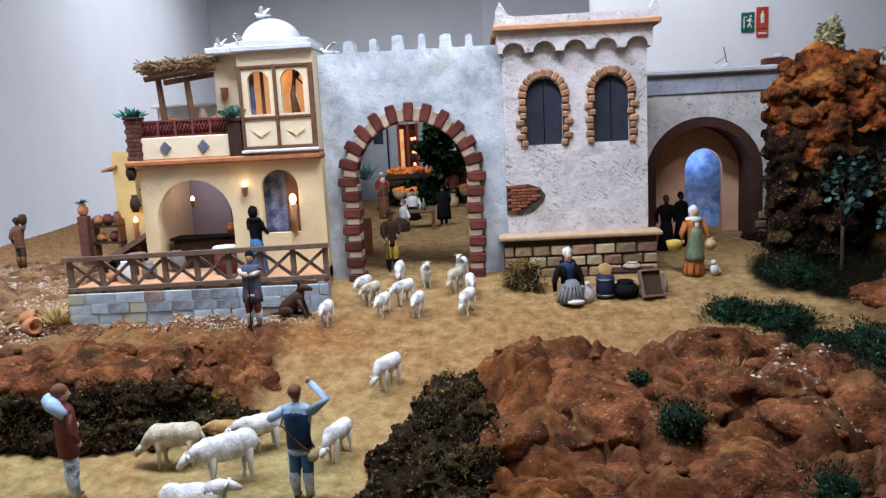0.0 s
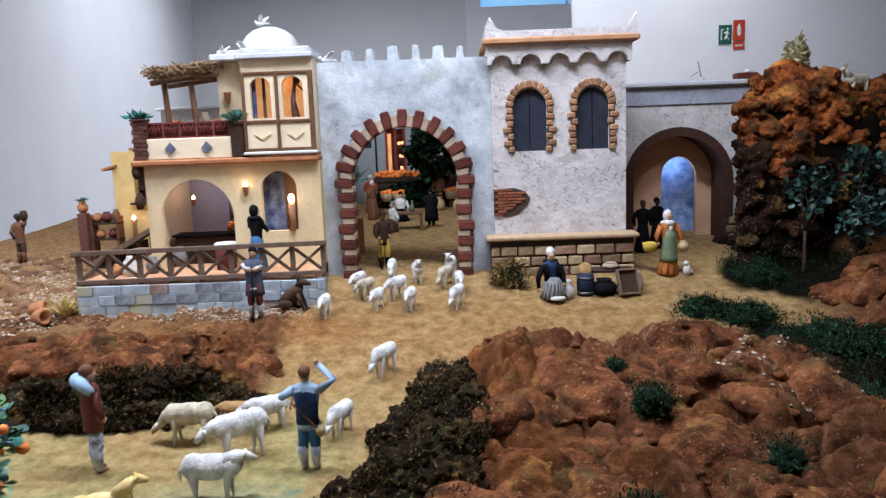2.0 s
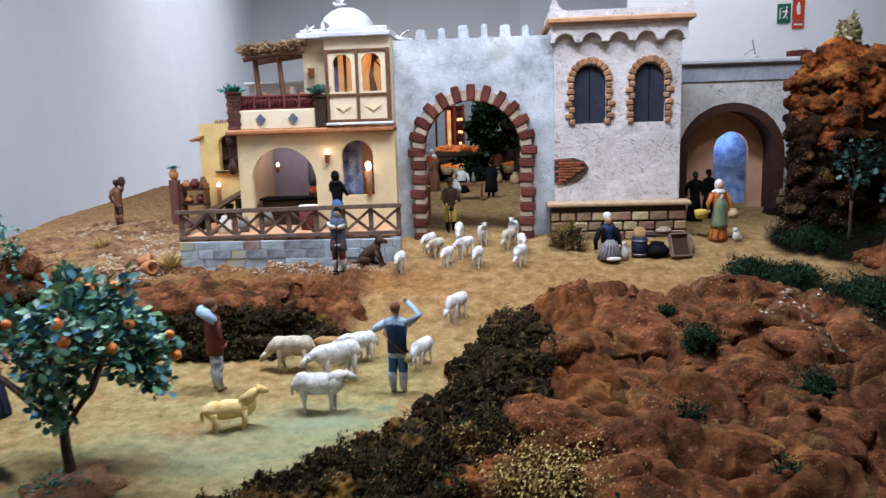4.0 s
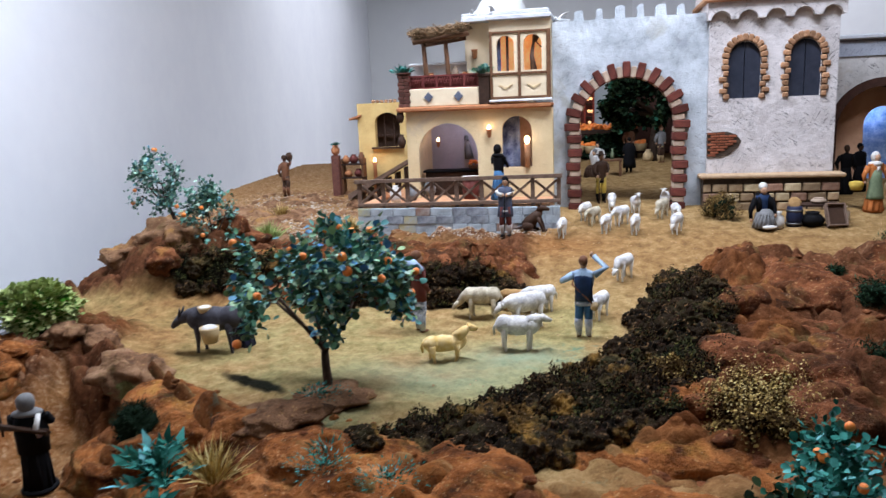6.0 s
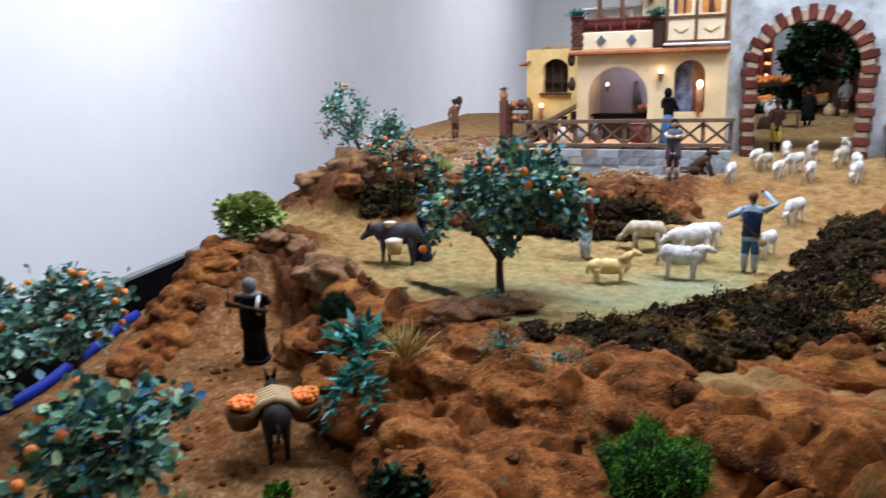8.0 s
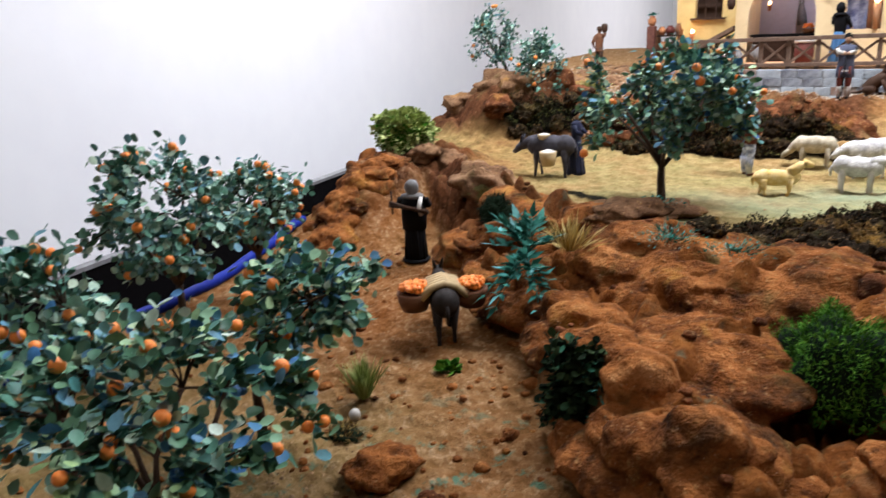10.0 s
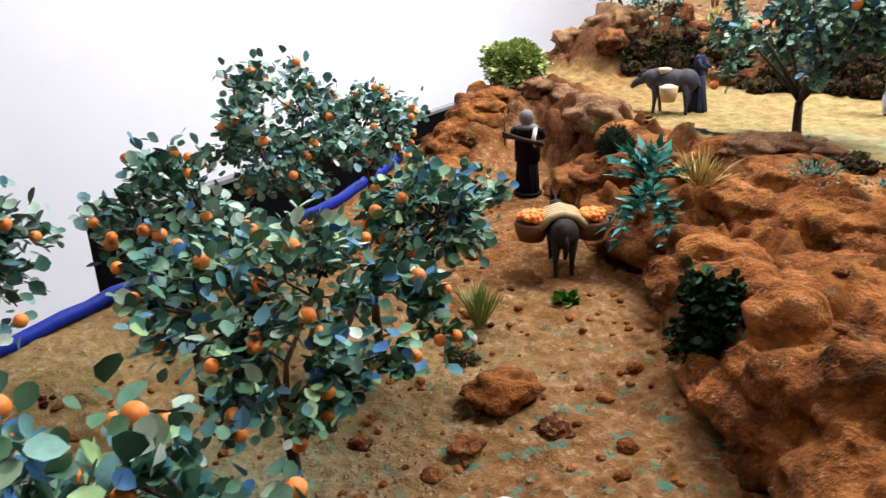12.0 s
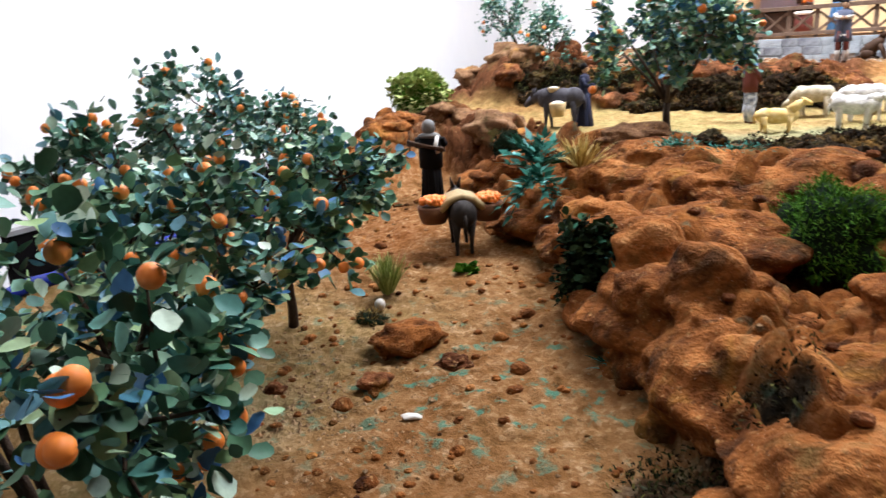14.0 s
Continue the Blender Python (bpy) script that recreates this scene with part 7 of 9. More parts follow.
# ---- painted figurines, each one plain mesh ----
def figurine(name, label, x, y, turn, h, mats, legs=True, arms=((0.16, 0.02, 0.52), (-0.16, 0.02, 0.52)), z=None, seated=False, hat=0, cape=False, extra=None, group="figurines", broad=0.96, sleeve=1, cuff=4, skirt=1.0):
    """A small painted clay figure that faces -y at turn 0. mats: skin, top, bottom, head cover, trimmings."""
    bm = bmesh.new()
    drop = -0.30 if seated else 0.0
    if seated:
        lathe(bm, [(0.185, 0.0), (0.180, 0.05), (0.150, 0.18), (0.125, 0.26), (0.09, 0.30)], (0, -0.07, 0), 14, 2, 1.1)
        ball(bm, (0, -0.11, 0.22), (0.135, 0.14, 0.07), 2)
        for i in range(9):
            a = math.pi * (1.05 + 0.9 * i / 8)
            tube(bm, [(0.19 * math.cos(a), 0.21 * math.sin(a) - 0.07, 0.01), (0.12 * math.cos(a), 0.15 * math.sin(a) - 0.09, 0.24)], [0.026, 0.012], 6, 2)
    elif legs:
        for s in (-1, 1):
            tube(bm, [(s * 0.050, 0.0, 0.50), (s * 0.058, -0.012, 0.28), (s * 0.062, 0.008, 0.17), (s * 0.060, 0.0, 0.03)], [0.062, 0.054, 0.044, 0.030], 10, 2)
            tube(bm, [(s * 0.062, 0.004, 0.235), (s * 0.062, 0.008, 0.17), (s * 0.060, 0.0, 0.03)], [0.050, 0.049, 0.034], 10, cuff)
            ball(bm, (s * 0.064, -0.028, 0.020), (0.030, 0.058, 0.022), 3, 10, 6)
    else:
        lathe(bm, [(0.165 * skirt, 0.0), (0.16 * skirt, 0.06), (0.135 * (0.4 + 0.6 * skirt), 0.25), (0.11, 0.42), (0.095, 0.53)], (0, 0, 0), 16, 2, 0.85)
        for i in range(9):
            a = 2 * math.pi * i / 9
            tube(bm, [(0.158 * skirt * math.cos(a), 0.135 * skirt * math.sin(a), 0.01), (0.100 * math.cos(a), 0.085 * math.sin(a), 0.46)], [0.020, 0.008], 6, 2)
    lathe(bm, [(0.108, 0.40 + drop), (0.102, 0.50 + drop), (0.112, 0.62 + drop), (0.128, 0.72 + drop), (0.118, 0.79 + drop), (0.060, 0.825 + drop), (0.038, 0.85 + drop)], (0, 0, 0), 16, 1, 0.66)
    lathe(bm, [(0.106, 0.405 + drop), (0.112, 0.425 + drop), (0.106, 0.445 + drop)], (0, 0, 0), 14, 4, 0.68)
    for s, hand in zip((1, -1), arms):
        sh = Vector((s * 0.125, 0.0, 0.765 + drop))
        e = Vector(hand)
        e.z += drop
        el = Vector((s * 0.27, -0.03, 0.86 + drop)) if e.z > 0.9 else sh.lerp(e, 0.5) + Vector((s * 0.035, 0.035, -0.02))
        tube(bm, [sh, el, el.lerp(e, 0.85)], [0.046, 0.040, 0.032], 8, sleeve)
        ball(bm, e, (0.026, 0.026, 0.030), 0, 8, 6)
    ball(bm, (0, 0, 0.785 + drop), (0.135, 0.072, 0.050), 1)
    ball(bm, (0, -0.006, 0.905 + drop), (0.050, 0.056, 0.068), 0)
    ball(bm, (0, -0.062, 0.898 + drop), (0.009, 0.013, 0.014), 0, 6, 4)
    for s in (-1, 1):
        ball(bm, (s * 0.021, -0.053, 0.916 + drop), (0.010, 0.006, 0.006), 3, 6, 4)
    ball(bm, (0, 0.014, 0.940 + drop), (0.060, 0.066, 0.064), 3)
    if hat == 1:
        lathe(bm, [(0.115, 0.0), (0.112, 0.008), (0.055, 0.016), (0.050, 0.06), (0.03, 0.072)], (0, 0, 0.955 + drop), 16, 3)
    if hat == 2:
        ball(bm, (0, 0.028, 0.912 + drop), (0.080, 0.064, 0.098), 3)
        ball(bm, (0, -0.034, 0.900 + drop), (0.050, 0.052, 0.062), 0)
        for s in (-1, 1):
            ball(bm, (s * 0.020, -0.081, 0.912 + drop), (0.010, 0.006, 0.006), 4, 6, 4)
        ball(bm, (0, 0.02, 0.805 + drop), (0.125, 0.088, 0.045), 3)
    if hat == 3:
        ball(bm, (0, 0.030, 0.955 + drop), (0.078, 0.064, 0.066), 3)
        ball(bm, (0, -0.032, 0.890 + drop), (0.050, 0.052, 0.062), 0)
        for s in (-1, 1):
            ball(bm, (s * 0.020, -0.079, 0.902 + drop), (0.010, 0.006, 0.006), 1, 6, 4)
            tube(bm, [(s * 0.075, 0.04, 0.82 + drop), (s * 0.090, -0.070, 0.74 + drop), (s * 0.085, -0.085, 0.56 + drop)], [0.045, 0.042, 0.050], 8, 4)
    if cape:
        lathe(bm, [(0.20, 0.14), (0.19, 0.30), (0.165, 0.55), (0.145, 0.74), (0.07, 0.83)], (0, 0.03, 0), 16, 4, 0.7)
    if extra:
        extra(bm, drop)
    for v in bm.verts:
        v.co += 0.010 * Vector((noise.noise(v.co * 11), noise.noise(v.co * 11 + Vector((7, 0, 0))), 0.4 * noise.noise(v.co * 11 + Vector((0, 9, 0)))))
        v.co = Vector((v.co.x * broad, v.co.y * broad, v.co.z)) * h
    ob = part(name, bm, mats, smooth=True)
    ob.matrix_world = pose(x, y, soil(x, y) if z is None else z, 0, 0, turn)
    return tagged(ob, label, "figurine", group)


def staff(x, y, z0, z1, lean=0.0, mi=3, r=0.012):
    return lambda bm, d: tube(bm, [(x - lean, y, z0), (x, y, z1)], r, 6, mi)


def lamb_on_shoulders(bm, d):
    tube(bm, [(-0.17, 0.02, 0.78), (-0.06, 0.085, 0.85), (0.07, 0.085, 0.86), (0.16, 0.02, 0.82)], [0.040, 0.062, 0.064, 0.045], 10, 5)
    ball(bm, (0.19, -0.02, 0.84), (0.035, 0.045, 0.035), 5)


def satchel(bm, d):
    tube(bm, [(0.11, -0.06, 0.78), (0.13, 0.06, 0.66), (-0.06, 0.085, 0.50), (-0.12, 0.07, 0.43)], 0.009, 6, 5)
    tube(bm, [(0.11, -0.06, 0.78), (0.02, -0.09, 0.62), (-0.12, -0.02, 0.44)], 0.009, 6, 5)
    ball(bm, (-0.14, 0.05, 0.40), (0.05, 0.055, 0.055), 6)


figurine("shepherd_figurine", "painted shepherd figurine leaning on a stick by the porch wall", -0.572, 2.068, 4, 0.235, [SKIN, P_SLATE, P_MAROON, P_BLACK, P_WHITE],
         True, ((0.03, -0.12, 0.70), (-0.03, -0.12, 0.70)), extra=lambda bm, d: (tube(bm, [(-0.02, -0.17, 0.0), (0.0, -0.12, 0.68)], 0.012, 6, 3), lathe(bm, [(0.135, 0.33), (0.130, 0.42), (0.120, 0.55), (0.126, 0.72), (0.09, 0.81)], (0, 0.012, 0), 16, 1, 0.66)), sleeve=4)
figurine("boy_shepherd_figurine", "painted figurine in blue with one arm raised to the brow", -0.256, 1.262, 172, 0.236, [SKIN, P_SKY, P_BLUE, P_BROWN, P_STRIPE, P_BROWN, P_GOLD, P_NAVYBLUE],
         True, ((0.30, -0.10, 0.66), (-0.08, -0.10, 1.00)), extra=lambda bm, d: (satchel(bm, d), lathe(bm, [(0.112, 0.46), (0.108, 0.60), (0.122, 0.74), (0.08, 0.80)], (0, 0.012, 0), 14, 7, 0.68)))
figurine("lamb_bearer_figurine", "painted figurine in brown carrying a white lamb over the shoulders", -0.738, 1.292, 128, 0.248, [SKIN, P_MAROON, P_MOTTLE, P_BROWN, P_STRIPE, P_SKY],
         True, ((0.14, -0.10, 0.58), (-0.16, -0.06, 0.52)), extra=lambda bm, d: (lamb_on_shoulders(bm, d), lathe(bm, [(0.128, 0.40), (0.118, 0.50), (0.128, 0.66), (0.11, 0.78)], (0, 0, 0), 16, 1, 0.70)))
figurine("old_woman_figurine", "seated painted figurine with white bonnet and grey skirt", 0.394, 2.205, 10, 0.235, [SKIN, P_NAVYBLUE, P_GREY, P_WHITE, P_BLACK],
         False, ((0.15, -0.16, 0.50), (-0.20, -0.04, 0.42)), seated=True, hat=3, sleeve=4, extra=lambda bm, d: ball(bm, (0.02, -0.28, 0.03), (0.12, 0.06, 0.035), 3))
figurine("maid_figurine", "painted figurine with white headscarf, sage apron and rust skirt", 0.844, 2.41, 14, 0.235, [SKIN, P_ORANGE, P_ORANGE, P_WHITE, P_GREEN],
         False, ((0.20, -0.08, 0.50), (-0.20, -0.04, 0.50)), hat=2, sleeve=2, extra=lambda bm, d: (lathe(bm, [(0.150, 0.22), (0.140, 0.28), (0.118, 0.42), (0.100, 0.56), (0.085, 0.70)], (0, -0.024, 0), 16, 4, 0.82), ball(bm, (0, -0.035, 0.80), (0.085, 0.075, 0.055), 3), ball(bm, (0, -0.085, 0.73), (0.035, 0.02, 0.06), 3)))
figurine("porch_woman_figurine", "painted figurine with black veil and blue dress beside the niche", -0.635, 2.37, 150, 0.235, [SKIN, P_BLACK, P_BLUE, P_BLACK, P_BLUE],
         False, ((0.12, -0.12, 0.62), (-0.14, -0.10, 0.60)), z=0.008, hat=2)
figurine("gatekeeper_figurine", "painted figurine in dark jacket, hat and yellow breeches in the gateway", -0.208, 2.648, 20, 0.228, [SKIN, P_DBROWN, P_YELLOW, P_DBROWN, P_BLACK],
         True, ((0.08, -0.13, 0.58), (-0.12, -0.13, 0.54)), hat=1, extra=staff(-0.09, -0.13, 0.0, 0.62))
figurine("caped_figurine", "painted figurine in a long black cape", -0.050, 3.69, 200, 0.205, [SKIN, P_BLACK, P_BLACK, P_BLACK, P_BLACK], True, cape=True)
figurine("water_bearer_figurine", "brown painted figurine lifting a jar beside the head", -1.955, 3.16, 165, 0.235, [P_BROWN, P_BROWN, P_DBROWN, P_DBROWN, P_BROWN, P_DBROWN],
         True, ((0.15, 0.0, 0.50), (-0.17, -0.02, 0.86)), extra=lambda bm, d: lathe(bm, [(0.03, 0.84), (0.075, 0.90), (0.085, 0.98), (0.06, 1.05), (0.04, 1.06)], (-0.16, 0.0, 0), 12, 5))
figurine("firewood_woman_figurine", "painted figurine in a black robe carrying a bundle of sticks", -1.435, 0.515, 198, 0.225, [P_GREY, P_BLACK, P_BLACK, P_GREY, P_BLACK, P_DBROWN, P_WHITE],
         False, ((0.12, -0.12, 0.62), (-0.12, -0.12, 0.66)), hat=2, skirt=0.74, extra=lambda bm, d: ([tube(bm, [(-0.20, 0.10 + 0.012 * i, 0.62 + 0.016 * (i % 4)), (0.22, 0.10 + 0.012 * (i % 3), 0.70 + 0.018 * ((i + 2) % 4))], 0.011, 6, 5) for i in range(8)], tube(bm, [(-0.10, 0.06, 0.80), (-0.11, 0.145, 0.70), (-0.12, 0.12, 0.60)], 0.024, 6, 6), tube(bm, [(0.24, -0.02, 0.56), (0.25, -0.02, 0.86)], 0.010, 6, 5), lathe(bm, [(0.128, 0.40), (0.135, 0.60), (0.13, 0.74), (0.08, 0.82)], (0, 0.0, 0), 14, 1, 0.8), lathe(bm, [(0.15, 0.0), (0.155, 0.012), (0.14, 0.03)], (0, -0.02, 0), 14, 1, 1.1)), broad=1.15)
figurine("driver_figurine", "painted figurine in a navy coat behind the grey donkey", -1.215, 1.105, 95, 0.205, [SKIN, P_NAVY, P_NAVY, P_BLACK, P_NAVY], False, ((0.1, -0.16, 0.62), (-0.1, -0.16, 0.62)))
for x, y, tr, m, lab in ((0.845, 2.78, 0, [P_DBROWN, P_BLACK, P_BLACK, P_DBROWN, P_BLACK], "dark painted figurine standing in the ruined arch"), (0.925, 2.865, 30, [P_DBROWN, P_BLACK, P_BLACK, P_BLACK, P_BLACK], "black painted figurine in the shade of the arch")):
    figurine("bystander_figurine", lab, x, y, tr, 0.215, m, False)
for x, y, tr, h, m, legs, seat, lab in ((-0.40, 4.10, 60, 0.20, [SKIN, P_BROWN, P_BROWN, P_WHITE, P_BROWN], False, False, "painted figurine serving at the tavern table"), (-0.245, 3.58, -60, 0.20, [SKIN, P_WHITE, P_DBROWN, P_GREY, P_BROWN], True, True, "seated painted figurine raising a mug"),
                                       (-0.23, 3.98, 0, 0.21, [SKIN, P_WHITE, P_BLACK, P_BLACK, P_BLACK], True, True, "seated painted figurine in a black waistcoat"), (0.17, 4.25, 40, 0.21, [SKIN, P_GREY, P_DBROWN, P_BROWN, P_GOLD], True, False, "painted figurine walking in the street"),
                                       (-0.45, 4.45, 0, 0.205, [SKIN, P_RED, P_BROWN, P_WHITE, P_BROWN], False, False, "painted figurine with white cap beside the house"), (0.32, 4.7, 10, 0.21, [SKIN, P_BROWN, P_GREY, P_DBROWN, P_BROWN], False, False, "painted figurine in brown by the tree"), (-0.02, 4.50, 30, 0.21, [SKIN, P_BROWN, P_DBROWN, P_BROWN, P_GOLD], True, False, "painted figurine in brown standing beside the market stall")):
    figurine("villager_figurine", lab, x, y, tr, h * 1.15, m, legs, seated=seat, group="villagers")


def quadruped(name, label, x, y, turn, s, mats, head="down", lying=False, ears="flop", z=None, wool=0.0, category="animal figurine", group="", neck=0.62, legs=0.40, tail=True, fat=1.0):
    """A small moulded animal that looks along +x at turn 0; body length 1 before scaling by s."""
    bm = bmesh.new()
    leg = 0.02 if lying else legs
    ball(bm, (0, 0, leg + 0.24 * fat), (0.46, 0.21 * fat, 0.225 * fat), 0, 18, 12)
    ball(bm, (0.27, 0, leg + 0.25 * fat), (0.24, 0.195 * fat, 0.215 * fat), 0, 14, 10)
    ball(bm, (-0.28, 0, leg + 0.26 * fat), (0.22, 0.205 * fat, 0.215 * fat), 0, 14, 10)
    hx, hz = {"down": (0.66, leg + 0.02), "low": (0.68, leg + 0.22), "up": (0.60, leg + neck)}[head]
    hz = max(hz, 0.10)
    tube(bm, [(0.28, 0, leg + 0.30), (0.46, 0, (leg + 0.30 + hz) / 2 + 0.05), (hx - 0.05, 0, hz)], [0.18 * fat, 0.115 * fat, 0.080], 12, 0)
    d = Vector((0.8, 0, -0.75 if head != "up" else -0.35)).normalized()
    tube(bm, [Vector((hx - 0.06, 0, hz + 0.03)), Vector((hx - 0.06, 0, hz + 0.03)) + d * 0.12, Vector((hx - 0.06, 0, hz + 0.03)) + d * 0.23], [0.080, 0.068, 0.040], 10, 1)
    for e in (-1, 1):
        if ears == "flop":
            tube(bm, [(hx - 0.04, e * 0.06, hz + 0.07), (hx - 0.05, e * 0.16, hz + 0.04)], [0.030, 0.016], 6, 1)
        else:
            tube(bm, [(hx - 0.06, e * 0.045, hz + 0.08), (hx - 0.10, e * 0.08, hz + 0.24)], [0.036, 0.010], 6, 1)
    if lying:
        for lx, ly in ((0.34, 0.14), (0.34, -0.14), (-0.28, 0.20), (-0.28, -0.20)):
            tube(bm, [(lx, ly, 0.10), (lx + 0.24, ly * 1.2, 0.04)], [0.06, 0.035], 8, 1)
    else:
        for lx, ly, k in ((0.27, 0.105, 0.03), (0.27, -0.105, -0.04), (-0.30, 0.115, -0.03), (-0.30, -0.115, 0.05)):
            tube(bm, [(lx, ly, leg + 0.20), (lx + k * 0.5, ly, leg * 0.55), (lx + k, ly, 0.03), (lx + k, ly, 0.0)], [0.085, 0.036, 0.026, 0.034], 8, 1)
    if tail:
        tube(bm, [(-0.44, 0, leg + 0.32), (-0.52, 0, leg + 0.16), (-0.51, 0, leg + 0.02)], [0.035, 0.035, 0.018], 6, 0)
    for v in bm.verts:
        if wool:
            v.co += wool * Vector((noise.noise(v.co * 9), noise.noise(v.co * 9 + Vector((5, 0, 0))), noise.noise(v.co * 9 + Vector((0, 5, 0)))))
        v.co *= s
    ob = part(name, bm, mats, smooth=True)
    ob.matrix_world = pose(x, y, soil(x, y) - 0.001 if z is None else z, 0, 0, turn)
    return tagged(ob, label, category, group)


white = [WOOL, mat("sheep_face", (0.62, 0.60, 0.56), (0.46, 0.44, 0.40), 40, 0.8, 0.3)]
tan = [WOOL_TAN, WOOL_TAN]
for x, y, tr, s, hd, m in ((-0.357, 2.093, -95, 0.086, "low", white), (-0.272, 2.315, -110, 0.086, "low", white), (-0.238, 2.255, -120, 0.086, "low", tan), (-0.190, 2.145, -105, 0.084, "low", white), (-0.130, 2.235, -125, 0.092, "low", white),
                           (-0.080, 2.138, -100, 0.086, "low", white), (-0.067, 2.40, -80, 0.086, "up", white), (0.037, 2.355, -115, 0.092, "down", tan), (0.074, 2.142, -110, 0.090, "down", white), (0.085, 2.29, -85, 0.084, "low", white), (-0.163, 2.45, -90, 0.086, "down", white), (0.055, 2.46, -100, 0.09, "up", white),
                           (-0.133, 1.735, -118, 0.100, "down", white), (-0.212, 1.425, -112, 0.092, "down", white)):
    quadruped("sheep_figurine", "white woolly sheep figurine walking on the sand" if m is white else "greyish-tan woolly sheep figurine walking on the sand", x, y, tr, s, m, hd, wool=0.02, group="flock of sheep")
for x, y, tr, s, hd, m, lab in ((-0.570, 1.415, 183, 0.120, "down", tan, "tan sheep figurine grazing"), (-0.475, 1.475, 175, 0.085, "low", [WOOL_BROWN, WOOL_BROWN], "small golden-brown goat figurine"), (-0.395, 1.465, 205, 0.105, "low", white, "white sheep figurine behind the shepherd"),
                                (-0.425, 1.330, 215, 0.130, "low", white, "white sheep figurine with its back turned"), (-0.430, 1.140, 4, 0.122, "up", white, "white sheep figurine standing with raised head"), (-0.610, 1.035, 22, 0.118, "up", [WOOL_GOLD, WOOL_GOLD], "golden-yellow dog figurine standing with raised head in the grass")):
    quadruped("sheep_figurine" if "dog" not in lab else "dog_figurine", lab, x, y, tr, s, m, hd, wool=0.02, group="grazing animals", neck=0.52 if "dog" in lab else 0.40, legs=0.20 if "dog" in lab else 0.36, fat=0.84 if "dog" in lab else 1.0)
bm = bmesh.new()
tube(bm, [(-0.34, 0, 0.16), (-0.16, 0, 0.34), (0.10, 0, 0.56), (0.20, 0, 0.70)], [0.20, 0.23, 0.19, 0.12], 12)
for e in (-1, 1):
    ball(bm, (-0.20, e * 0.17, 0.17), (0.22, 0.11, 0.17))
    tube(bm, [(-0.10, e * 0.19, 0.06), (0.10, e * 0.20, 0.03)], [0.055, 0.04], 8)
    tube(bm, [(0.14, e * 0.10, 0.50), (0.26, e * 0.11, 0.25), (0.34, e * 0.11, 0.02), (0.43, e * 0.11, 0.02)], [0.085, 0.055, 0.045, 0.035], 8)
    tube(bm, [(0.20, e * 0.07, 0.88), (0.17, e * 0.10, 1.03)], [0.045, 0.010], 6)
tube(bm, [(0.16, 0, 0.66), (0.24, 0, 0.84), (0.36, 0, 0.82), (0.54, 0, 0.77)], [0.13, 0.125, 0.095, 0.045], 10)
tube(bm, [(-0.46, 0, 0.10), (-0.66, 0.05, 0.05), (-0.80, 0.0, 0.06)], [0.05, 0.045, 0.02], 6)
for v in bm.verts:
    v.co = 0.112 * (v.co + 0.012 * noise.noise_vector(v.co * 9))
ob = part("dog_figurine", bm, P_DBROWN, smooth=True)
ob.matrix_world = pose(-0.468, 2.160, soil(-0.468, 2.160), 0, 0, -12)
tagged(ob, "dark brown dog figurine sitting by the porch wall", "animal figurine")
quadruped("goat_figurine", "pale goat figurine on top of the cliff", 1.625, 2.66, 200, 0.11, [WOOL_TAN, WOOL_TAN], "up", wool=0.015, ears="up")
quadruped("donkey_figurine", "dark brown donkey figurine carrying baskets up the lane", -1.125, 0.175, 130, 0.150, [HIDE, HIDE], "up", ears="up", neck=0.46, legs=0.36, fat=1.0)
quadruped("donkey_figurine", "grey donkey figurine lowering its head in the meadow", -1.275, 1.05, 186, 0.158, [HIDE_GREY, HIDE_GREY], "low", ears="up", neck=0.3, legs=0.36, fat=1.0)


def dove(x, y, z, turn, s=0.030):
    bm = bmesh.new()
    ball(bm, (0, 0, 0), (0.9, 0.34, 0.34), 0, 10, 8)
    ball(bm, (0.85, 0, 0.28), (0.28, 0.22, 0.24), 0, 8, 6)
    prism(bm, [(-0.6, -0.05), (-1.5, -0.20), (-1.5, 0.02), (-0.6, 0.15)], -0.25, 0.25)
    for e in (-1, 1):
        m = Matrix.Rotation(e * 0.75, 4, "X")
        vs = prism(bm, [(0.35, 0.1), (-0.45, 0.1), (-1.0, 1.5), (-0.5, 1.45), (0.1, 0.8)], -0.04, 0.04)
        for v in vs:
            v.co = m @ v.co
    for v in bm.verts:
        v.co *= s
    ob = part("dove_figurine", bm, WHITE_PL, smooth=False)
    ob.matrix_world = pose(x, y, z, 0, 0, turn)
    return tagged(ob, "small white dove figurine with raised wings", "bird figurine", "doves")


dove(-0.755, HY + 0.08, 0.795, 150, 0.020)
dove(-0.652, HY + 0.0, 0.788, 20, 0.026)
dove(-0.725, 3.02, 0.965, 160, 0.028)
dove(-0.375, 2.54, 0.752, 200, 0.026)
bm = bmesh.new()
ball(bm, (0, 0, 0.022), (0.016, 0.012, 0.022))
ball(bm, (0.004, 0, 0.046), (0.010, 0.009, 0.010))
tube(bm, [(-0.012, 0, 0.02), (-0.028, 0, 0.006)], [0.009, 0.003], 6)
ob = part("hen_figurine", bm, P_WHITE, smooth=True)
ob.matrix_world = pose(0.905, 2.385, soil(0.905, 2.385), 0, 0, 200)
tagged(ob, "small white hen figurine on the square", "bird figurine")



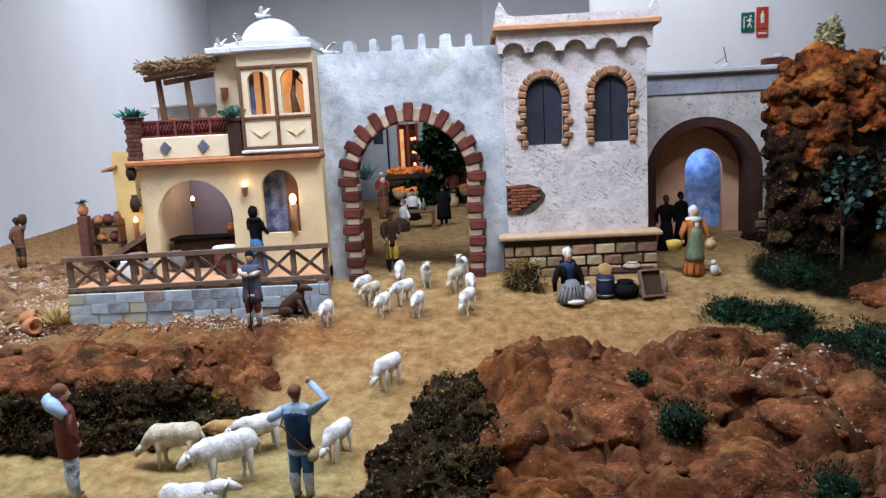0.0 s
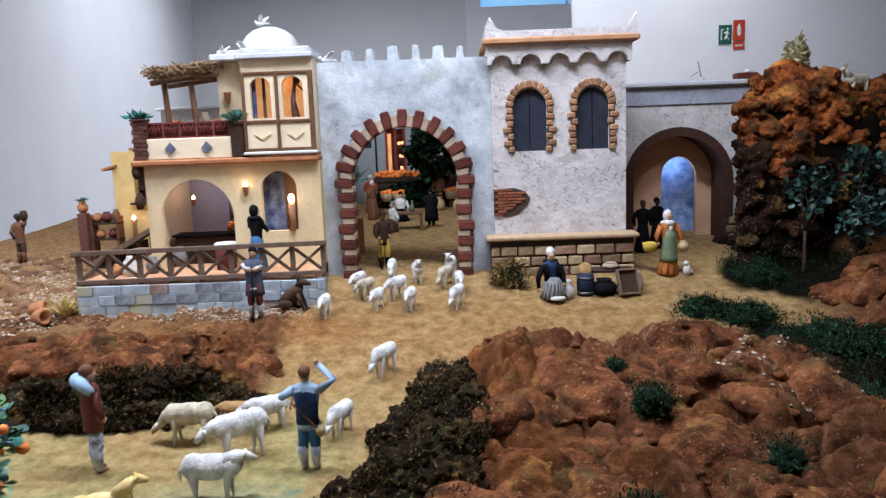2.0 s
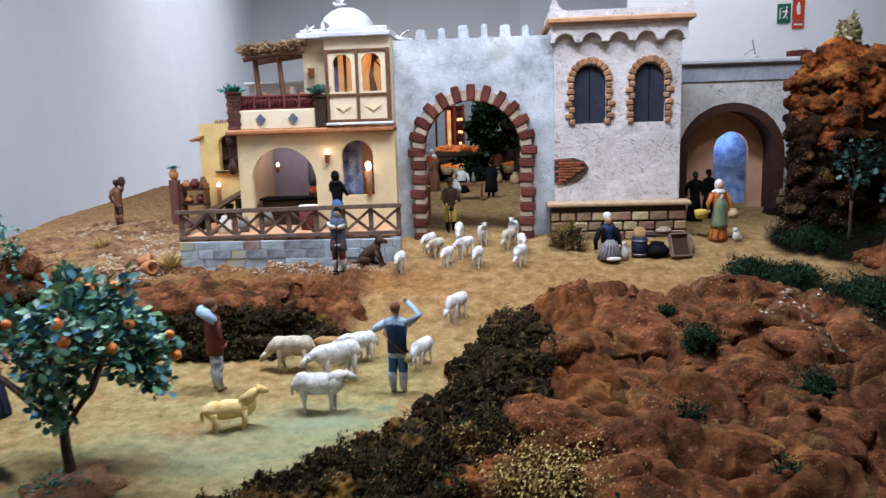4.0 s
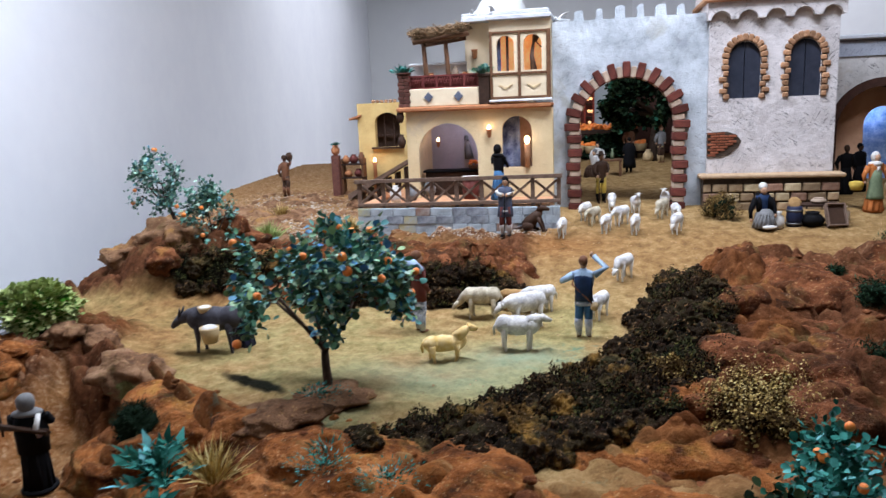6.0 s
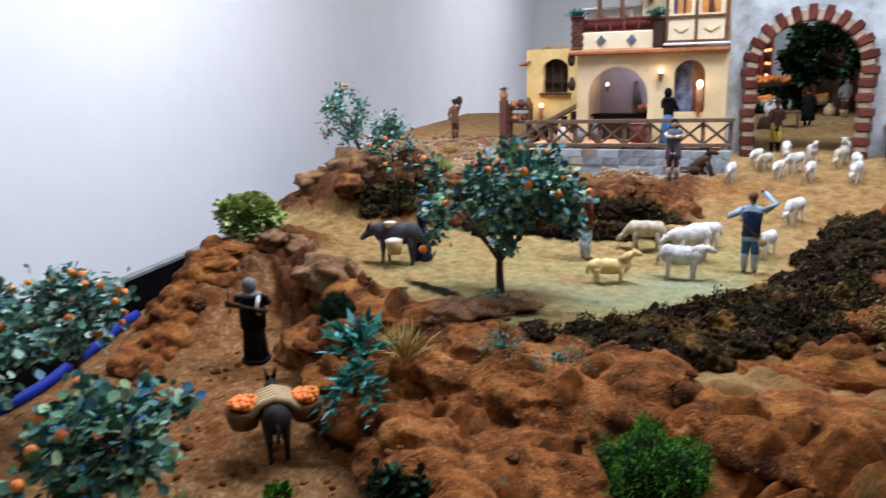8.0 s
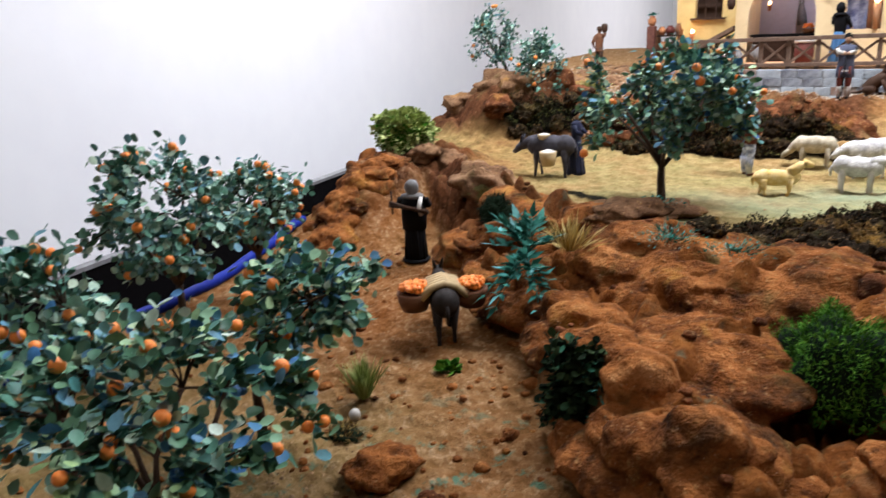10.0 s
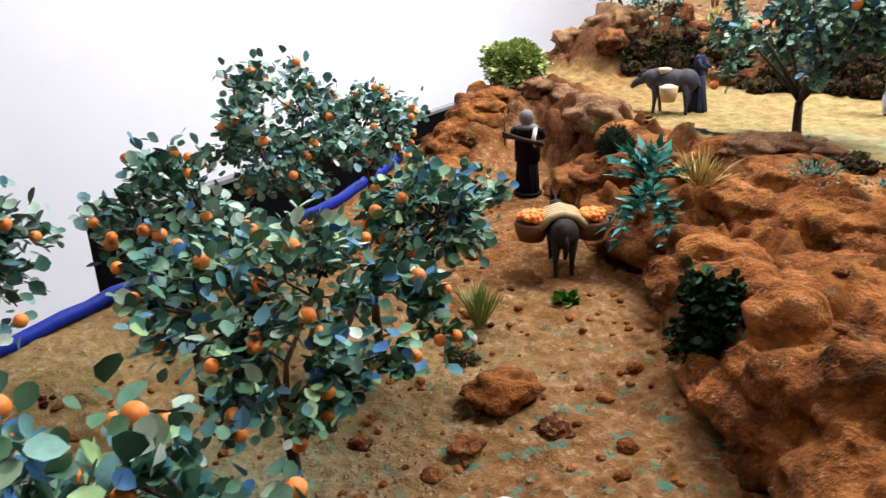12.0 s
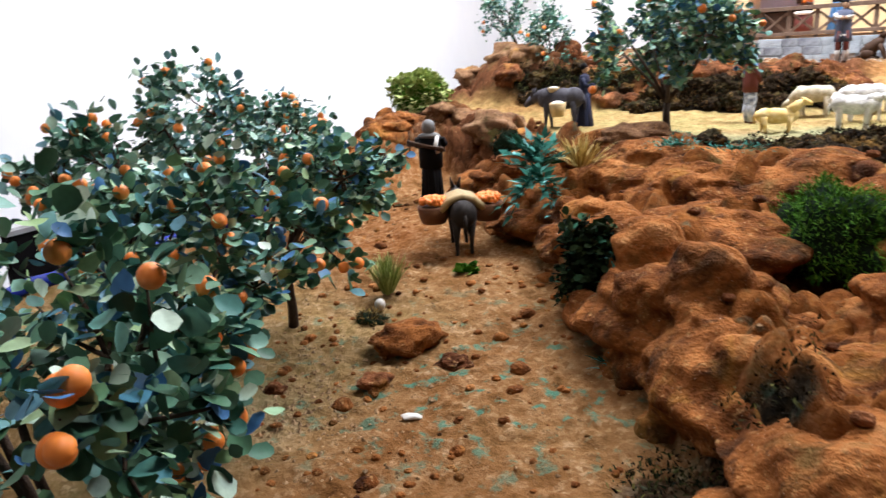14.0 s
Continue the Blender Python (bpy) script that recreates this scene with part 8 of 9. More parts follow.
# ---- baskets, pots and other small things ----
def basket(name, label, at_, r, h, fruit=0, material=None, group="", s=1.0, filler=None):
    t = thing(name, label, "basket", group, at=at_)
    bm = bmesh.new()
    lathe(bm, [(r * 0.72, 0), (r * 0.92, h * 0.5), (r, h), (r * 0.90, h), (r * 0.85, h * 0.75), (0.001, h * 0.7)], (0, 0, 0), 16)
    for k in range(4):
        lathe(bm, [(r * (0.75 + 0.07 * k), h * (0.12 + 0.24 * k)), (r * (0.79 + 0.07 * k), h * (0.16 + 0.24 * k)), (r * (0.75 + 0.07 * k), h * (0.20 + 0.24 * k))], (0, 0, 0), 16)
    part("weave", bm, material or P_GOLD, t, "woven straw")
    rnd = random.Random(int(r * 1e5))
    for i in range(fruit):
        a, d = rnd.uniform(0, 6.28), r * 0.75 * math.sqrt(rnd.random())
        ob = new("orange", FRUIT)
        q = 0.0062 * s
        ob.parent = t
        ob.matrix_basis = Matrix.LocRotScale((d * math.cos(a), d * math.sin(a), h + 0.010 - 0.22 * d + 0.012 * rnd.random()), None, (q, q, q))
    if filler:
        bm = bmesh.new()
        ball(bm, (0, 0, h * 0.9), (r * 0.85, r * 0.85, h * 0.25))
        part("filling", bm, filler, t, smooth=True)
    return t


# load of the lane donkey: pack cloth and two baskets of oranges
dz = soil(-1.125, 0.175)
c, s_ = math.cos(radians(130)), math.sin(radians(130))
for e in (-1, 1):
    basket("pannier_basket", "brown wicker basket heaped with oranges on the donkey's flank", (-1.125 - s_ * e * 0.062, 0.175 + c * e * 0.062, dz + 0.068), 0.038, 0.040, 90, P_BROWN, "pannier baskets")
bm = bmesh.new()
for k in range(5):
    x = -0.028 + 0.014 * k
    tube(bm, [(x, -0.050, 0.100), (x, -0.027, 0.122), (x, 0.0, 0.130), (x, 0.027, 0.122), (x, 0.050, 0.100)], 0.009, 6)
ob = part("pack_cloth", bm, P_GOLD, smooth=True)
ob.matrix_world = pose(-1.125, 0.175, dz, 0, 0, 130)
tagged(ob, "straw-coloured pack cloth over the donkey's back", "cloth")
dz = soil(-1.285, 1.045)
basket("pannier_basket", "straw basket with white cloth on the grey donkey", (-1.262, 0.998, dz + 0.038), 0.027, 0.044, 0, P_GOLD, "pannier baskets", filler=P_WHITE)
basket("pannier_basket", "straw basket with pale sacks on the grey donkey's back", (-1.295, 1.04, dz + 0.108), 0.020, 0.020, 0, P_GOLD, "pannier baskets", filler=P_WHITE)


def pot(name, label, at_, r, h, material, group="clay pots"):
    bm = bmesh.new()
    lathe(bm, [(r * 0.55, 0), (r * 0.95, h * 0.30), (r, h * 0.5), (r * 0.72, h * 0.80), (r * 0.50, h * 0.88), (r * 0.62, h), (r * 0.50, h), (r * 0.38, h * 0.86)], (0, 0, 0), 16)
    ob = part(name, bm, material, smooth=True)
    ob.location = at_
    return tagged(ob, label, "pot", group)


# beside the old woman: barrel, bench, crate, sacks
bx, by_ = 0.512, 2.225
t = thing("barrel", "dark blue barrel with metal hoops and a straw lid", "barrel", at=(bx, by_, soil(bx, by_)))
bm = bmesh.new()
lathe(bm, [(0.026, 0), (0.030, 0.03), (0.030, 0.045), (0.027, 0.075), (0.024, 0.075)], (0, 0, 0), 16)
part("body", bm, P_NAVY, t)
for z in (0.012, 0.062):
    bm = bmesh.new()
    lathe(bm, [(0.0295, z - 0.004), (0.0315, z), (0.0295, z + 0.004)], (0, 0, 0), 16)
    part("hoop", bm, P_STEEL, t)
t = thing("straw_lid", "round straw tray leaning on the barrel", "tray", at=(bx + 0.004, by_ + 0.02, soil(bx, by_) + 0.088))
bm = bmesh.new()
lathe(bm, [(0.001, -0.003), (0.020, -0.003), (0.024, 0.0), (0.020, 0.004), (0.001, 0.003)], (0, 0, 0), 18)
bmesh.ops.rotate(bm, verts=bm.verts, matrix=Matrix.Rotation(radians(60), 3, "X"))
part("disc", bm, WOOL_BROWN, t)
gz = soil(0.60, 2.28)
t = thing("bench", "low dark wooden bench before the plinth", "bench", at=(0.60, 2.29, gz))
bm = bmesh.new()
box(bm, -0.085, 0.085, -0.035, 0.035, 0.058, 0.068, 0, 0.002)
part("seat", bm, WOOD_DARK, t)
for x in (-0.075, 0.075):
    for y in (-0.027, 0.027):
        bm = bmesh.new()
        box(bm, x - 0.006, x + 0.006, y - 0.006, y + 0.006, -0.006, 0.058)
        part("leg", bm, WOOD_DARK, t)
pot("bowl", "shallow pale clay bowl on the bench", (0.610, 2.285, gz + 0.068), 0.030, 0.022, BRICK_PALE)
pot("cauldron", "round black cauldron under the bench", (0.575, 2.225, gz - 0.012), 0.044, 0.056, P_BLACK)
t = thing("crate", "open dark wooden crate tipped forward", "crate", at=(0.652, 2.215, soil(0.652, 2.21)), turn=8)
m = pose(0, 0, 0.012, 62, 0, 0)
# flat dark brown panel on the crate's bottom
bm = bmesh.new()
box(bm, -0.030, 0.030, -0.039, 0.039, 0.002, 0.008, 0, 0.001, Matrix.Translation((0, 0, 0.03)) @ m)
part("filling", bm, P_DBROWN, t, "dark panel inside the crate")
for a in ((-0.036, 0.036, -0.045, 0.045, -0.004, 0.002), (-0.036, -0.030, -0.045, 0.045, 0.002, 0.020), (0.030, 0.036, -0.045, 0.045, 0.002, 0.020), (-0.030, 0.030, -0.045, -0.039, 0.002, 0.020), (-0.030, 0.030, 0.039, 0.045, 0.002, 0.020)):
    bm = bmesh.new()
    box(bm, *a, 0, 0.001, Matrix.Translation((0, 0, 0.03)) @ m)
    part("board", bm, WOOD_GREY, t)
for x, y, r in ((0.690, 2.26, 0.028), (0.448, 2.20, 0.026)):
    bm = bmesh.new()
    lathe(bm, [(r * 0.8, 0), (r, r * 0.6), (r * 0.9, r * 1.5), (r * 0.4, r * 2.1), (r * 0.6, r * 2.4), (r * 0.2, r * 2.5)], (0, 0, 0), 12)
    for v in bm.verts:
        v.co += 0.004 * Vector((noise.noise(v.co * 60), noise.noise(v.co * 60 + Vector((3, 0, 0))), 0))
    ob = part("sack", bm, P_WHITE if r < 0.027 else BRICK_PALE, smooth=True)
    ob.location = (x, y, soil(x, y))
    tagged(ob, "small tied cloth sack", "sack", "sacks")
pot("jug", "small ochre jug carried at the maid's side", (0.895, 2.40, soil(0.895, 2.40) + 0.085), 0.020, 0.040, P_GOLD)
basket("basket", "yellow straw basket beside the maid", (0.780, 2.415, soil(0.78, 2.415) + 0.085), 0.028, 0.032, 0, P_YELLOW, filler=P_YELLOW)

# on the porch: counter, drum, barrel, pots
t = thing("counter", "long dark counter inside the porch arch", "counter", at=(-0.86, 2.60, 0.008))
bm = bmesh.new()
box(bm, -0.14, 0.12, -0.04, 0.04, 0.0, 0.105, 0, 0.003)
part("body", bm, WOOD_DARK, t)
bm = bmesh.new()
box(bm, -0.15, 0.13, -0.05, 0.05, 0.105, 0.115, 0, 0.003)
part("top", bm, P_BLACK, t)
t = thing("drum", "round drum with a pale skin by the porch arch", "drum", at=(-0.765, 2.42, 0.008))
bm = bmesh.new()
lathe(bm, [(0.034, 0.0), (0.038, 0.04), (0.036, 0.085)], (0, 0, 0), 18)
part("shell", bm, P_MAROON, t)
bm = bmesh.new()
lathe(bm, [(0.038, 0.083), (0.042, 0.09), (0.038, 0.098), (0.002, 0.100)], (0, 0, 0), 18)
part("skin", bm, P_WHITE, t, "pale drum skin")
basket("fruit_basket", "basket of red and orange fruit on the counter", (-0.775, 2.585, 0.123), 0.030, 0.020, 16, P_BROWN)
for x, y, r, h, m in ((-1.02, 2.38, 0.026, 0.060, P_GREY), (-0.975, 2.52, 0.030, 0.075, P_GREY), (-1.14, 2.36, 0.022, 0.04, TERRA)):
    pot("jar", "clay jar standing on the porch", (x, y, 0.008), r, h, m)
t = thing("stool", "small wooden stool on the porch", "stool", at=(-1.085, 2.44, 0.008))
bm = bmesh.new()
lathe(bm, [(0.03, 0.075), (0.032, 0.079), (0.03, 0.084)], (0, 0, 0), 14)
part("seat", bm, WOOD_GREY, t)
for k in range(3):
    a = 2.1 * k
    bm = bmesh.new()
    tube(bm, [(0.034 * math.cos(a), 0.034 * math.sin(a), 0.0), (0.016 * math.cos(a), 0.016 * math.sin(a), 0.076)], 0.004, 6)
    part("leg", bm, WOOD_GREY, t)
bm = bmesh.new()
tube(bm, [(-0.005, 0, 0.09), (0, 0, 0.05), (0.006, 0, 0.0)], [0.010, 0.018, 0.022], 8)
ball(bm, (-0.006, 0, 0.10), (0.012, 0.008, 0.016))
ob = part("hanging_ham", bm, P_GREY, smooth=True)
ob.location = (-0.845, 2.826, 0.155)
tagged(ob, "grey bundle hanging on the porch's inner wall", "bundle")

# terrace: table, pots, potted plants
t = thing("terrace_table", "small round table on the terrace", "table", at=(-0.90, HY + 0.12, 0.418))
bm = bmesh.new()
lathe(bm, [(0.055, 0.100), (0.058, 0.105), (0.055, 0.110)], (0, 0, 0), 18)
part("tabletop", bm, WOOD, t)
bm = bmesh.new()
lathe(bm, [(0.03, 0.0), (0.010, 0.01), (0.009, 0.10)], (0, 0, 0), 10)
part("pedestal", bm, WOOD, t)
for x, r, h, m in ((-0.955, 0.020, 0.032, TERRA), (-0.845, 0.018, 0.055, BRICK_PALE), (-0.80, 0.020, 0.03, TERRA)):
    pot("terrace_pot", "small clay pot on the terrace", (x, HY + 0.10, 0.528 if x < -0.81 and x > -0.96 else 0.528), r, h, m)
spiky_plant("potted_palm", "teal tufted plant on the brick pier", (-1.060, HY + 0.01, 0.558), 150, 0.034, LEAVES_TEAL, 120, 0.8, width=1.5, spread=0.045)
spiky_plant("potted_palm", "green plant with long leaves in the dark planter", (-0.705, HY + 0.005, 0.540), 110, 0.034, LEAVES_DULL, 121, 0.9, (LEAF_V, LEAF_F), width=0.7, spread=0.05)
for x, y, z in ((-1.075, HY - 0.012, 0.235), (-1.080, HY - 0.005, 0.345)):
    pot("wall_planter", "dark clay planter on the house corner", (x, y, z), 0.018, 0.060, WOOD_DARK, "wall planters")


# ---- workshop behind the house ----
def workshop():
    t = thing("workshop", "yellow plaster workshop with a pointed oven arch", "workshop")
    y0 = 3.30
    bm = bmesh.new()
    pierced_wall(bm, -1.555, -1.06, -0.10, 0.445, y0, y0 + 0.03, [(-1.455, -1.31, 0.20, 0.335, 0.055)])
    part("wall", bm, OCHRE, t)
    bm = bmesh.new()
    box(bm, -1.555, -1.525, y0 + 0.03, y0 + 0.3, -0.10, 0.40)
    part("side_wall", bm, OCHRE, t)
    # dark board closing the back of the oven opening
    bm = bmesh.new()
    box(bm, -1.46, -1.30, y0 + 0.06, y0 + 0.07, 0.18, 0.42)
    part("oven_back", bm, WOOD_DARK, t, "dark board behind the oven arch")
    bm = bmesh.new()
    box(bm, -1.475, -1.29, y0 - 0.02, y0 + 0.02, 0.190, 0.200)
    box(bm, -1.475, -1.29, y0 + 0.032, y0 + 0.05, 0.262, 0.268)
    part("shelf", bm, WOOD_DARK, t, "dark shelf")
    for x in (-1.41, -1.355):
        bm = bmesh.new()
        box(bm, x - 0.003, x + 0.003, y0 + 0.034, y0 + 0.04, 0.2, 0.38)
        part("mullion", bm, WOOD_DARK, t)
    bm = bmesh.new()
    prism(bm, [(-1.60, 0.355), (-1.53, 0.375), (-1.53, 0.385), (-1.60, 0.365)], y0 - 0.02, y0 + 0.3)
    part("eaves", bm, TERRA, t, "small tiled eaves")
    for i in range(6):
        bm = bmesh.new()
        box(bm, -1.47 + i * 0.025, -1.453 + i * 0.025, y0 + 0.005, y0 + 0.025, 0.445, 0.462, 0, 0.003)
        part("roof_stone", bm, BRICK_BROWN, t)
    return t


workshop()
t = thing("oven_fire", "glowing fire below the workshop's oven arch", "fire", at=(-1.455, 3.26, 0.12))
bm = bmesh.new()
lathe(bm, [(0.006, 0.0), (0.010, 0.006), (0.008, 0.015), (0.002, 0.024)], (0, 0, 0), 10)
part("flame", bm, GLOW, t)
bm = bmesh.new()
lathe(bm, [(0.012, -0.19), (0.010, -0.02), (0.016, 0.0), (0.002, 0.002)], (0, 0, 0), 12)
part("hearth", bm, TERRA, t)
bulb("fire_light", (-1.455, 3.215, 0.155), 0.16, (1.0, 0.42, 0.10), 0.012)
t = thing("gate_post", "maroon brick post with a potted plant", "post", at=(-1.655, 3.18, soil(-1.655, 3.18)))
bm = bmesh.new()
box(bm, -0.022, 0.022, -0.022, 0.022, -0.01, 0.225, 0, 0.003)
part("shaft", bm, PIER_BROWN, t)
bm = bmesh.new()
lathe(bm, [(0.012, 0.225), (0.022, 0.24), (0.024, 0.26), (0.014, 0.272), (0.018, 0.28)], (0, 0, 0), 12)
part("pot", bm, TERRA, t)
spiky_plant("potted_palm", "small teal plant in the clay pot on the post", (-1.655, 3.18, soil(-1.655, 3.18) + 0.28), 60, 0.024, LEAVES_TEAL, 122, 0.7, width=1.4, spread=0.022)
t = thing("pot_rack", "dark wooden rack with clay pots", "rack", at=(-1.56, 3.22, soil(-1.56, 3.22)))
for z in (0.09, 0.165):
    bm = bmesh.new()
    box(bm, -0.075, 0.06, -0.03, 0.03, z, z + 0.008)
    part("shelf", bm, WOOD_DARK, t)
for x in (-0.07, 0.052):
    bm = bmesh.new()
    box(bm, x - 0.006, x + 0.006, -0.03, 0.03, -0.005, 0.20)
    part("upright", bm, WOOD, t)
gz = soil(-1.56, 3.22)
for i, (dx, dzz, r, h) in enumerate(((-0.05, 0.173, 0.022, 0.045), (-0.005, 0.173, 0.026, 0.05), (0.04, 0.173, 0.020, 0.06), (-0.04, 0.098, 0.024, 0.04), (0.02, 0.098, 0.026, 0.045))):
    pot("rack_pot", "brown clay pot on the rack", (-1.56 + dx, 3.22, gz + dzz), r, h, (TERRA, P_MAROON, P_BROWN)[i % 3])
t = thing("stair_ramp", "plank ramp with striped side beside the porch", "ramp", at=(-1.36, 2.95, 0.0))
bm = bmesh.new()
prism(bm, [(-0.14, -0.02), (0.20, 0.16), (0.20, 0.14), (-0.14, -0.05)], -0.05, 0.05)
part("plank", bm, WOOD_GREY, t)
for i in range(6):
    x = -0.08 + i * 0.05
    bm = bmesh.new()
    box(bm, x - 0.006, x + 0.006, -0.04, 0.04, -0.10, -0.03 + 0.53 * (x + 0.10))
    part("prop", bm, WOOD_DARK, t)
for x, y, tr in ((-1.33, 2.16, 60), (-1.37, 2.22, 100)):
    bm = bmesh.new()
    lathe(bm, [(0.010, -0.03), (0.022, -0.02), (0.030, 0.01), (0.026, 0.03), (0.018, 0.03), (0.014, 0.0)], (0, 0, 0), 14)
    bmesh.ops.rotate(bm, verts=bm.verts, matrix=Matrix.Rotation(radians(80), 3, "X"))
    ob = part("fallen_pot", bm, TERRA, smooth=True)
    ob.matrix_world = pose(x, y, soil(x, y) + 0.022, 0, 0, tr)
    tagged(ob, "terracotta pot lying on its side", "pot", "clay pots")


# ---- street behind the gate ----
def back_house():
    t = thing("street_house", "white street house with a dark window and lit shop door", "house")
    y0 = 5.10
    bm = bmesh.new()
    pierced_wall(bm, -1.2, 0.12, -0.05, 1.0, y0, y0 + 0.04, [(-0.57, -0.50, 0.40, 0.51, 0.01), (-0.400, -0.260, 0.22, 0.52, 0.012)])
    part("wall", bm, plaster_material("street_plaster", (0.36, 0.38, 0.38), (0.29, 0.31, 0.31), (0.20, 0.20, 0.19), 6), t)
    bm = bmesh.new()
    box(bm, -0.60, -0.48, y0 + 0.05, y0 + 0.06, 0.38, 0.54)
    part("window_pane", bm, SHUTTER, t)
    bm = bmesh.new()
    box(bm, -0.43, -0.24, y0 + 0.12, y0 + 0.13, 0.12, 0.53)
    part("shop_back", bm, P_MAROON, t, "dark red shop interior")
    # lamplight on this curtain is given as its own glow
    bm = bmesh.new()
    folds(bm, -0.390, -0.363, y0 + 0.05, 0.22, 0.495, 2, 0.003)
    part("lit_curtain", bm, AMBER, t, "amber curtain that glows in place of lamplight")
    for x, z in ((-0.307, 0.425), (-0.283, 0.428), (-0.300, 0.335), (-0.277, 0.332), (-0.295, 0.25)):
        bm = bmesh.new()
        ball(bm, (x, y0 + 0.06, z), (0.012, 0.008, 0.012), 0, 8, 6)
        part("shop_lamp", bm, GLOW_SOFT, t, "small glowing lamp")
    for z in (0.28, 0.38, 0.47):
        bm = bmesh.new()
        box(bm, -0.330, -0.260, y0 + 0.03, y0 + 0.10, z, z + 0.014)
        part("shop_shelf", bm, WOOD_DARK, t)
    for x in (-0.395, -0.330, -0.265):
        bm = bmesh.new()
        box(bm, x - 0.007, x + 0.007, y0 - 0.012, y0 - 0.001, 0.22, 0.535)
        part("door_post", bm, P_RED, t)
    bm = bmesh.new()
    tube(bm, [(-0.47, y0 - 0.012, -0.02), (-0.47, y0 - 0.012, 0.9)], 0.006, 8)
    part("drainpipe", bm, P_NAVY, t)
    return t


back_house()
bulb("shop_light", (-0.325, 5.13, 0.47), 0.20, (1.0, 0.6, 0.28), 0.02)
# dark plaster puts the shade of the street's right side into this wall
t = thing("side_wall", "brown house front along the street, shade in its dark colour", "house")
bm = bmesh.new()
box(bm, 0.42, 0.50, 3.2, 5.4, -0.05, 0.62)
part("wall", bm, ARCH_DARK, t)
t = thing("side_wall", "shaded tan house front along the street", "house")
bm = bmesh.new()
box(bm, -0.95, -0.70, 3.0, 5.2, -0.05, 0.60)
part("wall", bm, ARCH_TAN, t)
# made-up dark wall where the end of the street lies in brown shade
t = thing("side_wall", "dark wall added for the brown shade at the street's end", "house")
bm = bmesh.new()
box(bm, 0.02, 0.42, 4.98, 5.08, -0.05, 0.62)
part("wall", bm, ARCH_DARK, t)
fruit_tree((0.14, 4.45, 0.0), 0.7, 0.30, (0.30, 0.30, 0.24), (-0.07, -0.05, 0.40), 130, 12000, 0, 0.032, 0.01, 0.035, LEAVES_WEED, (0.02, 0), "dark green leafy tree over the street", "street_tree", 60, 0.1)
gz = soil(-0.05, 4.62) + 0.07
t = thing("market_stall", "market stall heaped with orange fruit", "stall", at=(-0.19, 4.72, gz))
bm = bmesh.new()
box(bm, -0.26, 0.24, -0.08, 0.08, 0.10, 0.13, 0, 0.004)
part("counter", bm, WOOD_DARK, t)
bm = bmesh.new()
box(bm, -0.25, 0.23, -0.07, 0.07, -0.13, 0.10)
part("base", bm, WOOD_DARK, t)
rnd = random.Random(5)
for i in range(150):
    ob = new("orange", FRUIT)
    q = rnd.uniform(0.009, 0.017)
    ob.parent = t
    ob.matrix_basis = Matrix.LocRotScale((rnd.uniform(-0.24, 0.22), rnd.uniform(-0.07, 0.07), 0.135 + 0.03 * rnd.random()), None, (q, q, q))
for x, y, m in ((0.10, 4.42, P_GOLD), (0.18, 4.55, P_GOLD), (-0.02, 4.48, P_GOLD)):
    bm = bmesh.new()
    lathe(bm, [(0.028, 0), (0.036, 0.025), (0.032, 0.055), (0.014, 0.070), (0.020, 0.080)], (0, 0, 0), 12)
    ob = part("sack", bm, m, smooth=True)
    ob.location = (x, y, soil(x, y))
    tagged(ob, "straw-coloured sack in the street", "sack", "sacks")
leafy_ball("stall_greens", "dark green leafy heap before the market stall", (-0.20, 4.63, soil(-0.2, 4.63) - 0.01), (0.26, 0.06, 0.105), LEAVES_WEED, 1600, 0.026, 140)
for i, (x, y) in enumerate(((-0.36, 4.60), (-0.28, 4.585), (0.06, 4.60))):
    basket("street_basket", "straw basket heaped with oranges by the stall", (x, y, soil(x, y) + 0.05), 0.045, 0.05, 14, P_GOLD, "street baskets", 2.2)
bm = bmesh.new()
lathe(bm, [(0.022, 0), (0.026, 0.02), (0.024, 0.05), (0.010, 0.065), (0.012, 0.072)], (0, 0, 0), 12)
ob = part("sack", bm, P_WHITE, smooth=True)
ob.location = (-1.085, 2.335, 0.008)
tagged(ob, "small white cloth sack on the porch", "sack", "sacks")
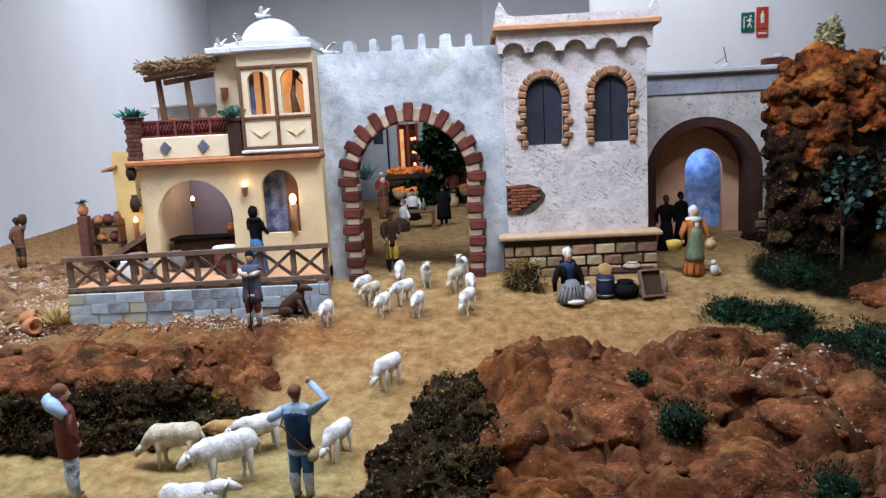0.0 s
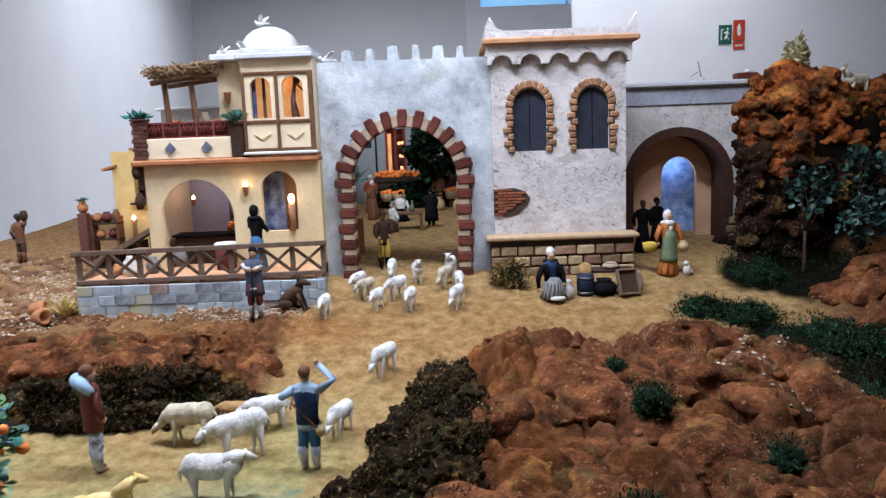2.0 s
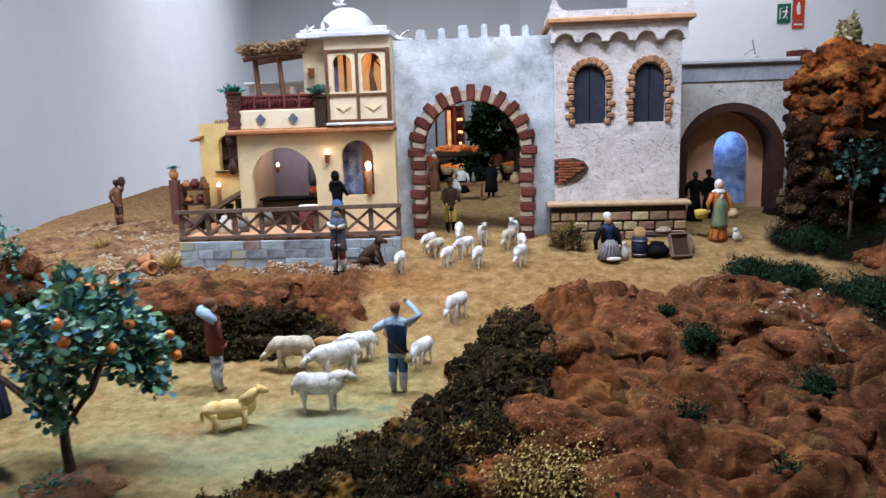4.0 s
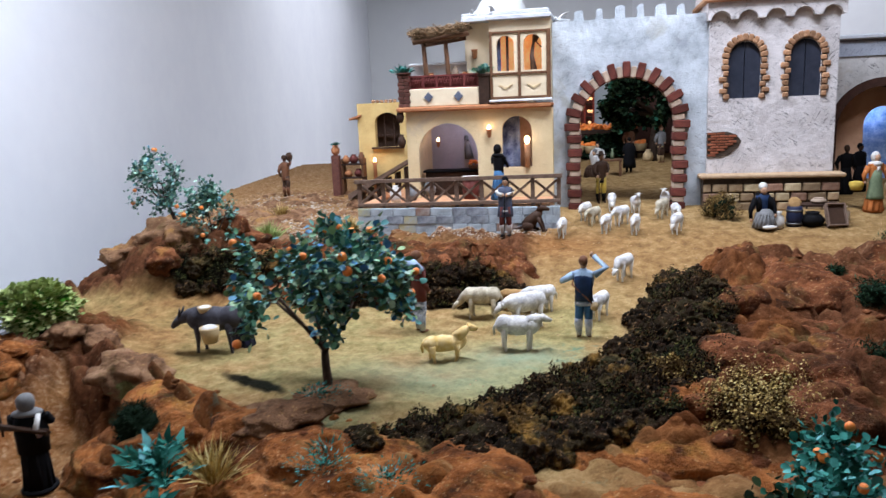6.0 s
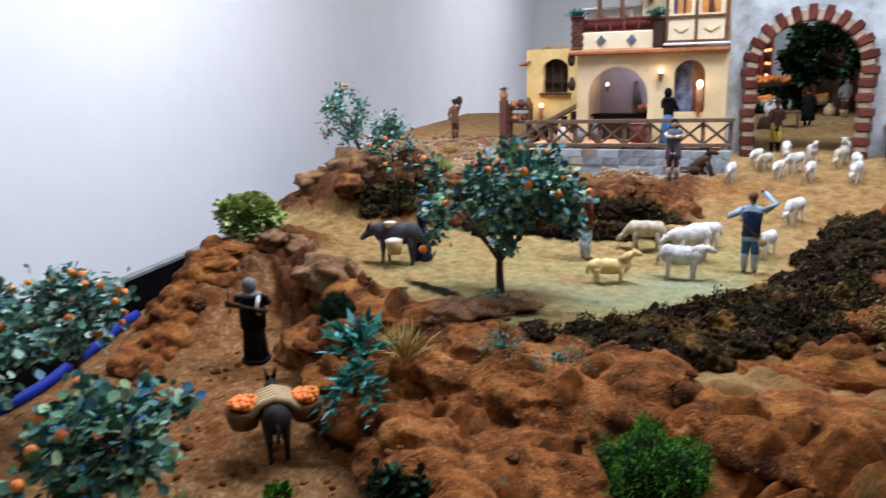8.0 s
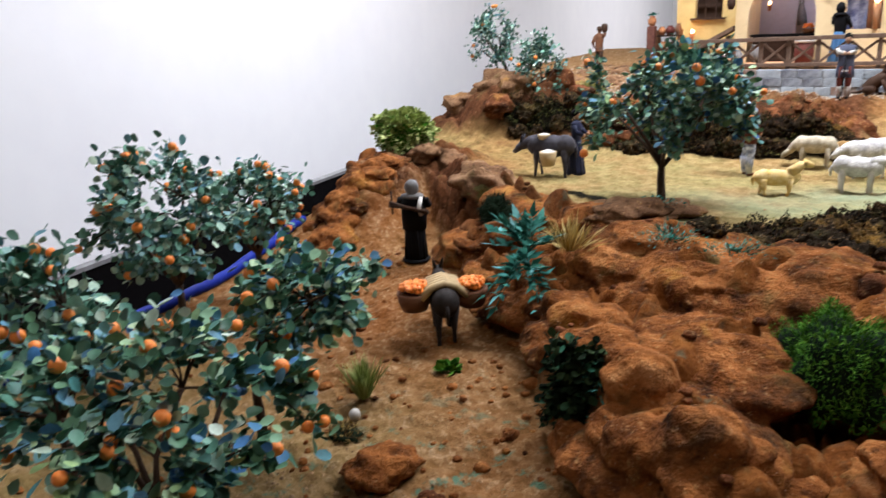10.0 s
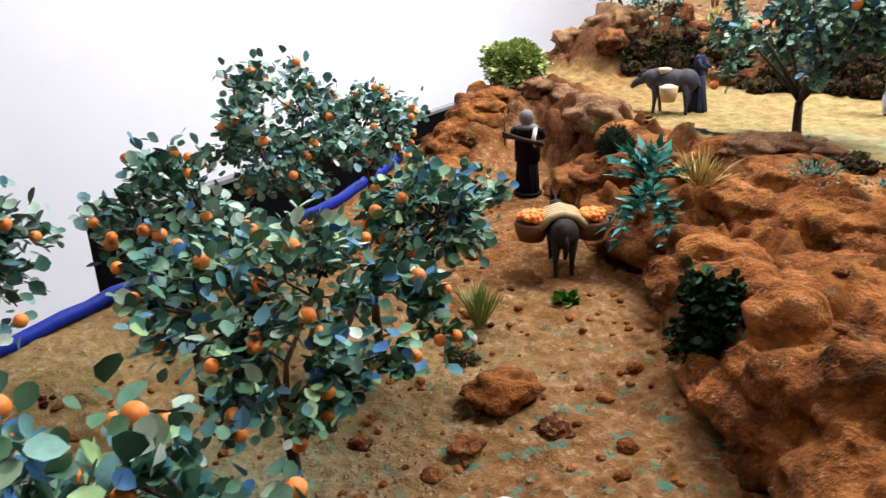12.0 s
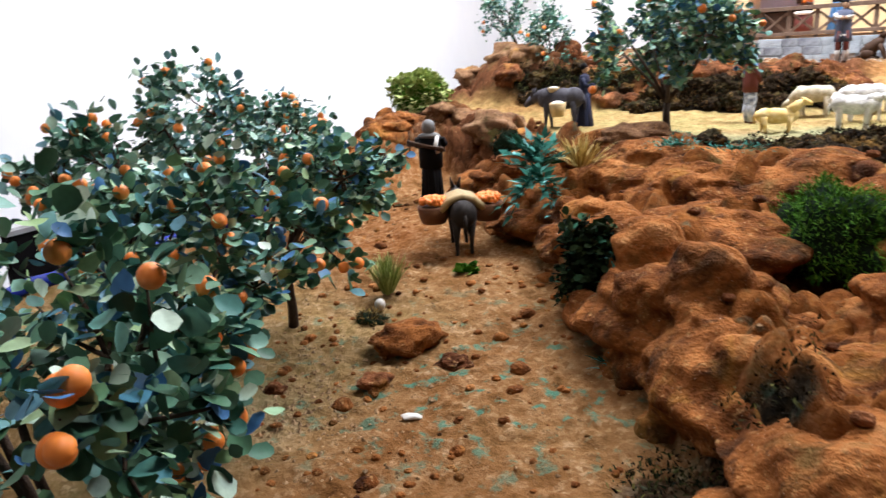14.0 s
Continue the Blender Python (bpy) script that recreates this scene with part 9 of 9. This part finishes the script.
gz = soil(-0.18, 3.52)
t = thing("tavern_table", "plain wooden table in the street", "table", at=(-0.165, 3.62, gz))
bm = bmesh.new()
box(bm, -0.075, 0.075, -0.05, 0.05, 0.09, 0.10, 0, 0.002)
part("tabletop", bm, WOOD, t)
for x in (-0.065, 0.065):
    for y in (-0.04, 0.04):
        bm = bmesh.new()
        box(bm, x - 0.006, x + 0.006, y - 0.006, y + 0.006, -0.005, 0.09)
        part("leg", bm, WOOD, t)
bm = bmesh.new()
lathe(bm, [(0.010, 0), (0.011, 0.03), (0.005, 0.045), (0.004, 0.06)], (0, 0, 0), 10)
ob = part("bottle", bm, P_GREEN, smooth=True)
ob.location = (-0.145, 3.62, gz + 0.10)
tagged(ob, "green bottle on the tavern table", "bottle")
t = thing("wooden_bin", "open wooden bin with a rust-coloured door beside the gateway", "bin", at=(-0.40, 2.98, soil(-0.40, 2.98)))
bm = bmesh.new()
box(bm, -0.07, 0.03, -0.10, 0.10, 0.0, 0.17, 0, 0.003)
part("body", bm, P_GREY, t)
bm = bmesh.new()
box(bm, 0.035, 0.075, -0.012, 0.012, 0.0, 0.16, 0, 0.003)
part("door", bm, TERRA, t, "rust-coloured door leaf")
spiky_plant("agave", "dark spiky agave beside the street house", (-0.60, 4.8, soil(-0.60, 4.8) + 0.16), 40, 0.16, LEAVES_DULL, 123, 0.7, width=0.8, spread=0.02)
bm = bmesh.new()
ball(bm, (0, 0, 0), (0.017, 0.008, 0.004))
for v in bm.verts:
    v.co += 0.004 * noise.noise_vector(v.co * 80)
ob = part("plaster_shard", bm, P_WHITE, smooth=True)
ob.matrix_world = pose(-0.835, -0.442, soil(-0.835, -0.442) + 0.004, 0, 0, 20)
tagged(ob, "whitish plaster shard lying on the lane", "shard")
bm = bmesh.new()
ball(bm, (0, 0, 0.010), (0.011, 0.011, 0.012))
ob = part("white_knob", bm, P_WHITE, smooth=True)
ob.location = (-1.113, -0.155, soil(-1.113, -0.155))
tagged(ob, "small white knob at the foot of the grass", "knob")
